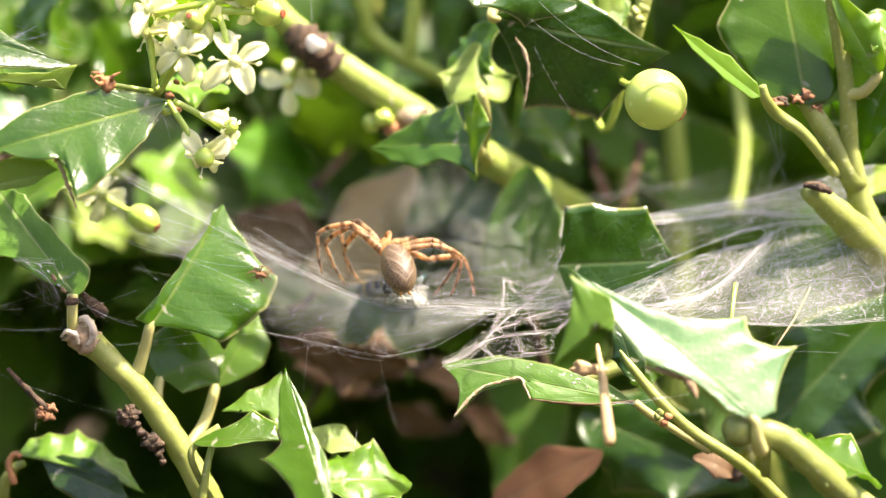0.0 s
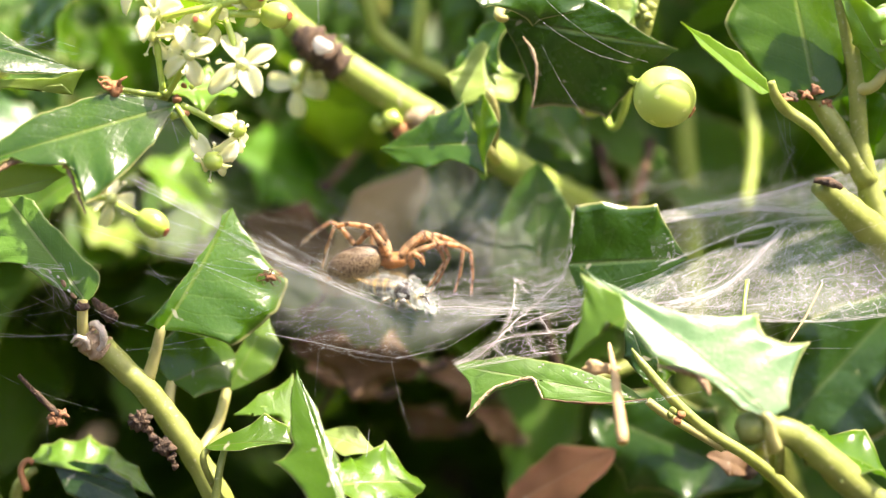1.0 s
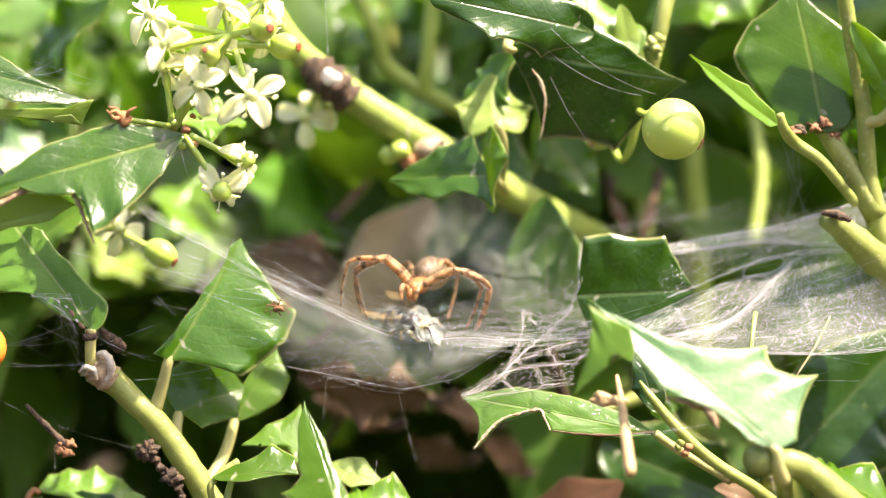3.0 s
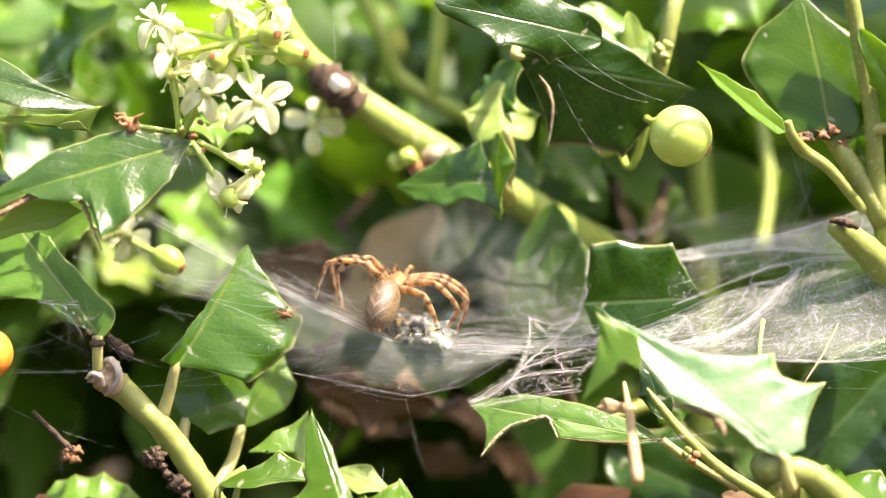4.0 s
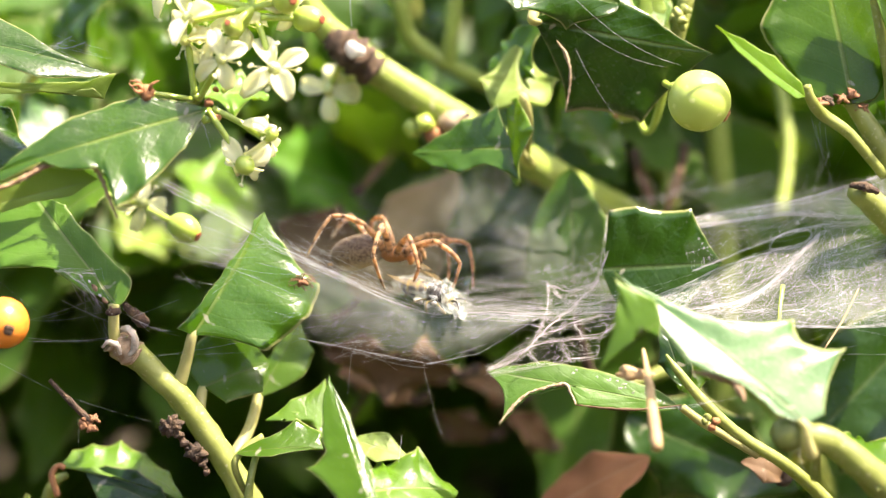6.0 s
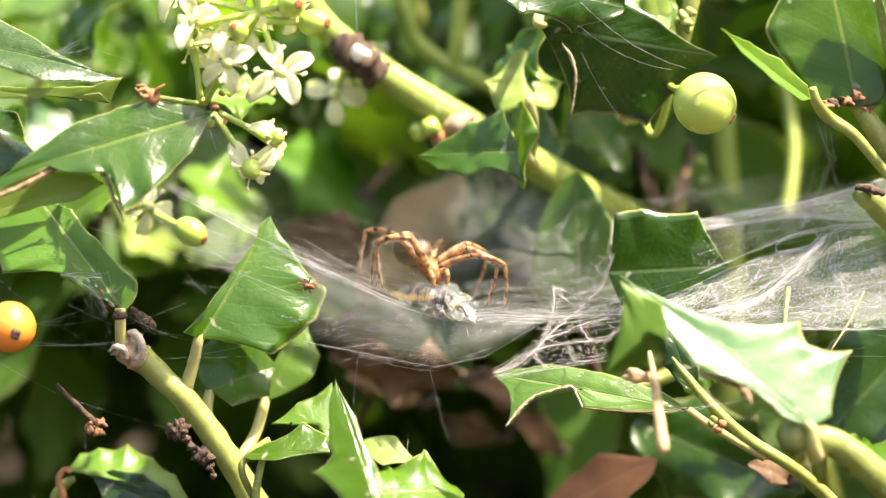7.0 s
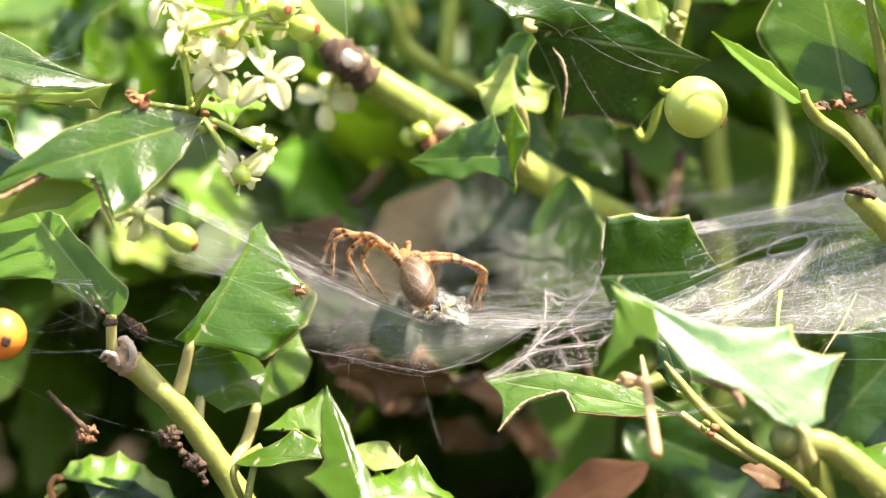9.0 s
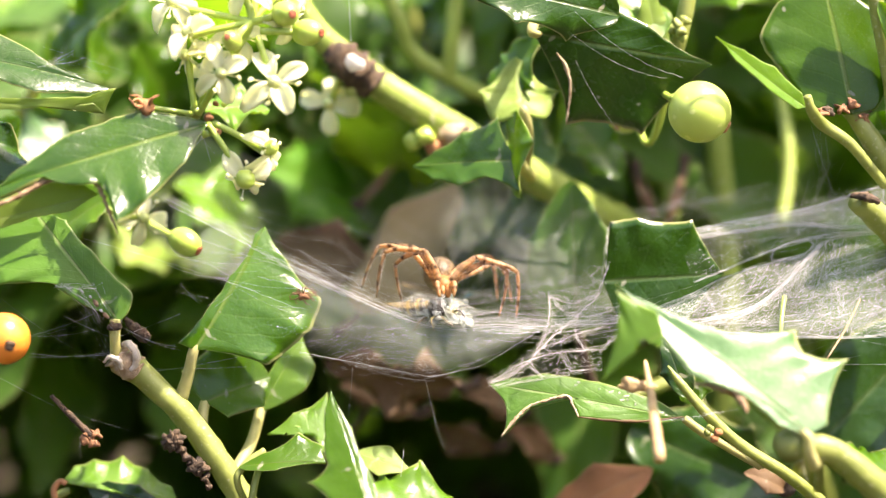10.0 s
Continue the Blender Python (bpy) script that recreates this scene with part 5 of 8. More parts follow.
def back_leaves():
    g = thing("holly_twig", (0.0617, 0.0528, 0.7599), "dark holly twig with broad leaves behind the web", "twig", "holly twigs")
    tube_part("stem", [(0.0878, 0.1006, 0.6960), (0.0686, 0.0602, 0.7464), (0.0493, 0.0425, 0.7652), (0.0347, 0.0350, 0.7640), (0.0262, 0.0333, 0.7640)], [0.003, 0.0022, 0.0016, 0.0012, 0.0008], STEM, g)
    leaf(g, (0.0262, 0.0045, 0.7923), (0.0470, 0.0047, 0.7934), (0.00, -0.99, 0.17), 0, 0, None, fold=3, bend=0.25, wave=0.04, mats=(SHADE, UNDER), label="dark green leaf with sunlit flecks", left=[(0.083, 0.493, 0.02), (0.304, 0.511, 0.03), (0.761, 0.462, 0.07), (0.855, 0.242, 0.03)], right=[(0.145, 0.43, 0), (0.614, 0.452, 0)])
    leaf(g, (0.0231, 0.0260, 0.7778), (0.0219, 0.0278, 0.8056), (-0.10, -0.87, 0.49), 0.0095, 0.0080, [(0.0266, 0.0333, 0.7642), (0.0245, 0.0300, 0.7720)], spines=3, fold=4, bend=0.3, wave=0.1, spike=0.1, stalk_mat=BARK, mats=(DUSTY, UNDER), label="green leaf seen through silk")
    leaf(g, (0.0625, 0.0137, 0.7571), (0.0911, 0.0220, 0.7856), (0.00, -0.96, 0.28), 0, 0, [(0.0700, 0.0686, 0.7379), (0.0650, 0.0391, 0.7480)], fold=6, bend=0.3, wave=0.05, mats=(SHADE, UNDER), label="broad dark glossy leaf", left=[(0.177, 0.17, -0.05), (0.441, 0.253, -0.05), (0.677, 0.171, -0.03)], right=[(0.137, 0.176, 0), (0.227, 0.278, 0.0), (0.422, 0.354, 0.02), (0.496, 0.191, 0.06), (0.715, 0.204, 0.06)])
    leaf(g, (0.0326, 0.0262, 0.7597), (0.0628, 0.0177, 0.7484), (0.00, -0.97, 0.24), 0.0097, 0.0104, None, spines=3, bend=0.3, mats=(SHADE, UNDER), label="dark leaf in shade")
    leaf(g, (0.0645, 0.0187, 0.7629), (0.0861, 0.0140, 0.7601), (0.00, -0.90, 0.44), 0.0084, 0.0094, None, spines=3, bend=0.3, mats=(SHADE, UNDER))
    leaf(g, (0.0105, 0.0592, 0.7898), (0.0276, 0.0561, 0.7992), (0.00, -0.81, 0.59), 0.0077, 0.0077, None, bend=0.3, label="dark leaf behind silk")
    leaf(g, (-0.0094, 0.0748, 0.7911), (0.0129, 0.0690, 0.7877), (0.00, -0.72, 0.69), 0.0100, 0.0100, None, bend=0.3)
    leaf(g, (0.0231, 0.0539, 0.8132), (0.0323, 0.0465, 0.8021), (0.21, -0.84, 0.50), 0.0062, 0.0062, None, bend=0.3)
    leaf(g, (0.0184, 0.0415, 0.8030), (0.0072, 0.0635, 0.8100), (0.00, -0.86, 0.51), 0.0071, 0.0071, None, bend=0.3)
    for k, (a, b) in enumerate((((0.0551, 0.0770, 0.7293), (0.0535, 0.0839, 0.8101)), ((0.0639, 0.0592, 0.7898), (0.0647, 0.0750, 0.8160)), ((0.0445, 0.0743, 0.7889), (0.0353, 0.0835, 0.8079)))):
        tube_part("side_stem", [a, Vector(a).lerp(Vector(b), 0.5) + Vector((0.002, 0, 0)), b], [0.0030 if k == 0 else 0.0014, 0.0024 if k == 0 else 0.0012], BRANCH, g)
    h = thing("holly_twig", (-0.0264, 0.0983, 0.7816), "bright green sunlit leaves deep in the hedge", "twig", "holly twigs")
    tube_part("stem", [(-0.0114, 0.1687, 0.7281), (-0.0201, 0.1164, 0.7704), (-0.0262, 0.0956, 0.7929), (-0.0329, 0.0938, 0.8086)], [0.003, 0.002, 0.0015], STEM, h)
    leaf(h, (-0.0148, 0.0836, 0.7894), (-0.0357, 0.0737, 0.8004), (-0.10, -0.73, 0.67), 0.0135, 0.0135, None, mats=(SUNLIT, SUNLIT), label="bright green leaf")
    leaf(h, (-0.0264, 0.1025, 0.8013), (-0.0168, 0.0951, 0.7907), (0.10, -0.81, 0.58), 0.0081, 0.0081, None)
    leaf(h, (-0.0352, 0.0934, 0.8063), (-0.0254, 0.0858, 0.8190), (0.00, -0.86, 0.51), 0.0079, 0.0079, None)
    leaf(h, (-0.0375, 0.0592, 0.7898), (-0.0517, 0.0514, 0.8012), (0.21, -0.47, 0.86), 0.0103, 0.0103, None, mats=(YOUNG, UNDER))
    leaf(h, (-0.0550, 0.0839, 0.8101), (-0.0617, 0.0768, 0.8248), (0.30, -0.82, 0.48), 0.0087, 0.0087, None)
    leaf(h, (-0.0777, 0.0816, 0.7990), (-0.0851, 0.0740, 0.8117), (0.00, -0.34, 0.94), 0.0174, 0.0174, None, mats=(YOUNG, UNDER))


def far_leaves():
    """Sunlit leaves on shoots further back, above and behind the flowers."""
    g = thing("holly_twig", (-0.0604, 0.1277, 0.7755), "sunlit holly shoots further back in the hedge", "twig", "holly twigs")
    tube_part("stem", [(-0.0380, 0.1591, 0.7308), (-0.0454, 0.1277, 0.7755), (-0.0553, 0.1087, 0.8063), (-0.0613, 0.1032, 0.8284)], [0.003, 0.002, 0.0015], STEM, g)
    tube_part("side_stem", [(-0.0478, 0.1268, 0.7808), (-0.0703, 0.1111, 0.7937), (-0.0855, 0.1037, 0.8070), (-0.0987, 0.1007, 0.8170)], [0.002, 0.0016, 0.0012], STEM, g)
    def far(twig, b, e, f, w, m):
        leaf(twig, b, e, f, w, w, None, mats=(m, UNDER), bend=0.4)

    far(g, (-0.0848, 0.0973, 0.7962), (-0.0936, 0.0837, 0.8090), (0.20, -0.70, 0.69), 0.012, LEAF)
    far(g, (-0.0661, 0.0757, 0.8193), (-0.0735, 0.0673, 0.8282), (0.20, -0.71, 0.67), 0.008, LEAF)
    far(g, (-0.0724, 0.0630, 0.8079), (-0.0820, 0.0542, 0.8050), (0.24, -0.71, 0.67), 0.009, WAXY)
    far(g, (-0.0617, 0.0717, 0.8008), (-0.0694, 0.0650, 0.8076), (0.18, -0.70, 0.69), 0.008, LEAF)
    far(g, (-0.0772, 0.0941, 0.8003), (-0.0856, 0.0809, 0.7957), (0.10, -0.54, 0.83), 0.011, UNDER)
    far(g, (-0.0708, 0.0983, 0.8008), (-0.0781, 0.0946, 0.8120), (0.20, -0.62, 0.76), 0.011, YOUNG)
    far(g, (-0.0626, 0.1032, 0.8237), (-0.0726, 0.0975, 0.8162), (0.31, -0.58, 0.76), 0.010, LEAF)
    far(g, (-0.0855, 0.1077, 0.8255), (-0.0943, 0.0984, 0.8301), (0.21, -0.59, 0.78), 0.012, YOUNG)
    far(g, (-0.0544, 0.1106, 0.8011), (-0.0430, 0.1045, 0.8105), (0.10, -0.63, 0.77), 0.012, UNDER)
    far(g, (-0.0446, 0.1202, 0.7884), (-0.0378, 0.1124, 0.7996), (0.00, -0.63, 0.77), 0.012, YOUNG)
    far(g, (-0.0630, 0.0900, 0.7905), (-0.0516, 0.0809, 0.7957), (0.10, -0.38, 0.92), 0.010, UNDER)
    far(g, (-0.0572, 0.0785, 0.7846), (-0.0639, 0.0678, 0.7823), (0.21, -0.33, 0.92), 0.009, UNDER)
    far(g, (-0.0566, 0.1027, 0.8261), (-0.0653, 0.0994, 0.8347), (0.00, -0.66, 0.75), 0.011, LEAF)
    h = thing("holly_twig", (-0.0030, 0.1300, 0.7865), "sunlit holly shoots behind the thick branch", "twig", "holly twigs")
    tube_part("stem", [(0.0158, 0.1716, 0.7414), (0.0020, 0.1300, 0.7865), (-0.0052, 0.1107, 0.8156), (-0.0099, 0.1101, 0.8371)], [0.003, 0.002, 0.0015], STEM, h)
    far(h, (-0.0052, 0.1107, 0.8156), (-0.0157, 0.1022, 0.8238), (0.10, -0.63, 0.77), 0.012, YOUNG)
    far(h, (-0.0085, 0.0927, 0.8273), (-0.0208, 0.0867, 0.8326), (0.20, -0.70, 0.69), 0.010, LEAF)
    far(h, (-0.0215, 0.1022, 0.8238), (-0.0166, 0.0931, 0.8145), (0.20, -0.70, 0.69), 0.010, LEAF)
    far(h, (-0.0058, 0.1112, 0.8227), (0.0054, 0.1062, 0.8281), (0.00, -0.66, 0.75), 0.012, LEAF)
    far(h, (-0.0029, 0.1151, 0.8028), (-0.0124, 0.1079, 0.8076), (0.20, -0.62, 0.76), 0.010, YOUNG)
    far(h, (0.0007, 0.1259, 0.7911), (0.0117, 0.1173, 0.7988), (0.00, -0.74, 0.68), 0.012, LEAF)
    far(h, (-0.0076, 0.1086, 0.8301), (-0.0168, 0.1044, 0.8341), (0.21, -0.59, 0.78), 0.012, YOUNG)
    far(h, (0.0019, 0.1149, 0.8114), (0.0125, 0.1072, 0.8232), (-0.10, -0.65, 0.75), 0.011, YOUNG)
    far(h, (-0.0264, 0.1072, 0.8232), (-0.0202, 0.0970, 0.8140), (0.10, -0.65, 0.75), 0.010, YOUNG)
    k = thing("holly_twig", (0.0656, 0.1407, 0.7884), "sunlit holly shoots behind the berry", "twig", "holly twigs")
    tube_part("stem", [(0.0770, 0.1687, 0.7281), (0.0644, 0.1308, 0.7902), (0.0567, 0.1121, 0.8226), (0.0550, 0.1101, 0.8371)], [0.003, 0.002, 0.0015], STEM, k)
    for b, e, f, w, m in (((0.0609, 0.1166, 0.8196), (0.0692, 0.1079, 0.8267), (0.10, -0.73, 0.67), 0.011, YOUNG), ((0.0574, 0.1129, 0.8213), (0.0468, 0.1077, 0.8255), (0.00, -0.66, 0.75), 0.012, YOUNG), ((0.0632, 0.1230, 0.8015), (0.0729, 0.1121, 0.7984), (0.00, -0.74, 0.68), 0.010, LEAF), ((0.0626, 0.1251, 0.7874), (0.0510, 0.1212, 0.7932), (0.10, -0.73, 0.67), 0.010, LEAF), ((0.0657, 0.1293, 0.7829), (0.0772, 0.1160, 0.7928), (0.10, -0.73, 0.67), 0.010, YOUNG)):
        leaf(k, b, e, f, w, w, None, mats=(m, UNDER), bend=0.4)


def dry_leaves():
    def dry(base, tip, face, wl, wr, mats, label, **more):
        g = thing("dry_leaf", base, label, "leaf", "dry leaves")
        b, e = Vector(base), Vector(tip)
        leaf(g, base, tip, face, wl, wr, [b + (b - e) * 0.22 + Vector((0, 0, 0.002)), b + (b - e) * 0.1], mats=mats, name="blade", stalk_mat=BARK, **more)

    dry((-0.0176, 0.0482, 0.7767), (0.0017, 0.0592, 0.7997), (-0.65, -0.76, 0.01), 0.0070, 0.0125, (PALE_DRY, PALE_DRY), "pale beige dry leaf caught behind the web", spines=3, spike=0.1, bend=0.3)
    dry((-0.0156, 0.0541, 0.7853), (-0.0332, 0.0589, 0.7887), (-0.65, -0.75, -0.15), 0.0075, 0.0080, (DARK_DRY, DARK_DRY), "dark brown dry leaf behind the web", spines=3, spike=0.2, bend=0.8)
    dry((0.0006, 0.0376, 0.7652), (-0.0234, 0.0348, 0.7713), (-0.51, -0.85, -0.13), 0.0057, 0.0068, (DARK_DRY, DARK_DRY), "crumpled brown dry leaf under the web", spines=4, spike=0.3, bend=0.9, wave=0.6)
    dry((0.0165, 0.0155, 0.7446), (0.0357, 0.0134, 0.7562), (-0.10, -0.65, 0.75), 0.0056, 0.0084, (RUST, RUST), "reddish brown dry leaf below the web", spines=3, spike=0.1, bend=0.3)
    dry((0.0085, 0.0650, 0.7449), (-0.0033, 0.0700, 0.7480), (-0.69, -0.72, -0.05), 0.0036, 0.0036, (DARK_DRY, DARK_DRY), "brown dry leaf in shade", spines=3, spike=0.1, bend=0.8, wave=0.5)
    dry((0.0571, -0.0011, 0.7565), (0.0500, -0.0024, 0.7600), (-0.10, -0.65, 0.75), 0.0024, 0.0024, (DRY, DRY), "small curled brown dry leaf", spines=2, spike=0.3, bend=0.9)
    dry((-0.0070, 0.0501, 0.7567), (-0.0213, 0.0453, 0.7631), (0.00, -0.74, 0.68), 0.0036, 0.0048, (DRY, DRY), "brown curled dry leaf lying under the web", spines=4, spike=0.3, bend=1.0, wave=0.5)
    dry((0.0128, 0.0578, 0.7545), (0.0007, 0.0530, 0.7610), (0.21, -0.78, 0.59), 0.0039, 0.0033, (DARK_DRY, DRY), "small brown dry leaf lying under the web", spines=3, spike=0.2, bend=0.9, wave=0.5)
    dry((0.0197, 0.0616, 0.7436), (0.0106, 0.0553, 0.7524), (-0.21, -0.78, 0.59), 0.0034, 0.0039, (DARK_DRY, DARK_DRY), "dark brown dry leaf deep in the shade", spines=3, spike=0.3, bend=0.8, wave=0.4)
    g = thing("dry_twig", (-0.0135, 0.0515, 0.7535), "thin brown dry twig among the dead leaves", "twig")
    tube_part("stalk", [(-0.0246, 0.0537, 0.7448), (-0.0167, 0.0500, 0.7562), (-0.0128, 0.0460, 0.7662)], [0.0007, 0.0006, 0.0004], BARK, g, sides=7, rough=0.4)
    tube_part("fork", [(-0.0167, 0.0500, 0.7562), (-0.0198, 0.0472, 0.7625), (-0.0202, 0.0462, 0.7673)], [0.0004, 0.0003, 0.0002], BARK, g, sides=6, rough=0.4)
    dry((0.0449, 0.0613, 0.7999), (0.0415, 0.0544, 0.7913), (0.10, -0.81, 0.58), 0.0014, 0.0012, (DRY, DRY), "narrow reddish brown dry leaf hanging behind the web", spines=2, spike=0.1, bend=0.5)
    dry((0.0371, 0.0671, 0.7983), (0.0399, 0.0596, 0.7917), (-0.10, -0.81, 0.58), 0.0011, 0.0014, (DARK_DRY, DRY), "thin brown dry leaf hanging behind the web", spines=2, spike=0.1, bend=0.5)
    dry((-0.0171, 0.0702, 0.7937), (-0.0105, 0.0717, 0.8008), (0.43, -0.49, 0.76), 0.0010, 0.0010, (DRY, DRY), "narrow reddish dry leaf", spines=2, spike=0.1, bend=0.3)


cut_twig()
lower_twigs()
flowering_twig()
middle_branch()
top_twig()
right_twig()
front_twig()
low_right_twig()
back_leaves()
far_leaves()
dry_leaves()


def orange_berry_twig():
    g = thing("berry_twig", (-0.0985, 0.0154, 0.7764), "twig with one ripe orange holly berry", "twig", "holly twigs")
    tube_part("stem", [(-0.1574, 0.1057, 0.7200), (-0.1068, 0.0238, 0.7678), (-0.0861, -0.0098, 0.7829), (-0.0797, -0.0180, 0.7874)], [0.002, 0.0014, 0.001], STEM, g)
    berry(g, (-0.0721, -0.0196, 0.7894), 0.0042, ORANGE, [(-0.0797, -0.0180, 0.7874), (-0.0776, -0.0188, 0.7886)], (0.34, -0.94, -0.05), label="ripe orange berry with a brown scar")


orange_berry_twig()


# ---- the web ----
def web_z(x, y):
    """Height of the silk sheet over the plan."""
    z = 0.7868 + 0.10 * max(0.0, y - 0.015)
    if x < -0.002:
        z += 0.0084 * ((-x - 0.002) / 0.022) ** 1.2
    return z + 0.0007 * noise.noise(Vector((x, y, 0)) * 90)


def near_edge(x):
    return -0.0045 + 0.25 * max(0.0, -x - 0.012)


def far_edge(x):
    return 0.054 - 0.5 * max(0.0, x - 0.012)


class Threads:
    """Collects thin silk threads for one mesh."""

    def __init__(self):
        self.v, self.f = [], []

    def line(self, pts, r):
        n = len(pts)
        pts = [Vector(p) for p in pts]
        way = (pts[-1] - pts[0]).normalized()
        a = way.orthogonal().normalized()
        b = way.cross(a)
        at = len(self.v)
        ring = [(a * math.cos(q) + b * math.sin(q)) * r for q in (0, 2.094, 4.189)]
        for p in pts:
            self.v.extend((p + d)[:] for d in ring)
        for i in range(n - 1):
            for s in range(3):
                t = (s + 1) % 3
                self.f.append((at + 3 * i + s, at + 3 * i + t, at + 3 * i + 3 + t, at + 3 * i + 3 + s))

    def strand(self, a, b, r=0.00003, sag=0.02, parts=6):
        a, b = Vector(a), Vector(b)
        d = (b - a).length * sag
        self.line([a.lerp(b, k / parts) - Vector((0, 0, d * 4 * (k / parts) * (1 - k / parts))) for k in range(parts + 1)], r)

    def dot(self, p, r):
        """A tiny grain."""
        at = len(self.v)
        self.v.extend((p + Vector(d) * r)[:] for d in ((1.4, 0, 0), (-1.4, 0, 0), (0, 1, 0), (0, -1, 0), (0, 0, 1), (0, 0, -1)))
        for a, b in ((0, 2), (2, 1), (1, 3), (3, 0)):
            self.f.extend(((at + a, at + b, at + 4), (at + b, at + a, at + 5)))

    def mesh(self, name):
        me = bpy.data.meshes.new(name)
        me.from_pydata(self.v, [], self.f)
        return me


def patch(corners, nu, nv, bulge, seed, ragged=0.0012):
    """A soft four-cornered sheet, bulged and slightly uneven."""
    bm = bmesh.new()
    layer = bm.loops.layers.uv.verify()
    a, b, c, d = (Vector(p) for p in corners)
    n = (b - a).cross(d - a).normalized()
    grid = []
    for i in range(nu + 1):
        u = i / nu
        row = []
        for j in range(nv + 1):
            v = j / nv
            p = a.lerp(b, u).lerp(d.lerp(c, u), v)
            p += n * bulge * 16 * u * (1 - u) * v * (1 - v)
            edge = ragged * noise.noise(Vector((u * 9, v * 7, seed)))
            row.append(bm.verts.new(p + n * edge + (b - a).normalized() * edge))
        grid.append(row)
    for i in range(nu):
        for j in range(nv):
            f = bm.faces.new((grid[i][j], grid[i + 1][j], grid[i + 1][j + 1], grid[i][j + 1]))
            for loop, (p, q) in zip(f.loops, ((i, j), (i + 1, j), (i + 1, j + 1), (i, j + 1))):
                loop[layer].uv = (p / nu, q / nv)
    return bm


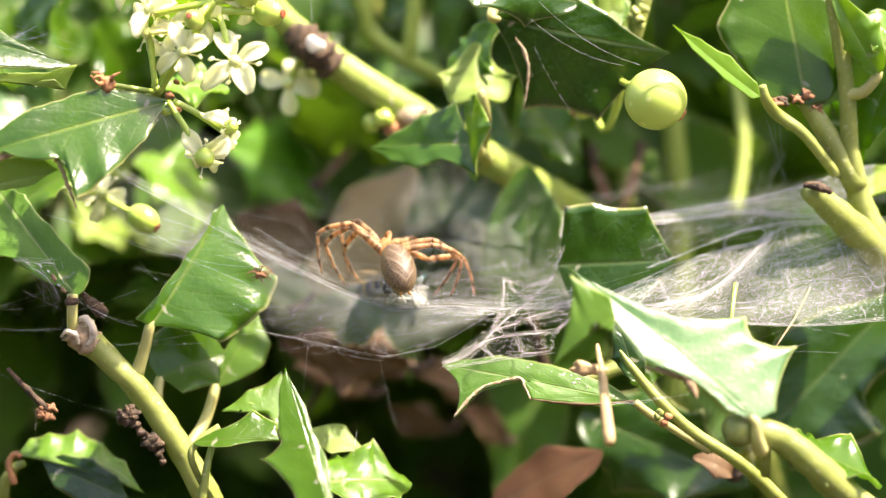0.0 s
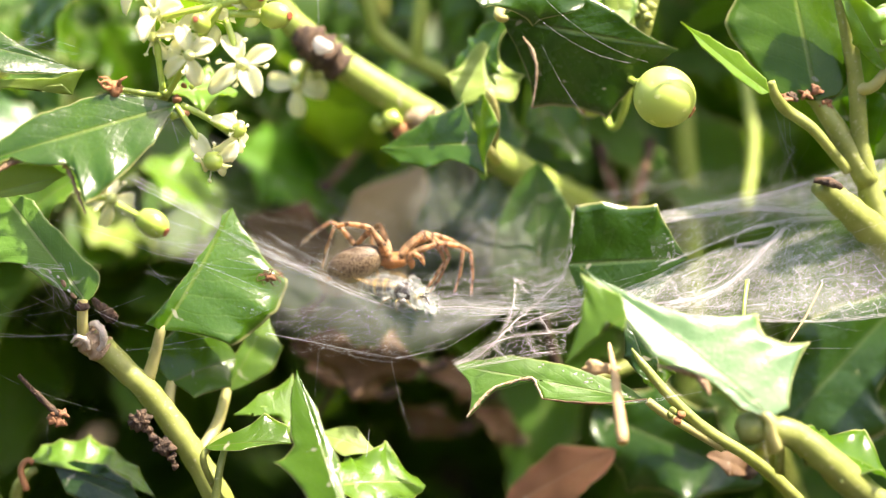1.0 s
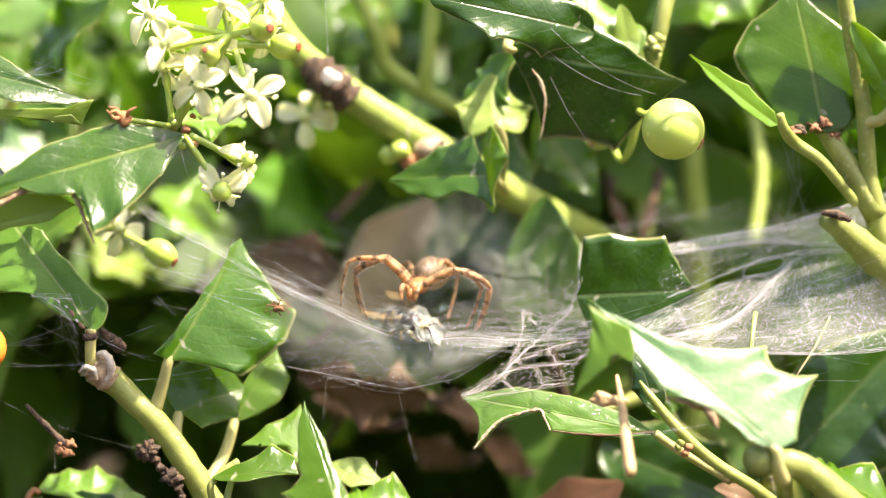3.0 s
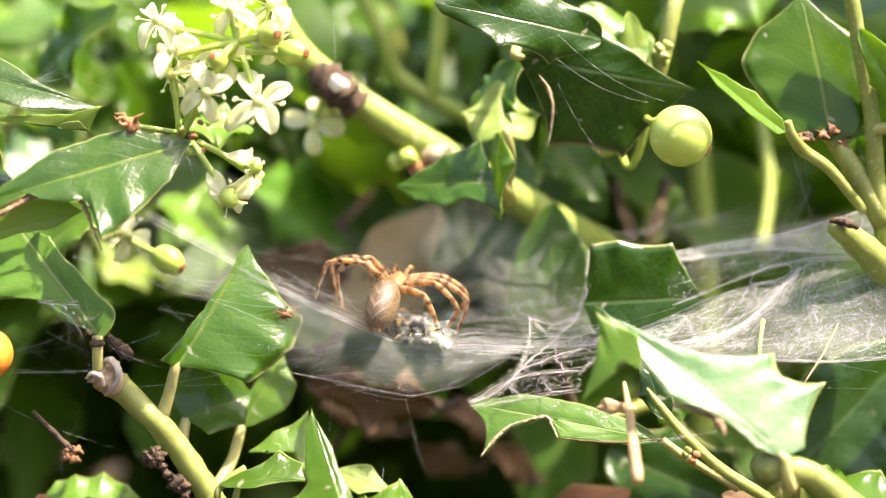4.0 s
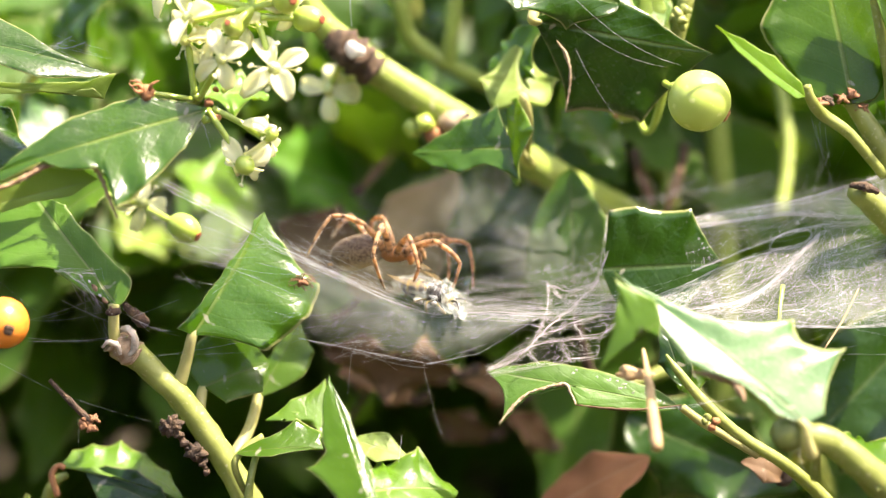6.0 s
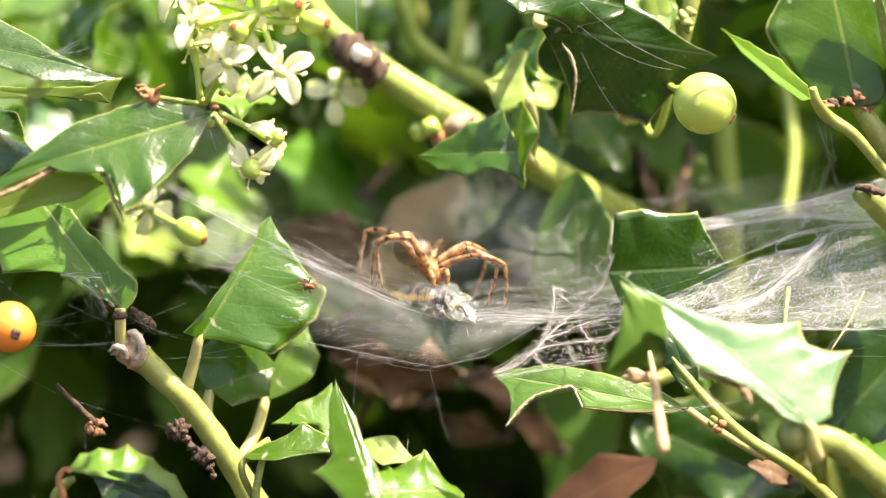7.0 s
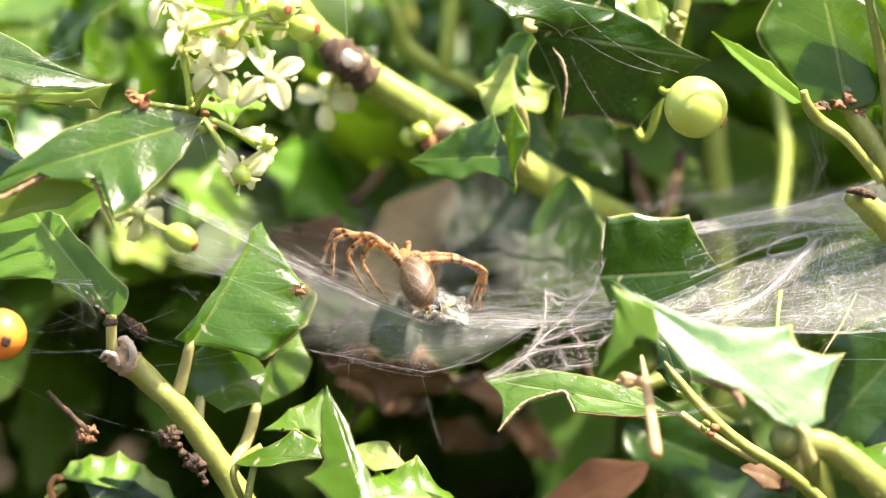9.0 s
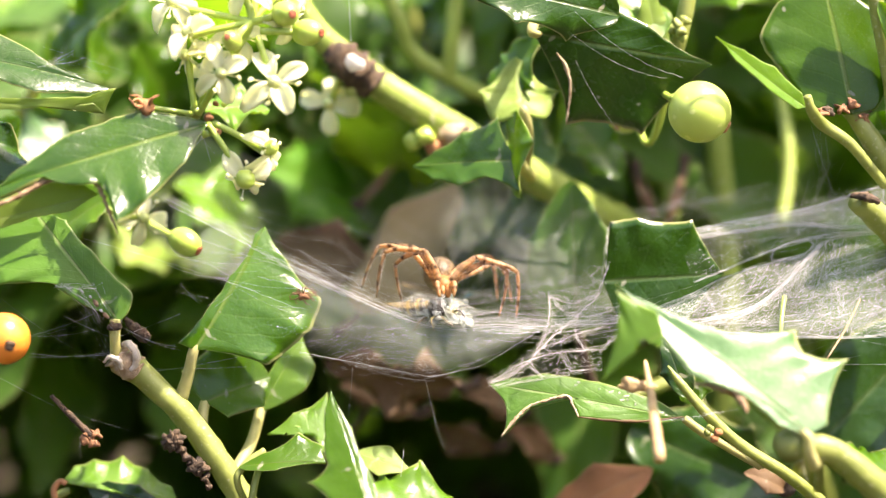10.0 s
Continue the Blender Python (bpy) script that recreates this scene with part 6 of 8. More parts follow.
def build_web():
    w = thing("spider_web", (0.01, 0.0, 0.787), "greyish white sheet web of dense silk spun between holly leaves", "spider web")
    rng = random.Random(21)
    # main sheet
    bm = bmesh.new()
    xs = np.linspace(-0.058, 0.037, 64)
    grid = []
    for x in xs:
        lo, hi = near_edge(x), far_edge(x) + 0.003 * math.sin(x * 90)
        row = []
        for j in range(29):
            y = lo + (hi - lo) * j / 28
            row.append(bm.verts.new((x, y, web_z(x, y))))
        grid.append(row)
    for i in range(63):
        for j in range(28):
            f = bm.faces.new((grid[i][j], grid[i + 1][j], grid[i + 1][j + 1], grid[i][j + 1]))
            f.material_index = 1 if xs[i] < 0.021 and j > 3 else 0
    part("sheet", bm, (SHEET, THIN), w, "sheet of grey-white silk")
    # beside the stems the silk rises in overlapping sheets, with an open slit between them
    t = Threads()
    dots = Threads()
    up = [(0.0395, 0.0074, 0.8001), (0.0503, 0.0088, 0.8018), (0.0602, 0.0103, 0.8031), (0.0680, 0.0107, 0.8052), (0.0814, 0.0099, 0.8093)]
    ridge = [(0.0394, 0.0065, 0.7989), (0.0502, 0.0074, 0.8003), (0.0599, 0.0081, 0.8012), (0.0677, 0.0075, 0.8007), (0.0808, 0.0053, 0.8009)]
    slit = [(0.0416, 0.0024, 0.7925), (0.0474, 0.0034, 0.7946), (0.0538, 0.0045, 0.7970), (0.0615, 0.0050, 0.7992), (0.0673, 0.0051, 0.8000), (0.0807, 0.0046, 0.8006)]
    lip = [(0.0300, -0.0051, 0.7878), (0.0398, -0.0014, 0.7906), (0.0469, 0.0009, 0.7934), (0.0545, 0.0024, 0.7956), (0.0606, 0.0033, 0.7966), (0.0632, 0.0042, 0.7986)]
    rope = [(0.0299, -0.0075, 0.7876), (0.0374, -0.0075, 0.7880), (0.0431, -0.0073, 0.7887), (0.0500, -0.0047, 0.7894), (0.0562, -0.0005, 0.7924), (0.0633, 0.0039, 0.7985)]
    foot = [(0.0372, -0.0101, 0.7873), (0.0428, -0.0109, 0.7871), (0.0503, -0.0110, 0.7865), (0.0596, -0.0112, 0.7860), (0.0692, -0.0104, 0.7858), (0.0806, -0.0094, 0.7867)]
    crown = [(0.0431, -0.0073, 0.7885), (0.0500, -0.0047, 0.7892), (0.0562, -0.0005, 0.7922), (0.0633, 0.0038, 0.7983), (0.0692, 0.0051, 0.7998), (0.0827, 0.0046, 0.8007)]
    for top, low, mat, n, label in ((up, ridge, DENSE, 160, "dense upper sheet of silk"), (ridge, slit, THIN, 80, "thin sheet with gaps"), (lip, rope, DENSE, 240, "grey-white netted sheet"), (crown, foot, SHEET, 360, "netted silk over the leaves")):
        a, b = flow([Vector(p) for p in top], 8), flow([Vector(p) for p in low], 8)
        m = min(len(a), len(b)) - 1

        def on(edge, u):
            q = u * (len(edge) - 1)
            k = min(int(q), len(edge) - 2)
            return edge[k].lerp(edge[k + 1], q - k)

        at = lambda u, v: on(a, u).lerp(on(b, u), v)
        bm = bmesh.new()
        rows = []
        for i in range(m + 1):
            u = i / m
            rows.append([bm.verts.new(at(u, v / 10) + Vector((0, -0.0008 * math.sin(math.pi * v / 10), 0.0005 * noise.noise(at(u, v / 10) * 260)))) for v in range(11)])
        for i in range(m):
            for v in range(10):
                bm.faces.new((rows[i][v], rows[i + 1][v], rows[i + 1][v + 1], rows[i][v + 1]))
        part("sheet", bm, mat, w, label)
        for k in range(n * 3):
            u, v = rng.random(), rng.random()
            u1 = min(1.0, max(0.0, u + rng.gauss(0, 0.16 if k % 5 == 0 else 0.04)))
            v1 = min(1.0, max(0.0, v + rng.gauss(0, 0.2)))
            p, q = at(u, v), at(u1, v1)
            c = at((u + u1) / 2, (v + v1) / 2) + Vector((0, -0.0005, rng.uniform(-0.0004, 0.0004)))
            t.line([p, p.lerp(c, 0.5) + (c - p.lerp(q, 0.5)) * 0.25, c, c.lerp(q, 0.5) + (c - p.lerp(q, 0.5)) * 0.25, q], rng.choice((0.000010, 0.000016, 0.000026) if k % 6 == 0 else (0.000005, 0.000007, 0.000010)))
        for k in range(n * 8):
            dots.dot(at(rng.random(), rng.random()) + Vector((0, -0.0009, 0)), 0.000014 + 0.00011 * rng.random() ** 4)
        for edge, thick in ((a, 5), (b, 4)):
            for k in range(thick):
                off = [Vector((rng.gauss(0, 1), rng.gauss(0, 1), rng.gauss(0, 1))) * 0.0003 for _ in range(2)]
                e = [p + off[0].lerp(off[1], i / len(edge)) + Vector((rng.gauss(0, 1), 0, rng.gauss(0, 1))) * 0.00005 for i, p in enumerate(edge)]
                t.line(e, rng.uniform(0.000016, 0.000038))
    rim = flow([Vector(p) for p in ((0.0552, 0.0062, 0.7958), (0.0561, 0.0066, 0.7973), (0.0589, 0.0068, 0.7984), (0.0615, 0.0066, 0.7987), (0.0623, 0.0060, 0.7980), (0.0609, 0.0056, 0.7966), (0.0578, 0.0056, 0.7957), (0.0557, 0.0060, 0.7953), (0.0552, 0.0062, 0.7958))], 5)
    for k in range(7):
        t.line([p + Vector((rng.gauss(0, 1), rng.gauss(0, 1), rng.gauss(0, 1))) * 0.00012 for p in rim], rng.uniform(0.00001, 0.00004))
    for k in range(9):
        off = Vector((rng.gauss(0, 1), rng.gauss(0, 1), rng.gauss(0, 1))) * 0.0005
        t.line([p + off + Vector((rng.gauss(0, 1), 0, rng.gauss(0, 1))) * 0.00008 for p in flow([Vector(p) for p in ((0.0629, 0.0042, 0.7998), (0.0629, 0.0037, 0.7981), (0.0602, 0.0016, 0.7949), (0.0561, -0.0006, 0.7922), (0.0521, -0.0031, 0.7900), (0.0479, -0.0064, 0.7893), (0.0430, -0.0085, 0.7888))], 6)], rng.uniform(0.000015, 0.00004))
    part("sheet_threads", t.mesh("sheet_threads"), THREAD, w, "fine silk threads")["kind"] = "stuff"
    part("specks", dots.mesh("specks"), CLOT, w, "bits of debris in the silk")["kind"] = "stuff"
    bm = bmesh.new()
    layer = bm.loops.layers.uv.verify()
    grid = []
    for i in range(49):
        u = i / 48
        fall = 0.7777 + 0.0046 * abs(u - 0.54) / 0.54 + (0.004 * max(0.0, (u - 0.75) / 0.25))
        x = -0.0270 + 0.0460 * u
        top = Vector((x, near_edge(x), web_z(x, near_edge(x))))
        low = Vector((-0.0250 + 0.0400 * u, -0.0100, fall + 0.0019))
        grid.append([bm.verts.new(top.lerp(low, v / 14) + Vector((0, 0.0010 * math.sin(math.pi * v / 14) + 0.0005 * noise.noise(Vector((u * 9, v * 0.4, 3))), 0))) for v in range(15)])
    for i in range(48):
        for j in range(14):
            f = bm.faces.new((grid[i][j], grid[i + 1][j], grid[i + 1][j + 1], grid[i][j + 1]))
            for loop, (p, q) in zip(f.loops, ((i, j), (i + 1, j), (i + 1, j + 1), (i, j + 1))):
                loop[layer].uv = (p / 48, q / 14)
    hem = [row[-1].co.copy() for row in grid]
    part("lower_veil", bm, LOW_VEIL, w, "thin milky veil hanging under the sheet")
    part("back_veil", patch(((0.0066, 0.0232, 0.8034), (0.0280, 0.0215, 0.8048), (0.0272, 0.0015, 0.7879), (0.0093, 0.0035, 0.7875)), 30, 14, 0.002, 3), GAUZE, w, "thin hanging veil at the back")
    part("back_veil", patch(((-0.0022, 0.0340, 0.8058), (0.0157, 0.0320, 0.8067), (0.0141, 0.0160, 0.7874), (-0.0033, 0.0180, 0.7865)), 24, 14, 0.002, 8), GAUZE, w, "smoky veil hanging at the back")
    part("side_veil", patch(((-0.0589, 0.0181, 0.8082), (-0.0323, 0.0184, 0.7998), (-0.0255, 0.0018, 0.7894), (-0.0474, 0.0014, 0.7969)), 24, 12, 0.001, 4, 0.0006), VEIL, w, "thin veil beside the leaves")
    part("side_veil", patch(((0.0403, 0.0039, 0.7894), (0.0841, 0.0122, 0.7995), (0.0807, -0.0090, 0.7866), (0.0477, -0.0092, 0.7857)), 24, 12, 0.001, 6), VEIL, w, "thin veil beside the leaves")
    # fine threads in the sheet
    t = Threads()
    a, b, c, d = (Vector(p) for p in ((-0.0299, -0.0041, 0.7874), (0.0186, -0.0061, 0.7875), (-0.0036, -0.0041, 0.7779), (-0.0180, -0.0030, 0.7800)))
    for k in range(3):
        t.line([p + Vector((rng.gauss(0, 1), rng.gauss(0, 1), rng.gauss(0, 1))) * 0.00004 for p in hem], rng.uniform(0.000004, 0.000010))
    for k in range(420):
        u, v = rng.random(), rng.random() ** 1.6
        p = a.lerp(b, u).lerp(d.lerp(c, u), v)
        q = p + Vector((rng.gauss(0, 0.0030), rng.gauss(0, 0.0004), rng.gauss(-0.0006, 0.0010)))
        if q.z < 0.7876:
            t.strand(p, q, rng.choice((0.000003, 0.000004, 0.000006)), rng.uniform(-0.1, 0.15), 4)
        if k % 3 == 0:
            t.dot(p + Vector((0, -0.0004, 0)), 0.000015 + 0.00009 * rng.random() ** 4)
    for k in range(760):
        x0 = rng.uniform(-0.056, 0.036)
        y0 = near_edge(x0) + (far_edge(x0) - near_edge(x0)) * rng.random() ** 1.9
        if x0 < 0.0 and y0 > 0.016 or x0 < -0.012 and k % 5 or 0.004 < x0 < 0.028 and k % 2:
            continue
        a = rng.gauss(0.25, 0.5) if k % 3 else rng.uniform(0, 6.28)
        s = rng.uniform(0.008, 0.05)
        x1 = min(max(x0 + s * math.cos(a), -0.057), 0.037)
        y1 = min(max(y0 + s * math.sin(a), near_edge(x1)), far_edge(x1))
        up = rng.uniform(0.0, 0.0012)
        pts = []
        for q in range(7):
            x, y = x0 + (x1 - x0) * q / 6, y0 + (y1 - y0) * q / 6
            pts.append((x, y, web_z(x, y) + up * q * (6 - q) / 9))
        t.line(pts, rng.choice((0.000005, 0.000006, 0.000007, 0.00001)))
    edge = [(x, near_edge(x), web_z(x, near_edge(x)) + 0.0002) for x in np.linspace(-0.018, 0.028, 24)]
    t.line(edge, 0.00003)
    for k in range(7):
        y = rng.uniform(-0.0015, 0.004)
        pts = [(x, near_edge(x) + y, web_z(x, near_edge(x)) + 0.0002 * rng.uniform(-1, 1)) for x in np.linspace(-0.05 + rng.uniform(0, 0.03), 0.02 + rng.uniform(0, 0.03), 14)]
        t.line(pts, rng.uniform(0.000007, 0.000016))
    part("sheet_threads", t.mesh("sheet_threads"), THREAD, w, "fine silk threads")["kind"] = "stuff"
    # guy lines and bundles between sheet and leaves
    t = Threads()
    def bundle(a, b, n, spread):
        """n loose threads from about a to about b."""
        for k in range(n):
            da = Vector((rng.gauss(0, 1), rng.gauss(0, 1), rng.gauss(0, 1))) * spread * 0.5
            db = Vector((rng.gauss(0, 1), rng.gauss(0, 1), rng.gauss(0, 1))) * spread * 0.5
            a1, b1 = Vector(a) + da, Vector(b) + db
            if n > 2:
                a1, b1 = a1.lerp(b1, rng.uniform(-0.1, 0.45)), a1.lerp(b1, rng.uniform(0.55, 1.1))
            t.strand(a1, b1, rng.choice((0.000005, 0.000007, 0.000010, 0.000014)), rng.uniform(-0.02, 0.08))

    bundle((0.0462, 0.0299, 0.7964), (0.0785, 0.0216, 0.8052), 26, 0.0022)
    bundle((0.0457, 0.0258, 0.7962), (0.0909, 0.0173, 0.8045), 22, 0.0028)
    bundle((0.0322, 0.0285, 0.7993), (0.0665, 0.0413, 0.8020), 10, 0.003)
    bundle((0.0221, 0.0315, 0.8039), (0.0287, 0.0145, 0.8009), 3, 0.0006)
    bundle((0.0297, 0.0145, 0.8010), (0.0509, 0.0514, 0.8012), 6, 0.002)
    bundle((0.0615, 0.0016, 0.8173), (0.0671, 0.0116, 0.8066), 12, 0.0035)
    bundle((0.0656, 0.0034, 0.8160), (0.0617, 0.0200, 0.7979), 10, 0.004)
    bundle((-0.0520, -0.0002, 0.7992), (-0.0212, -0.0055, 0.7935), 7, 0.00675)
    bundle((-0.0479, -0.0027, 0.7968), (-0.0212, -0.0070, 0.7912), 5, 0.006)
    bundle((-0.0459, -0.0041, 0.7951), (-0.0413, -0.0061, 0.7907), 3, 0.0015)
    bundle((-0.0413, -0.0061, 0.7907), (-0.0345, -0.0051, 0.7954), 3, 0.0012)
    bundle((-0.0467, 0.0039, 0.7993), (-0.0303, 0.0027, 0.7936), 6, 0.006)
    bundle((-0.0307, 0.0100, 0.7990), (-0.0137, -0.0043, 0.7893), 4, 0.006)
    bundle((-0.0552, -0.0068, 0.7919), (-0.0458, -0.0070, 0.7861), 2, 0.0045)
    bundle((-0.0621, -0.0102, 0.7951), (-0.0561, -0.0082, 0.7854), 7, 0.0045)
    bundle((-0.0603, -0.0103, 0.7946), (-0.0596, -0.0094, 0.7896), 2, 0.0015)
    bundle((-0.0596, -0.0092, 0.7905), (-0.0566, -0.0086, 0.7836), 2, 0.0015)
    bundle((-0.0701, -0.0088, 0.7875), (-0.0596, -0.0094, 0.7896), 2, 0.003)
    bundle((-0.0593, -0.0104, 0.7942), (-0.0537, -0.0092, 0.7808), 2, 0.003)
    bundle((-0.0758, -0.0074, 0.7940), (-0.0572, -0.0078, 0.7824), 1, 0.0009)
    bundle((-0.0758, -0.0102, 0.7811), (-0.0654, -0.0113, 0.7755), 1, 0.0009)
    bundle((-0.0654, -0.0113, 0.7755), (-0.0469, -0.0096, 0.7692), 1, 0.00075)
    bundle((-0.0763, -0.0061, 0.7859), (-0.0599, -0.0072, 0.7900), 1, 0.0015)
    bundle((-0.0539, -0.0063, 0.7898), (-0.0459, -0.0067, 0.7831), 2, 0.003)
    bundle((-0.0516, -0.0071, 0.7812), (-0.0345, -0.0069, 0.7821), 2, 0.003)
    bundle((-0.0621, -0.0103, 0.7708), (-0.0619, -0.0118, 0.7639), 1, 0)
    bundle((-0.0553, -0.0078, 0.7824), (-0.0686, -0.0074, 0.7843), 2, 0.003)
    bundle((-0.0165, -0.0023, 0.7795), (-0.0173, -0.0040, 0.7715), 1, 0.0)
    bundle((-0.0042, -0.0047, 0.7780), (-0.0012, -0.0033, 0.7653), 2, 0.0002)
    bundle((-0.0081, -0.0148, 0.7687), (-0.0084, -0.0158, 0.7641), 2, 0.0003)
    bundle((-0.0216, -0.0001, 0.7804), (-0.0042, -0.0047, 0.7780), 3, 0.0003)
    bundle((-0.0042, -0.0047, 0.7780), (0.0102, -0.0007, 0.7821), 3, 0.0003)
    bundle((0.0349, -0.0178, 0.7740), (0.0500, -0.0193, 0.7766), 6, 0.0003)
    bundle((0.0550, -0.0312, 0.7736), (0.0572, -0.0330, 0.7648), 2, 0.0004)
    bundle((0.0315, 0.0168, 0.7925), (0.0387, 0.0074, 0.7865), 6, 0.002)
    bundle((0.0470, 0.0125, 0.7914), (0.0384, 0.0035, 0.7875), 8, 0.003)
    bundle((-0.0383, 0.0005, 0.8218), (-0.0428, -0.0025, 0.8170), 3, 0.001)
    bundle((-0.0289, 0.0062, 0.8434), (-0.0240, 0.0026, 0.8362), 3, 0.002)
    bundle((-0.0167, 0.0112, 0.8429), (-0.0162, 0.0092, 0.8335), 2, 0.0003)
    bundle((-0.0393, 0.0000, 0.8146), (-0.0412, 0.0010, 0.8193), 2, 0.001)
    bundle((-0.0735, -0.0008, 0.8348), (-0.0548, -0.0022, 0.8284), 5, 0.003)
    bundle((-0.0717, -0.0018, 0.8302), (-0.0621, -0.0022, 0.8331), 5, 0.003)
    bundle((0.0212, -0.0004, 0.8319), (0.0296, -0.0037, 0.8210), 1, 0.004)
    bundle((0.0241, 0.0006, 0.8365), (0.0371, -0.0023, 0.8274), 2, 0.004)
    bundle((0.0477, -0.0094, 0.7847), (0.0739, -0.0098, 0.7829), 4, 0.006)
    bundle((0.0489, -0.0059, 0.7917), (0.0803, 0.0020, 0.7997), 16, 0.007)
    bundle((0.0500, 0.0059, 0.7988), (0.0826, 0.0051, 0.8049), 12, 0.004)
    bundle((0.0484, -0.0109, 0.7871), (0.0788, -0.0082, 0.7903), 9, 0.006)
    bundle((0.0072, -0.0086, 0.7884), (0.0371, -0.0101, 0.7907), 26, 0.004)
    bundle((0.0379, -0.0032, 0.7851), (0.0756, 0.0015, 0.7879), 14, 0.005)
    bundle((0.0450, 0.0015, 0.7879), (0.0798, 0.0092, 0.7951), 20, 0.005)
    bundle((0.0727, -0.0009, 0.8100), (0.0733, -0.0025, 0.8026), 1, 0.0)
    part("guy_threads", t.mesh("guy_threads"), THREAD, w, "loose silk threads")["kind"] = "stuff"
    # matted ropes of old silk
    t = Threads()
    knots = []
    cores = bmesh.new()

    def rope(*p, wide=1.0):
        """A matted rope of old silk, thick at its knots."""
        for k in range(9):
            off = Vector((rng.gauss(0, 1), rng.gauss(0, 1), rng.gauss(0, 1))) * 0.0002
            q = flow([Vector(c) + off + Vector((rng.gauss(0, 1), rng.gauss(0, 1), rng.gauss(0, 1))) * 0.0003 for c in p], 6)
            t.line(q, rng.choice((0.000005, 0.000007, 0.000010, 0.000016)))
            knots.extend(q)
        core = flow([Vector(c) for c in p], 6)
        core = [c + Vector((rng.gauss(0, 1), rng.gauss(0, 1), rng.gauss(0, 1))) * 0.0001 for c in core]
        tube(cores, core, [wide * (0.00001 + 0.00009 * rng.random() ** 3) for _ in range(12)], sides=6, steps=2, rough=1.2, seed=len(knots))

    def lace(at, n, r, close=5):
        """A torn net: knots strewn over at(u, v), each tied to its nearest ones by strands that thin out midway."""
        spots = [at(rng.random(), rng.random()) + Vector((rng.gauss(0, 1), rng.gauss(0, 1), rng.gauss(0, 1))) * 0.00015 for _ in range(n)]
        for k, a in enumerate(spots):
            for b in sorted(spots, key=lambda q: (q - a).length_squared)[1:close - (k % 3)]:
                c = a.lerp(b, 0.5) + Vector((rng.gauss(0, 1), 0, rng.gauss(0, 1))) * (a - b).length * 0.06
                w = r * rng.choice((0.4, 0.6, 0.8, 1.0, 1.8))
                t.line([a, a.lerp(c, 0.5), c], w)
                t.line([c, c.lerp(b, 0.5), b], w)
            if k % 4 == 0:
                t.dot(a, r * rng.uniform(2.0, 5.5))

    def quad(a, b, c, d):
        part("sheet", patch((a, b, c, d), 14, 8, 0.0004, len(knots), 0.0006), THIN, w, "torn rag of grey-white silk")
        a, b, c, d = (Vector(p) for p in (a, b, c, d))
        return lambda u, v: a.lerp(b, u).lerp(d.lerp(c, u), v)

    rope((0.0275, 0.0120, 0.8003), (0.0269, 0.0060, 0.7961), (0.0254, 0.0000, 0.7915), (0.0215, -0.0040, 0.7886), (0.0176, -0.0080, 0.7862), (0.0151, -0.0120, 0.7848), (0.0108, -0.0150, 0.7818), (0.0064, -0.0165, 0.7803))
    rope((0.0169, 0.0000, 0.7908), (0.0166, -0.0050, 0.7879), (0.0155, -0.0090, 0.7860), (0.0132, -0.0130, 0.7831), (0.0094, -0.0155, 0.7810), (0.0064, -0.0165, 0.7803))
    rope((0.0253, -0.0010, 0.7913), (0.0207, -0.0020, 0.7901), (0.0169, 0.0000, 0.7908), wide=0.6)
    rope((0.0169, 0.0000, 0.7908), (0.0192, -0.0030, 0.7889), (0.0215, -0.0040, 0.7886))
    rope((0.0064, -0.0165, 0.7803), (0.0126, -0.0150, 0.7835), (0.0182, -0.0140, 0.7846), (0.0253, -0.0125, 0.7849))
    rope((0.0070, -0.0170, 0.7798), (0.0125, -0.0176, 0.7810), (0.0181, -0.0176, 0.7821), (0.0246, -0.0170, 0.7828))
    rope((0.0215, -0.0050, 0.7886), (0.0208, -0.0090, 0.7864), (0.0222, -0.0135, 0.7849))
    rope((0.0151, -0.0120, 0.7848), (0.0188, -0.0110, 0.7860), (0.0255, -0.0090, 0.7878))
    rope((0.0126, -0.0150, 0.7835), (0.0149, -0.0172, 0.7814), wide=0.6)
    rope((0.0182, -0.0140, 0.7846), (0.0200, -0.0170, 0.7822), wide=0.6)
    rope((0.0429, 0.0090, 0.7915), (0.0447, 0.0040, 0.7885), (0.0457, 0.0000, 0.7859), wide=0.6)
    rope((0.0253, -0.0125, 0.7849), (0.0279, -0.0080, 0.7861), (0.0302, -0.0030, 0.7875), wide=0.6)
    lace(quad((0.0166, -0.0050, 0.7879), (0.0215, -0.0050, 0.7886), (0.0182, -0.0140, 0.7846), (0.0126, -0.0145, 0.7834)), 110, 0.000007)
    lace(quad((0.0126, -0.0150, 0.7835), (0.0253, -0.0125, 0.7849), (0.0246, -0.0170, 0.7828), (0.0070, -0.0168, 0.7800)), 210, 0.000007)
    lace(quad((0.0151, -0.0100, 0.7857), (0.0164, -0.0125, 0.7849), (0.0094, -0.0158, 0.7808), (0.0064, -0.0165, 0.7803)), 70, 0.000007)
    lace(quad((0.0215, -0.0050, 0.7886), (0.0291, -0.0040, 0.7895), (0.0268, -0.0110, 0.7854), (0.0207, -0.0110, 0.7855)), 70, 0.000007)
    lace(quad((0.0132, 0.0030, 0.7929), (0.0263, 0.0050, 0.7953), (0.0246, -0.0010, 0.7898), (0.0169, -0.0010, 0.7904)), 60, 0.000007)
    rope((-0.0585, -0.0092, 0.7953), (-0.0621, -0.0102, 0.7954), (-0.0649, -0.0100, 0.7960))
    rope((-0.0632, -0.0092, 0.7953), (-0.0595, -0.0098, 0.7926), (-0.0580, -0.0075, 0.7887))
    # short cross threads tie the ropes into a net
    done = 0
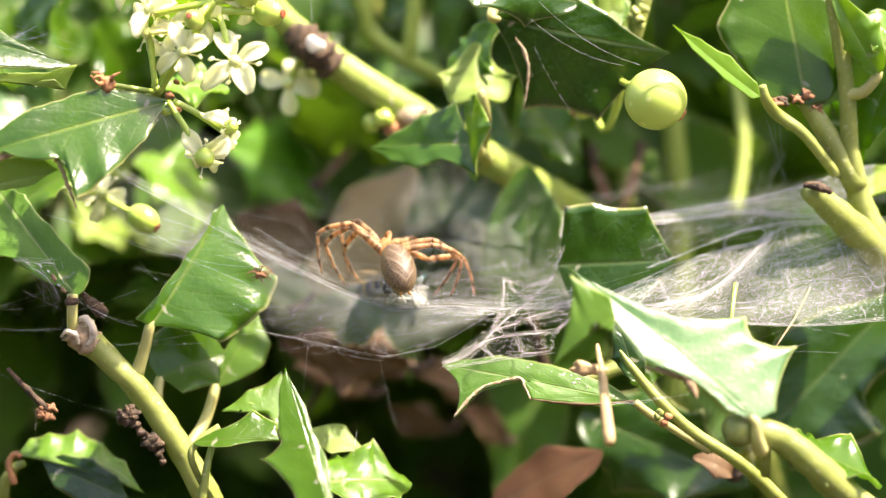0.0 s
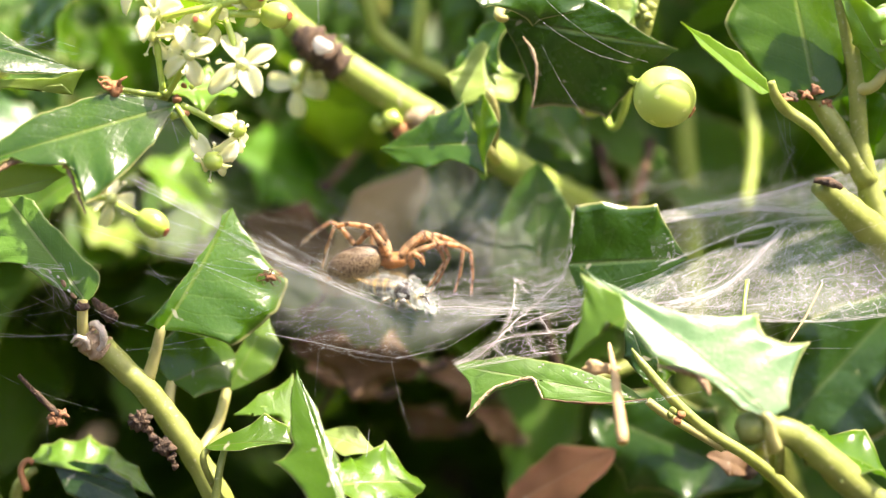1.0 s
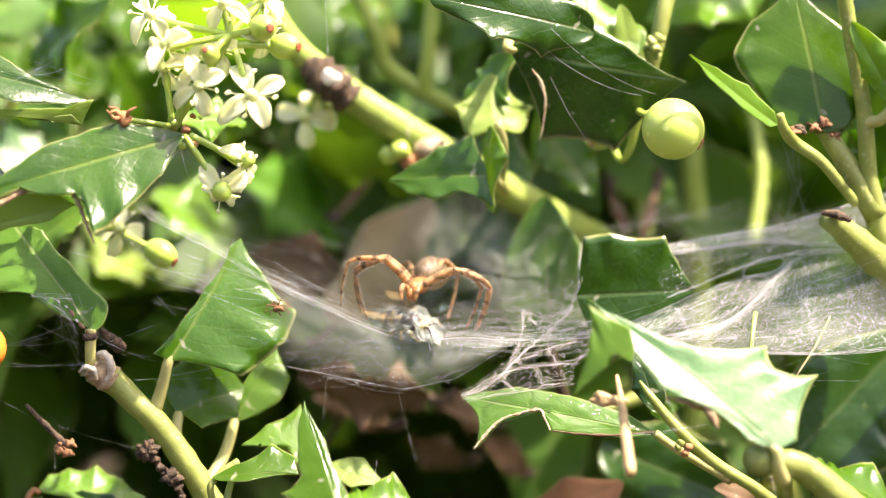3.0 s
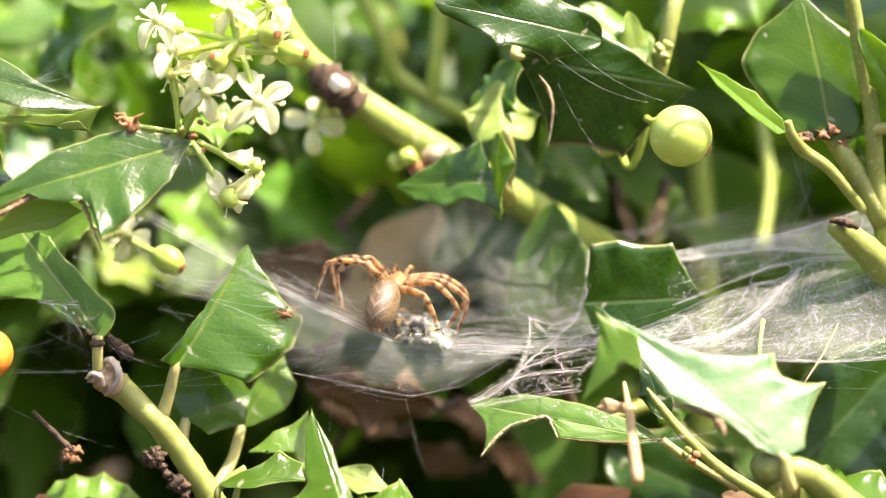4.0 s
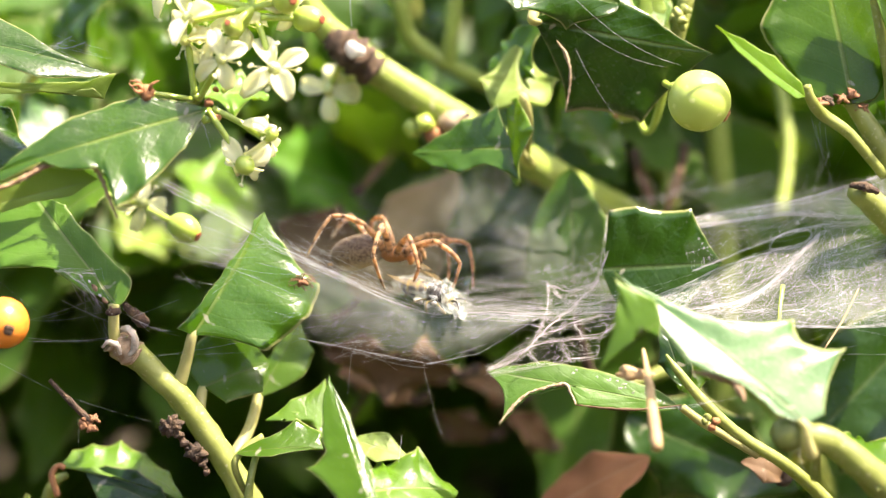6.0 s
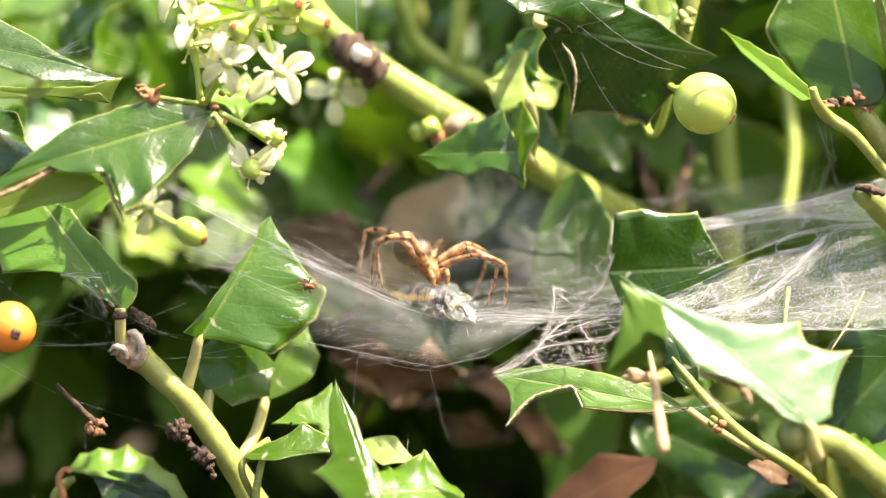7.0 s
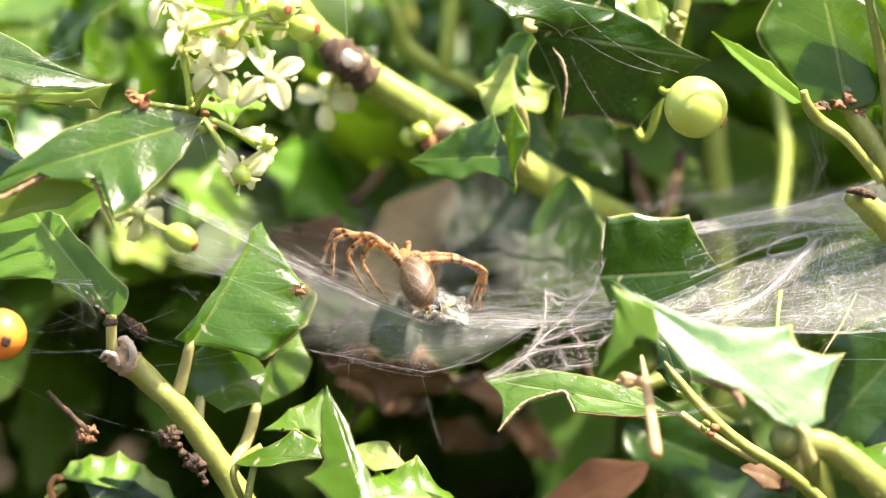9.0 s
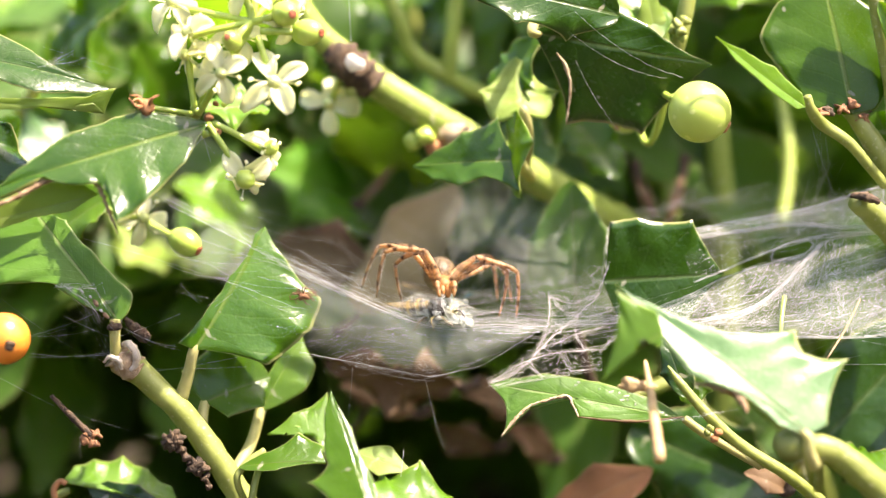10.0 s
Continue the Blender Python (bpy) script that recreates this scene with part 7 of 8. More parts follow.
    while done < 160:
        a, b = rng.choice(knots), rng.choice(knots)
        if 0.0006 < (a - b).length < 0.0028:
            t.strand(a, b, rng.choice((0.000005, 0.000006, 0.000008, 0.000014)), rng.uniform(-0.06, 0.1), 4)
            done += 1
    part("silk_ropes", t.mesh("silk_ropes"), CLOT, w, "matted strands of old silk")["kind"] = "stuff"
    part("silk_strands", cores, CLOT, w, "thick matted strands of old silk")["kind"] = "stuff"
    bm = bmesh.new()
    for k in range(110):
        x = rng.uniform(-0.02, 0.036)
        y = rng.uniform(near_edge(x), far_edge(x))
        r = rng.uniform(0.00005, 0.00016)
        blob(bm, (x, y, web_z(x, y) + r * 0.6), (r, r * 0.8, r * 0.7), None, 4, 6, 0.5, k)
    part("specks", bm, CLOT, w, "bits of debris in the silk")["kind"] = "stuff"


build_web()


# ---- small debris caught in the web ----
def debris():
    g = thing("dead_flower_stalk", (-0.0654, -0.0113, 0.7755), "thin brown dead flower stalk hanging in silk", "stalk")
    tube_part("stalk", [(-0.0665, -0.0109, 0.7774), (-0.0633, -0.0116, 0.7741), (-0.0597, -0.0124, 0.7707)], [0.0004, 0.0005, 0.0006], BARK, g, sides=7, rough=0.5)
    bm = bmesh.new()
    for k, c in enumerate(((-0.0601, -0.0124, 0.7707), (-0.0590, -0.0123, 0.7711), (-0.0607, -0.0125, 0.7700), (-0.0594, -0.0126, 0.7696))):
        blob(bm, c, (0.0009, 0.0006, 0.0007), None, 12, 12, 1.3, k, 1600)
    part("head", bm, HUSK, g, "withered brown flower head")
    g = thing("dead_bud", (-0.0519, -0.0049, 0.7866), "dark brown withered bud caught in silk", "bud")
    bm = bmesh.new()
    tube(bm, [(-0.0545, -0.0054, 0.7891), (-0.0531, -0.0057, 0.7877), (-0.0516, -0.0060, 0.7863), (-0.0502, -0.0061, 0.7859)], [0.0004, 0.0008, 0.0013, 0.0006], sides=8, rough=0.7)
    part("bud", bm, BARK, g)
    g = thing("insect_husk", (-0.0245, -0.0075, 0.7938), "small reddish brown dried insect husk in the web", "husk")
    bm = bmesh.new()
    blob(bm, (-0.0243, -0.0075, 0.7932), (0.0009, 0.0005, 0.0006), None, 14, 16, 1.2, 1, 1500)
    part("body", bm, HUSK, g)
    rng = random.Random(12)
    for k in range(22):
        a = 2 * math.pi * k / 22 + rng.uniform(-0.2, 0.2)
        r = rng.uniform(0.0012, 0.0024)
        c = Vector((-0.0243, -0.0076, 0.7933))
        e = c + Vector((math.cos(a) * r, rng.uniform(-0.0006, 0.0004), math.sin(a) * r * 0.7))
        q = c.lerp(e, 0.55) + Vector((rng.uniform(-1, 1), 0, rng.uniform(-0.4, 1))) * 0.0006
        tube_part("leg", [c, q, e, e + Vector((rng.uniform(-1, 1), 0, rng.uniform(-1, 0.5))) * 0.0005], [0.00010, 0.00007, 0.00005, 0.00003], HUSK, g, sides=5, steps=3)
    # teal sliver added as a solid glint of iridescent silk
    g = thing("silk_glint", (0.0032, 0.0159, 0.7874), "tiny teal sliver standing in for a glint of iridescent silk", "insect")
    bm = bmesh.new()
    blob(bm, (0.0032, 0.0159, 0.7874), (0.0008, 0.00014, 0.00013), Matrix.Rotation(-0.7, 3, "Y"), 12, 10, 0.3, 6, 900)
    part("shell", bm, TEAL, g)
    g = thing("dry_straw", (0.0332, -0.0260, 0.7740), "pale tan dry flower remains with a straw stalk", "straw")
    tube_part("stalk", [(0.0313, -0.0235, 0.7855), (0.0316, -0.0303, 0.7827), (0.0318, -0.0372, 0.7791), (0.0322, -0.0422, 0.7745)], [0.0003, 0.0006, 0.0009, 0.0009], STRAW, g, sides=8, rough=0.3)
    bm = bmesh.new()
    blob(bm, (0.0297, -0.0262, 0.7823), (0.0030, 0.0008, 0.0011), None, 16, 16, 0.8, 2, 700)
    part("husk", bm, STRAW, g, "crumpled tan husk")
    g = thing("dry_straw", (0.0650, -0.0129, 0.7876), "thin tan dry straw lying in the web", "straw")
    tube_part("stalk", [(0.0679, -0.0099, 0.7921), (0.0650, -0.0129, 0.7876), (0.0617, -0.0158, 0.7835)], [0.00014, 0.00018, 0.00012], STRAW, g, sides=6)
    g = thing("green_shoot", (0.0550, -0.0109, 0.7871), "thin pale green shoot poking up through the silk", "shoot")
    tube_part("shoot", [(0.0543, -0.0140, 0.7821), (0.0548, -0.0107, 0.7880), (0.0559, -0.0059, 0.7917)], [0.00025, 0.0003, 0.0004], OVARY, g)


debris()


# ---- the wasp, half wrapped in silk ----
def build_wasp():
    """Long in x, its head to +x; it lies 12 mm long on the web."""
    w = thing("wasp", (-0.0034, -0.0023, 0.7892), "black and yellow wasp half wrapped in white silk on the web", "wasp")
    m = PLACE[w]
    bm = bmesh.new()
    blob(bm, (-0.0030, 0, 0.0002), (0.0031, 0.0016, 0.0015), Matrix.Rotation(-0.25, 3, 'Y'), 20, 18, 0.12, 4, 500)
    part("abdomen", bm, WASP, w, "abdomen with black and yellow bands", place=m.copy())
    bm = bmesh.new()
    blob(bm, (0.0014, 0, 0.0006), (0.0019, 0.0016, 0.0016), None, 12, 14, 0.15, 3)
    part("thorax", bm, BLACK, w, "black thorax", place=m.copy())
    bm = bmesh.new()
    blob(bm, (0.0040, 0, 0.0002), (0.0009, 0.0014, 0.0012), None, 10, 12, 0.1, 2)
    part("head", bm, YELLOW, w, "yellow and black head", place=m.copy())
    for s in (-1, 1):
        bm = bmesh.new()
        rows = []
        for i in range(9):
            t = i / 8
            wd = 0.0024 * math.sin(math.pi * (0.08 + 0.9 * t) ** 1.2) ** 0.8
            c = Vector((0.0015 - 0.0085 * t, s * (0.0014 + 0.0022 * t), 0.0020 + 0.0006 * t))
            rows.append([bm.verts.new(c + Vector((0, s * wd * (v - 0.3), 0.0002 * math.sin(5 * t + 3 * v)))) for v in (0, 0.33, 0.66, 1)])
        for i in range(8):
            for j in range(3):
                bm.faces.new((rows[i][j], rows[i + 1][j], rows[i + 1][j + 1], rows[i][j + 1]))
        bmesh.ops.solidify(bm, geom=bm.faces[:], thickness=0.00006)
        part("wing", bm, WING, w, "clear amber wing", place=m.copy())
        for k, x in enumerate((0.0024, 0.0014, 0.0004)):
            bm = bmesh.new()
            a = Vector((x, s * 0.0010, -0.0004))
            b = a + Vector((0.0012 * (1 - k), s * 0.0020, 0.0008 - 0.0005 * k))
            c = b + Vector((0.0020 - 0.0013 * k, s * (0.0002 + 0.0006 * k), -0.0012 - 0.0005 * (k == 1)))
            tube(bm, [a, b, c], [0.00014, 0.00010, 0.00005], sides=6, steps=4)
            part("leg", bm, YELLOW, w, "thin yellow leg", place=m.copy())
        bm = bmesh.new()
        tube(bm, [(0.0046, s * 0.0005, 0.0006), (0.0060, s * 0.0010, 0.0010), (0.0072, s * 0.0018, 0.0002)], [0.00016, 0.00014, 0.0001], sides=6, steps=4)
        part("antenna", bm, BLACK, w, place=m.copy())
    bm = bmesh.new()
    blob(bm, (0.0024, 0.0, 0.0005), (0.0034, 0.0018, 0.0018), None, 32, 30, 1.3, 5, 1000)
    blob(bm, (0.0050, 0.0004, -0.0006), (0.0022, 0.0010, 0.0010), Matrix.Rotation(0.5, 3, "Y"), 26, 24, 1.6, 8, 1500)
    part("silk_wrap", bm, WRAPPING, w, "white silk wrapped over the head and thorax", place=m.copy())
    bm = bmesh.new()
    blob(bm, (-0.0022, 0.0, 0.0003), (0.0044, 0.0022, 0.0020), Matrix.Rotation(-0.2, 3, "Y"), 26, 24, 0.5, 11, 700)
    part("silk_wrap", bm, GAUZE_WRAP, w, "thin silk spun over the abdomen", place=m.copy())
    bm = bmesh.new()
    for x, y, z, r in ((0.0052, 0.0006, -0.0014, 0.0006), (0.0066, 0.0002, -0.0020, 0.0004), (0.0038, -0.0014, -0.0012, 0.0005), (0.0008, -0.0018, -0.0012, 0.0005), (-0.0010, -0.0017, -0.0010, 0.0006), (0.0024, -0.0019, -0.0002, 0.0004), (0.0058, -0.0008, 0.0004, 0.0004)):
        blob(bm, (x, y, z), (r * 1.3, r, r * 0.8), None, 10, 10, 1.0, int(x * 9000), 1700)
    part("silk_clump", bm, CLOT, w, "clotted bits of silk and wasp", place=m.copy())["kind"] = "stuff"
    t = Threads()
    rng = random.Random(4)
    for k in range(150):
        a, b = rng.uniform(-0.0070, 0.006), rng.uniform(0, 6.28)
        pts = []
        for q in range(7):
            e = b + q * 0.5
            x = a + q * 0.0003
            r = 0.0023 * max(0.4, 1 - (x / 0.0075) ** 2) * rng.uniform(0.92, 1.12)
            pts.append((x, r * math.cos(e), 0.0004 + r * math.sin(e)))
        t.line(pts, rng.choice((0.000006, 0.000008, 0.000014)))
    for k in range(9):
        a = Vector((rng.uniform(0.002, 0.006), rng.uniform(-0.001, 0.001), -0.0006))
        t.strand(a, a + Vector((rng.uniform(-0.001, 0.006), rng.uniform(-0.004, 0.003), rng.uniform(-0.0022, -0.0012))), 0.000015)
    part("silk_wrapping", t.mesh("silk_wrapping"), THREAD, w, "white wrapping threads", place=m.copy())["kind"] = "stuff"
    return w


WRAPPING = silk("silk_wrapping", 0.10, 0.80, (1.0, 3.0, 3.0))
GAUZE_WRAP = silk("thin_silk_wrapping", 0.04, 0.42, (1.0, 3.0, 3.0))
WASP_BODY = build_wasp()

# ---- the spider ----
FEMUR, SHIN = 0.0066, 0.0112
HIPS = [(math.radians(a), s) for s in (1, -1) for a in (38, 72, 108, 146)]


def build_spider():
    """Its head to +x, its back to +z; the place is the middle of the head part."""
    s = thing("spider", (0.0, 0.0, 0.795), "orange-brown spider with a patterned abdomen and banded hairy legs", "spider")
    m = PLACE[s]
    bm = bmesh.new()
    blob(bm, (0.0, 0, 0.0), (0.0026, 0.0019, 0.0014), None, 14, 18, 0.06, 1, 700)
    blob(bm, (0.0016, 0, 0.0002), (0.0011, 0.0010, 0.0010), None, 10, 12)
    part("head", bm, HEAD, s, "orange-brown head shield", place=m.copy())
    bm = bmesh.new()
    blob(bm, (0.0, 0, 0.0), (0.0051, 0.0028, 0.0030), Matrix.Rotation(-0.3, 3, "Y"), 24, 24, 0.04, 2, 300)
    layer = bm.loops.layers.uv.verify()
    fur = random.Random(3)
    for v in [v for v in bm.verts]:
        d = (Vector((v.co.x / 22, v.co.y / 9, v.co.z / 9.6)).normalized() + Vector((-0.5, 0, 0))).normalized()
        e = d.orthogonal().normalized() * 0.00002
        for q in range(2):
            c = v.co + Vector((fur.uniform(-1, 1), fur.uniform(-1, 1), 0)) * 0.0003
            f = bm.faces.new([bm.verts.new(x) for x in (c + e - d * 0.0003, c - e - d * 0.0003, c + d * fur.uniform(0.0003, 0.0006))])
            for loop in f.loops:
                loop[layer].uv = (0.5, 0.5)
    part("abdomen", bm, ABDOMEN, s, "grey-brown abdomen with pale chevrons", place=m @ pose(-0.0067, 0, 0.0002))
    for k in (-1, 1):
        bm = bmesh.new()
        tube(bm, [(-0.0102, k * 0.0004, -0.0012), (-0.0112, k * 0.0007, -0.0018), (-0.0118, k * 0.0010, -0.0020)], [0.00035, 0.0003, 0.00012], sides=7, steps=3)
        part("spinneret", bm, HEAD, s, place=m.copy())
        bm = bmesh.new()
        tube(bm, [(0.0020, k * 0.0007, -0.0002), (0.0034, k * 0.0014, 0.0010), (0.0046, k * 0.0014, 0.0002), (0.0050, k * 0.0012, -0.0012)], [0.0004, 0.0004, 0.00042, 0.0002], sides=8, steps=4)
        part("palp", bm, LEGS, s, "short jointed feeler", place=m.copy())
        bm = bmesh.new()
        tube(bm, [(0.0023, k * 0.0005, 0.0), (0.0029, k * 0.0005, -0.0008), (0.0028, k * 0.0004, -0.0017)], [0.0006, 0.0006, 0.0003], sides=8, steps=3)
        part("jaw", bm, HEAD, s, place=m.copy())
    legs = []
    rng = random.Random(8)
    for a, side in HIPS:
        bm = bmesh.new()
        tube(bm, [(0, 0, 0), (0.0012, 0, 0.0003), (0.0036, 0, 0.0004), (FEMUR, 0, 0)], [0.00050, 0.00064, 0.00060, 0.00042], sides=9, steps=5)
        leg = part("leg", bm, LEGS, s, "banded orange-brown hairy leg", place=m.copy())
        bm = bmesh.new()
        hairs(bm, rng, [(0.0, 0.0), (FEMUR, 0.0)], 190)
        part("hair", bm, FUZZ, leg, "fine pale bristles", place=m.copy())
        bm = bmesh.new()
        # knee, shin and foot, with a set bend; the chord is SHIN long
        mid = Vector((SHIN * 0.40, 0, 0.0042))
        tube(bm, [(0, 0, 0), (0.0008, 0, 0.0012), mid * 0.6 + Vector((0, 0, 0.0007)), mid], [0.00042, 0.00050, 0.00038, 0.00032], sides=9, steps=4)
        tube(bm, [mid, mid.lerp(Vector((SHIN, 0, 0)), 0.5) + Vector((0.0003, 0, 0.0002)), (SHIN, 0, 0)], [0.00032, 0.00024, 0.00013], sides=8, steps=4)
        knee = m @ Matrix.Translation((FEMUR, 0, 0))
        shin = part("shin", bm, LEGS, leg, "slender banded shin and foot", place=knee)
        bm = bmesh.new()
        hairs(bm, rng, [(0.0, 0.0), (0.0008, 0.0012), (mid.x, mid.z), (SHIN, 0.0)], 360)
        part("hair", bm, FUZZ, shin, "fine pale bristles", place=knee)
        legs.append((leg, shin))
    return s, legs


def hairs(bm, rng, line, n):
    """Short fine bristles along a bent line in the xz plane."""
    layer = bm.loops.layers.uv.verify()
    for k in range(n):
        i = rng.randrange(len(line) - 1)
        t = rng.random()
        x = line[i][0] + (line[i + 1][0] - line[i][0]) * t
        z = line[i][1] + (line[i + 1][1] - line[i][1]) * t
        a = rng.uniform(0, 6.283)
        d = Vector((0.5, math.cos(a), math.sin(a))).normalized()
        c = Vector((x, 0, z))
        e = d.orthogonal().normalized() * 0.000018
        v = [bm.verts.new(p) for p in (c + e, c - e, c + d * rng.uniform(0.0006, 0.0011))]
        f = bm.faces.new(v)
        for loop in f.loops:
            loop[layer].uv = (x / line[-1][0], 0.5)


SPIDER, LEG_PAIRS = build_spider()


# ---- what moves ----
def along(rows, t):
    """Straight-line values between rows of (t, values...)."""
    for a, b in zip(rows, rows[1:]):
        if t <= b[0]:
            f = (t - a[0]) / (b[0] - a[0])
            return [p + (q - p) * f for p, q in zip(a[1:], b[1:])]
    return list(rows[-1][1:])


def knee_up(hip, foot, lean):
    """Two-bar leg from hip to foot: the poses of the thigh (in the body's space) and of the shin (in the thigh's)."""
    d = foot - hip
    r = min(max(d.length, 0.0058), (FEMUR + SHIN) * 0.985)
    x = d.normalized()
    up = Vector((0, 0, 1)) + lean
    z = (up - x * up.dot(x)).normalized()
    c = (FEMUR ** 2 + r * r - SHIN ** 2) / (2 * FEMUR * r)
    a = math.acos(max(-1.0, min(1.0, c)))
    x1 = x * math.cos(a) + z * math.sin(a)
    y1 = z.cross(x)
    y1.normalize()
    z1 = x1.cross(y1)
    thigh = Matrix.Translation(hip) @ Matrix((x1, y1, z1)).transposed().to_4x4()
    knee = hip + x1 * FEMUR
    x2 = (hip + x * r - knee).normalized()
    z2 = x2.cross(y1)
    shin = Matrix.Translation(knee) @ Matrix((x2, y1, z2)).transposed().to_4x4()
    return thigh, thigh.inverted() @ shin


def motions():
    # time, place of the head part, heading (degrees, 90 is deeper into the hedge), rise of the head, roll
    path = []
    path += [(0.0, *(-0.0031, -0.0018, 0.7963), 108, 18, 0), (0.1, *(-0.0032, -0.0018, 0.7963), 100, 20, 0), (0.2, *(-0.0052, -0.0007, 0.7965), 78, 25, 0), (0.3, *(-0.0085, 0.0021, 0.7953), 25, 8, 0),
             (0.4, *(-0.0087, 0.0031, 0.7953), 15, 10, 0), (0.5, *(-0.0077, 0.0033, 0.7961), 10, 4, 0), (0.6, *(-0.0040, 0.0020, 0.7942), 4, 6, 0), (0.8, *(-0.0038, 0.0019, 0.7938), 0, 6, 0),
             (1.0, *(-0.0036, 0.0019, 0.7938), 0, 6, 0), (1.1, *(-0.0040, 0.0020, 0.7942), -4, 8, 0), (1.2, *(-0.0042, 0.0022, 0.7959), -24, -12, 0), (1.3, *(-0.0040, 0.0022, 0.7957), 0, 12, 0)]
    path += [(1.5, *(-0.0037, 0.0022, 0.7960), 0, 15, 0), (2.0, *(-0.0026, 0.0022, 0.7960), 0, 15, 0), (2.2, *(-0.0026, 0.0022, 0.7957), 0, 12, 0), (2.3, *(-0.0015, 0.0022, 0.7961), -10, 8, 0),
             (2.4, *(-0.0004, 0.0014, 0.7970), -35, -10, 0), (2.5, *(-0.0021, 0.0003, 0.7964), -52, -22, 0), (2.6, *(-0.0037, 0.0003, 0.7965), -50, -22, 0), (2.7, *(0.0004, 0.0001, 0.7957), -55, -20, 0),
             (3.0, *(-0.0009, 0.0000, 0.7952), -110, -5, 0), (3.3, *(-0.0052, 0.0000, 0.7952), -170, 5, 0), (3.6, *(-0.0088, -0.0000, 0.7950), -220, 14, 0), (3.8, *(-0.0094, -0.0011, 0.7950), -238, 16, 0)]
    path += [(3.9, *(-0.0090, -0.0010, 0.7954), -245, 18, 0), (4.0, *(-0.0060, 0.0013, 0.7965), -290, 22, 0), (4.1, *(-0.0069, 0.0036, 0.7976), -340, 10, 0), (4.2, *(-0.0041, 0.0022, 0.7960), -382, -2, 0),
             (4.3, *(-0.0026, 0.0011, 0.7956), -405, -8, 0), (4.4, *(0.0002, 0.0007, 0.7938), -445, -4, 0), (4.5, *(-0.0013, 0.0007, 0.7939), -468, 2, 0), (4.6, *(-0.0002, 0.0008, 0.7942), -474, 2, 0),
             (4.7, *(-0.0014, 0.0012, 0.7959), -508, 4, 0), (4.8, *(-0.0055, 0.0010, 0.7949), -538, 8, 0), (4.9, *(-0.0080, 0.0001, 0.7955), -564, 8, 0), (5.0, *(-0.0096, -0.0003, 0.7956), -592, 6, 0)]
    path += [(5.1, *(-0.0096, -0.0003, 0.7957), -594, 8, 0), (5.2, *(-0.0111, -0.0006, 0.7973), -622, 22, 0), (5.3, *(-0.0077, 0.0029, 0.7944), -690, 2, 0), (5.4, *(-0.0074, 0.0051, 0.7952), -706, 8, 0),
             (5.5, *(-0.0092, 0.0074, 0.7962), -712, 10, 0), (5.6, *(-0.0121, 0.0073, 0.7960), -716, 4, 0), (5.7, *(-0.0105, 0.0070, 0.7946), -720, 2, 0), (6.0, *(-0.0091, 0.0051, 0.7951), -735, 2, 0),
             (6.4, *(-0.0057, 0.0020, 0.7950), -765, -8, 0), (6.8, *(-0.0047, 0.0006, 0.7940), -784, -14, 0), (7.0, *(-0.0043, 0.0006, 0.7943), -784, -14, 0), (7.3, *(-0.0023, 0.0008, 0.7939), -790, -14, 0)]
    path += [(7.4, *(-0.0031, 0.0009, 0.7946), -792, -14, 0), (7.5, *(-0.0004, 0.0004, 0.7922), -800, -20, 14), (7.6, *(-0.0016, 0.0009, 0.7947), -772, -14, 0), (7.8, *(-0.0004, 0.0008, 0.7940), -766, -16, 0),
             (8.0, *(-0.0012, 0.0008, 0.7942), -768, -16, 0), (8.2, *(-0.0028, 0.0011, 0.7956), -800, -12, 0), (8.3, *(-0.0015, 0.0010, 0.7952), -815, -6, 0), (8.4, *(-0.0055, 0.0012, 0.7959), -832, -4, 0),
             (8.5, *(-0.0052, 0.0012, 0.7958), -860, -2, 0), (8.6, *(-0.0039, 0.0009, 0.7944), -904, 8, 0), (8.7, *(-0.0068, 0.0010, 0.7950), -920, 10, 0), (8.8, *(-0.0088, -0.0007, 0.7966), -958, 16, 0)]
    path += [(9.0, *(-0.0066, -0.0017, 0.7969), -972, 22, 0), (9.1, *(-0.0074, -0.0017, 0.7968), -968, 22, 0), (9.3, *(-0.0101, -0.0007, 0.7969), -960, 20, 0), (9.4, *(-0.0086, 0.0003, 0.7967), -990, 24, 0),
             (9.5, *(-0.0071, 0.0023, 0.7964), -1032, 16, 0), (9.6, *(-0.0026, 0.0023, 0.7965), -1082, 2, 0), (9.7, *(0.0004, 0.0008, 0.7940), -1124, -4, 0), (9.8, *(0.0006, 0.0006, 0.7940), -1160, 0, 0),
             (10.0, *(-0.0010, 0.0003, 0.7932), -1164, 0, 0)]

    def body(t):
        x, y, z, h, rise, roll = along(path, t)
        return pose(x, y, z) @ pose(0, 0, 0, 0, 0, h) @ pose(0, 0, 0, 0, -rise, 0) @ pose(0, 0, 0, roll)

    times = [k / 10 for k in range(101)]
    walk(SPIDER, [(t, body(t)) for t in times])
    reach = (0.0150, 0.0125, 0.0090, 0.0145)
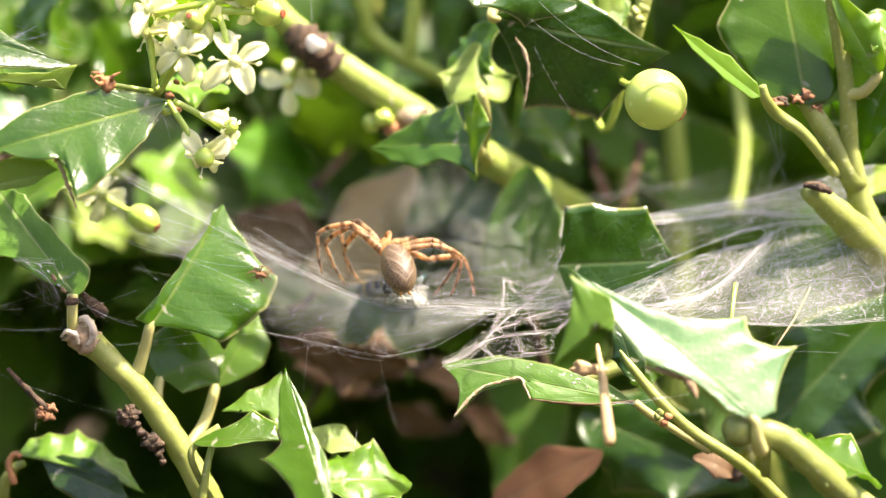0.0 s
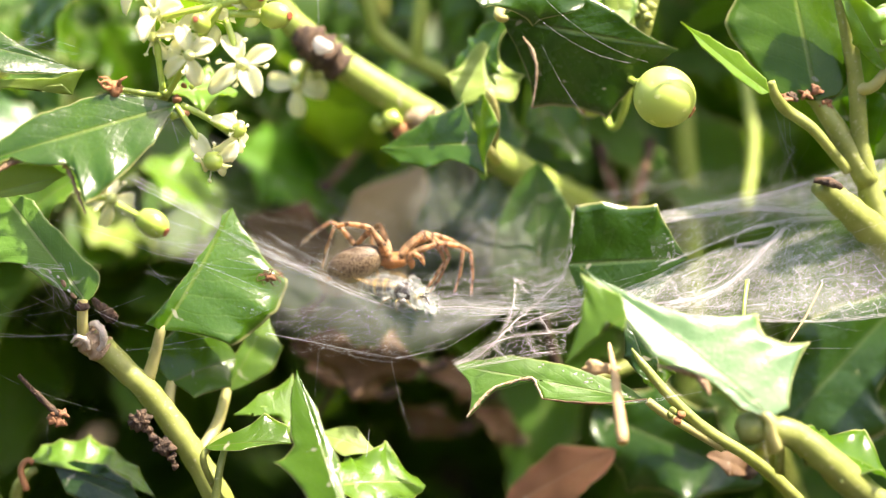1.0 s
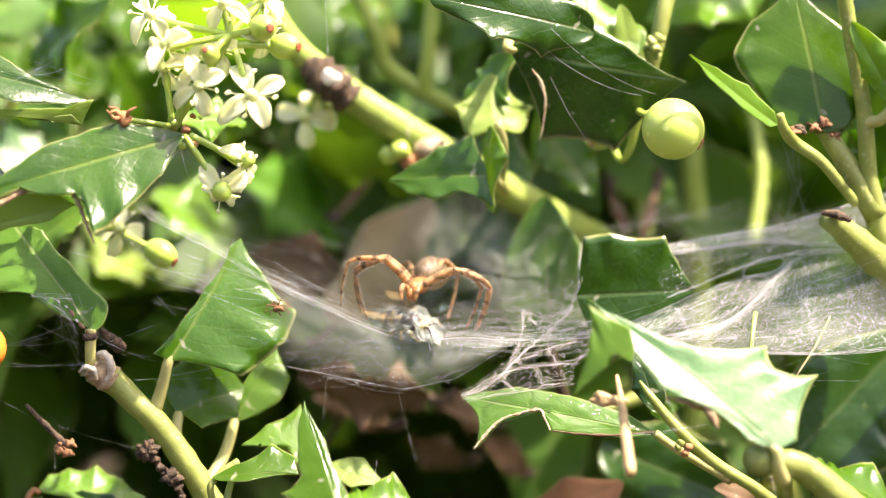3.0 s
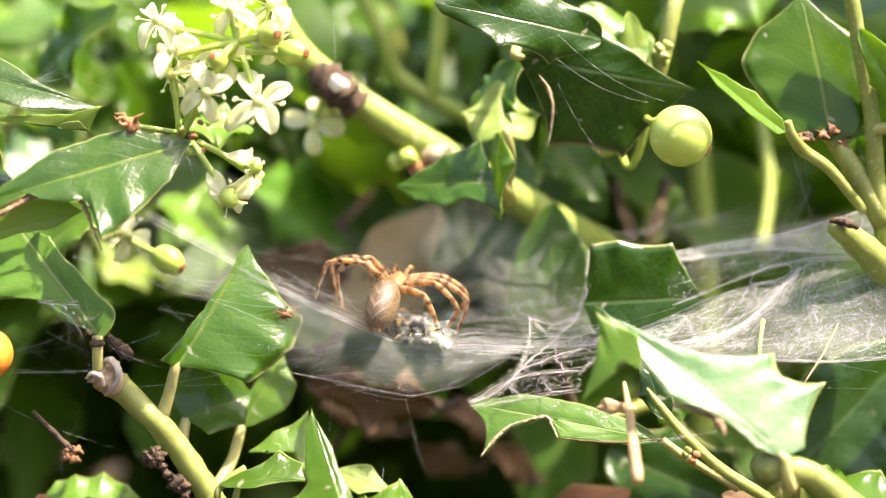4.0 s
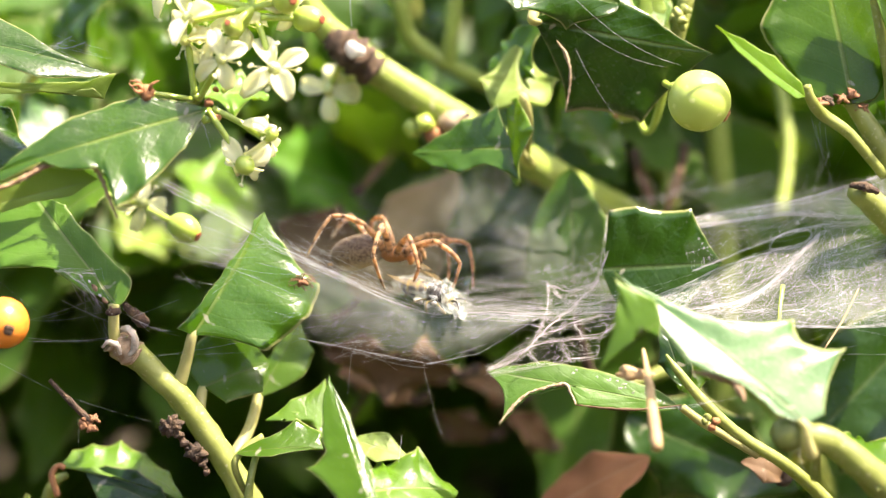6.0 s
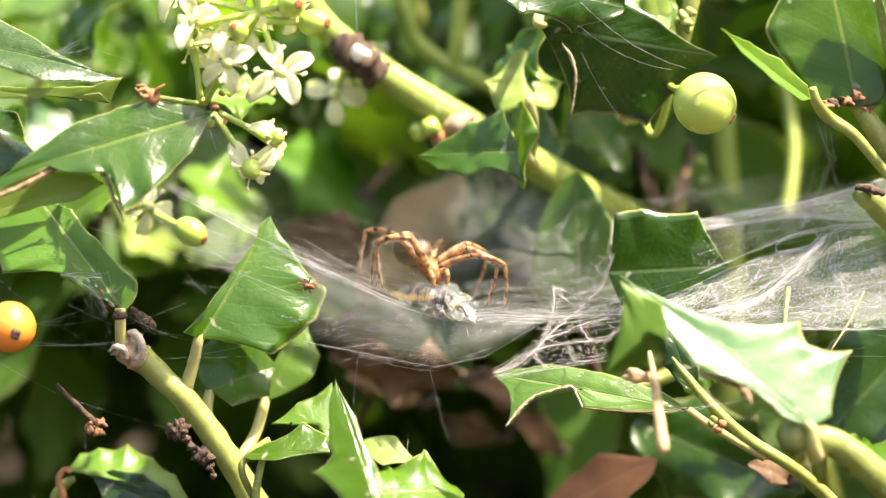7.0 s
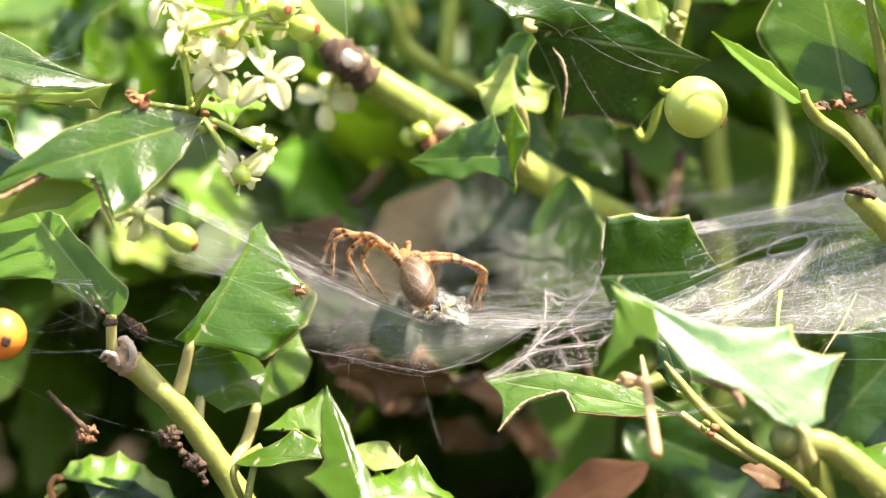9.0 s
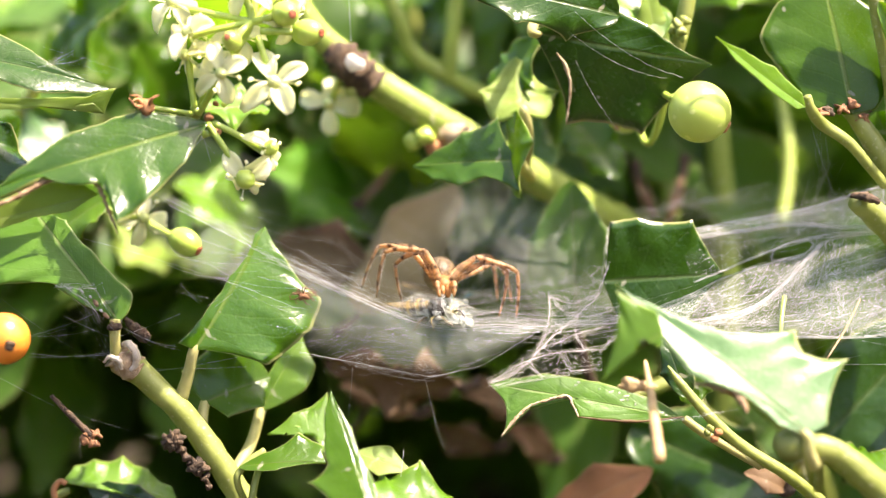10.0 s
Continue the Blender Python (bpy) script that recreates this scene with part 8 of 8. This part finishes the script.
    # where feet stand on the sheet at some times
    stands = {
        0.0: [(-0.0142, -0.0046), (-0.0097, 0.0076), (0.0049, 0.0007), (0.0122, 0.0037)],
        0.5: [(-0.021, 0.0045), (0.0028, 0.0123), (0.0012, 0.0067)],
        1.0: [(-0.0223, 0.0136), (0.002, 0.003), (0.0066, 0.004), (0.0095, 0.0029)],
        1.5: [(-0.0228, 0.0101), (0.0042, 0.0022), (0.0088, 0.0061)],
        2.0: [(-0.0222, 0.0128), (0.0043, -0.0006), (0.0092, 0.0038)],
        2.5: [(-0.0146, 0.0037), (-0.012, 0.0112), (0.0043, 0.0005), (0.0094, 0.0094)],
        4.0: [(-0.0197, -0.0062), (0.0027, 0.0061), (0.0042, 0.0022)],
        4.5: [(-0.0128, 0.0073), (0.01, 0.0112), (0.0121, 0.0073)],
        5.0: [(-0.0216, 0.007), (0.0029, 0.0049), (0.0105, 0.0080)],
        5.5: [(-0.0206, 0.0203), (-0.0022, 0.0209)],
        7.0: [(-0.014, -0.0164), (-0.0122, -0.0002), (0.0031, 0.008), (0.0054, -0.0003)],
        7.5: [(-0.0132, 0.0153), (0.0083, 0.0203), (0.0091, 0.0132)],
        8.0: [(-0.0201, 0.0106), (-0.0148, 0.0058), (0.0026, 0.0067), (0.0084, 0.0037)],
        8.5: [(-0.0158, -0.0015), (0.002, 0.0038), (0.0084, 0.0157), (0.0124, 0.0168)],
        9.0: [(-0.0212, 0.0074), (-0.0132, -0.0043), (0.0032, 0.0022), (0.0055, 0.0005)],
        9.5: [(-0.0199, 0.012), (0.001, 0.0149), (0.0075, 0.0263)],
        10.0: [(-0.015, 0.0038), (-0.0124, 0.007), (0.0083, 0.0121), (0.0108, 0.012)],
    }

    def home(n, t):
        """Where foot n would stand at rest."""
        a, side = HIPS[n]
        a *= (0.85, 1.0, 1.0, 1.02)[n % 4]
        x, y, z, h, rise, roll = along(path, t)
        return pose(x, y, z) @ pose(0, 0, 0, 0, 0, h) @ (Vector((math.cos(a), side * math.sin(a), 0)) * reach[n % 4])

    # each stand goes to the leg whose rest lies nearest
    shifts = {n: [] for n in range(8)}
    for t, points in stands.items():
        rests = [home(n, t) for n in range(8)]
        pairs = sorted(((rests[n] - Vector((*p, rests[n].z))).length, n, k) for n in range(8) for k, p in enumerate(points))
        taken, used = {}, set()
        for d, n, k in pairs:
            if n not in taken and k not in used and d < 0.012:
                taken[n] = points[k]
                used.add(k)
        for n in range(8):
            dx, dy = (taken[n][0] - rests[n].x, taken[n][1] - rests[n].y) if n in taken else (0.0, 0.0)
            shifts[n].append((t, dx, dy))
    for n, ((leg, shin), (a, side)) in enumerate(zip(LEG_PAIRS, HIPS)):
        hip = Vector((math.cos(a) * 0.0017, side * math.sin(a) * 0.0013, -0.0002))
        upper, lower, foot = [], [], None
        for k, t in enumerate(times):
            m = body(t)
            dx, dy = along(shifts[n], t)
            aim = home(n, t) + Vector((dx, dy, 0))
            aim.y = max(aim.y, 0.0004 + 0.0002 * n)
            aim.z = web_z(aim.x, aim.y) + 0.0003
            # a foot stays put until the body has moved away from it; feet take turns
            if foot is None or t in stands or (aim - foot).length > (0.0035 if (k + n) % 2 else 0.006):
                foot = aim
            u, v = knee_up(hip, m.inverted() @ foot, Vector((0, 0, 0)))
            upper.append((t, u))
            lower.append((t, v))
        walk(leg, upper)
        walk(shin, lower)
    # the wasp is turned and tugged while it is wrapped
    c = Vector((-0.0031, -0.0023, 0.7892))
    rows = [(0.0, -30, -6, 0), (0.5, -32, 10, 20), (1.0, -28, 8, 10), (1.5, -34, 14, -15), (2.0, -28, 4, 10), (2.5, -50, 6, 30), (2.7, -45, 10, 25), (3.8, -30, -4, -10), (4.2, -28, 6, 10),
            (4.5, -24, 0, 20), (5.0, -26, 4, 0), (5.3, -38, 30, -20), (5.5, -46, 38, -10), (5.7, -38, 26, 0), (6.8, -30, 6, 20), (7.5, -36, 12, 35), (8.0, -28, 6, 10), (8.5, -28, 4, -10),
            (9.0, -28, 2, 5), (9.4, -40, 28, -20), (9.6, -40, 24, -10), (9.8, -26, 2, 10), (10.0, -26, 0, 15)]
    lift = {5.3: 0.0014, 5.5: 0.0020, 5.7: 0.0014, 9.4: 0.0012, 9.6: 0.0010}
    walk(WASP_BODY, [(t, pose(c.x, c.y, c.z + lift.get(t, 0.0)) @ pose(0, 0, 0, 0, 0, h) @ pose(0, 0, 0, 0, p, 0) @ pose(0, 0, 0, r, 0, 0)) for t, h, p, r in rows])


motions()
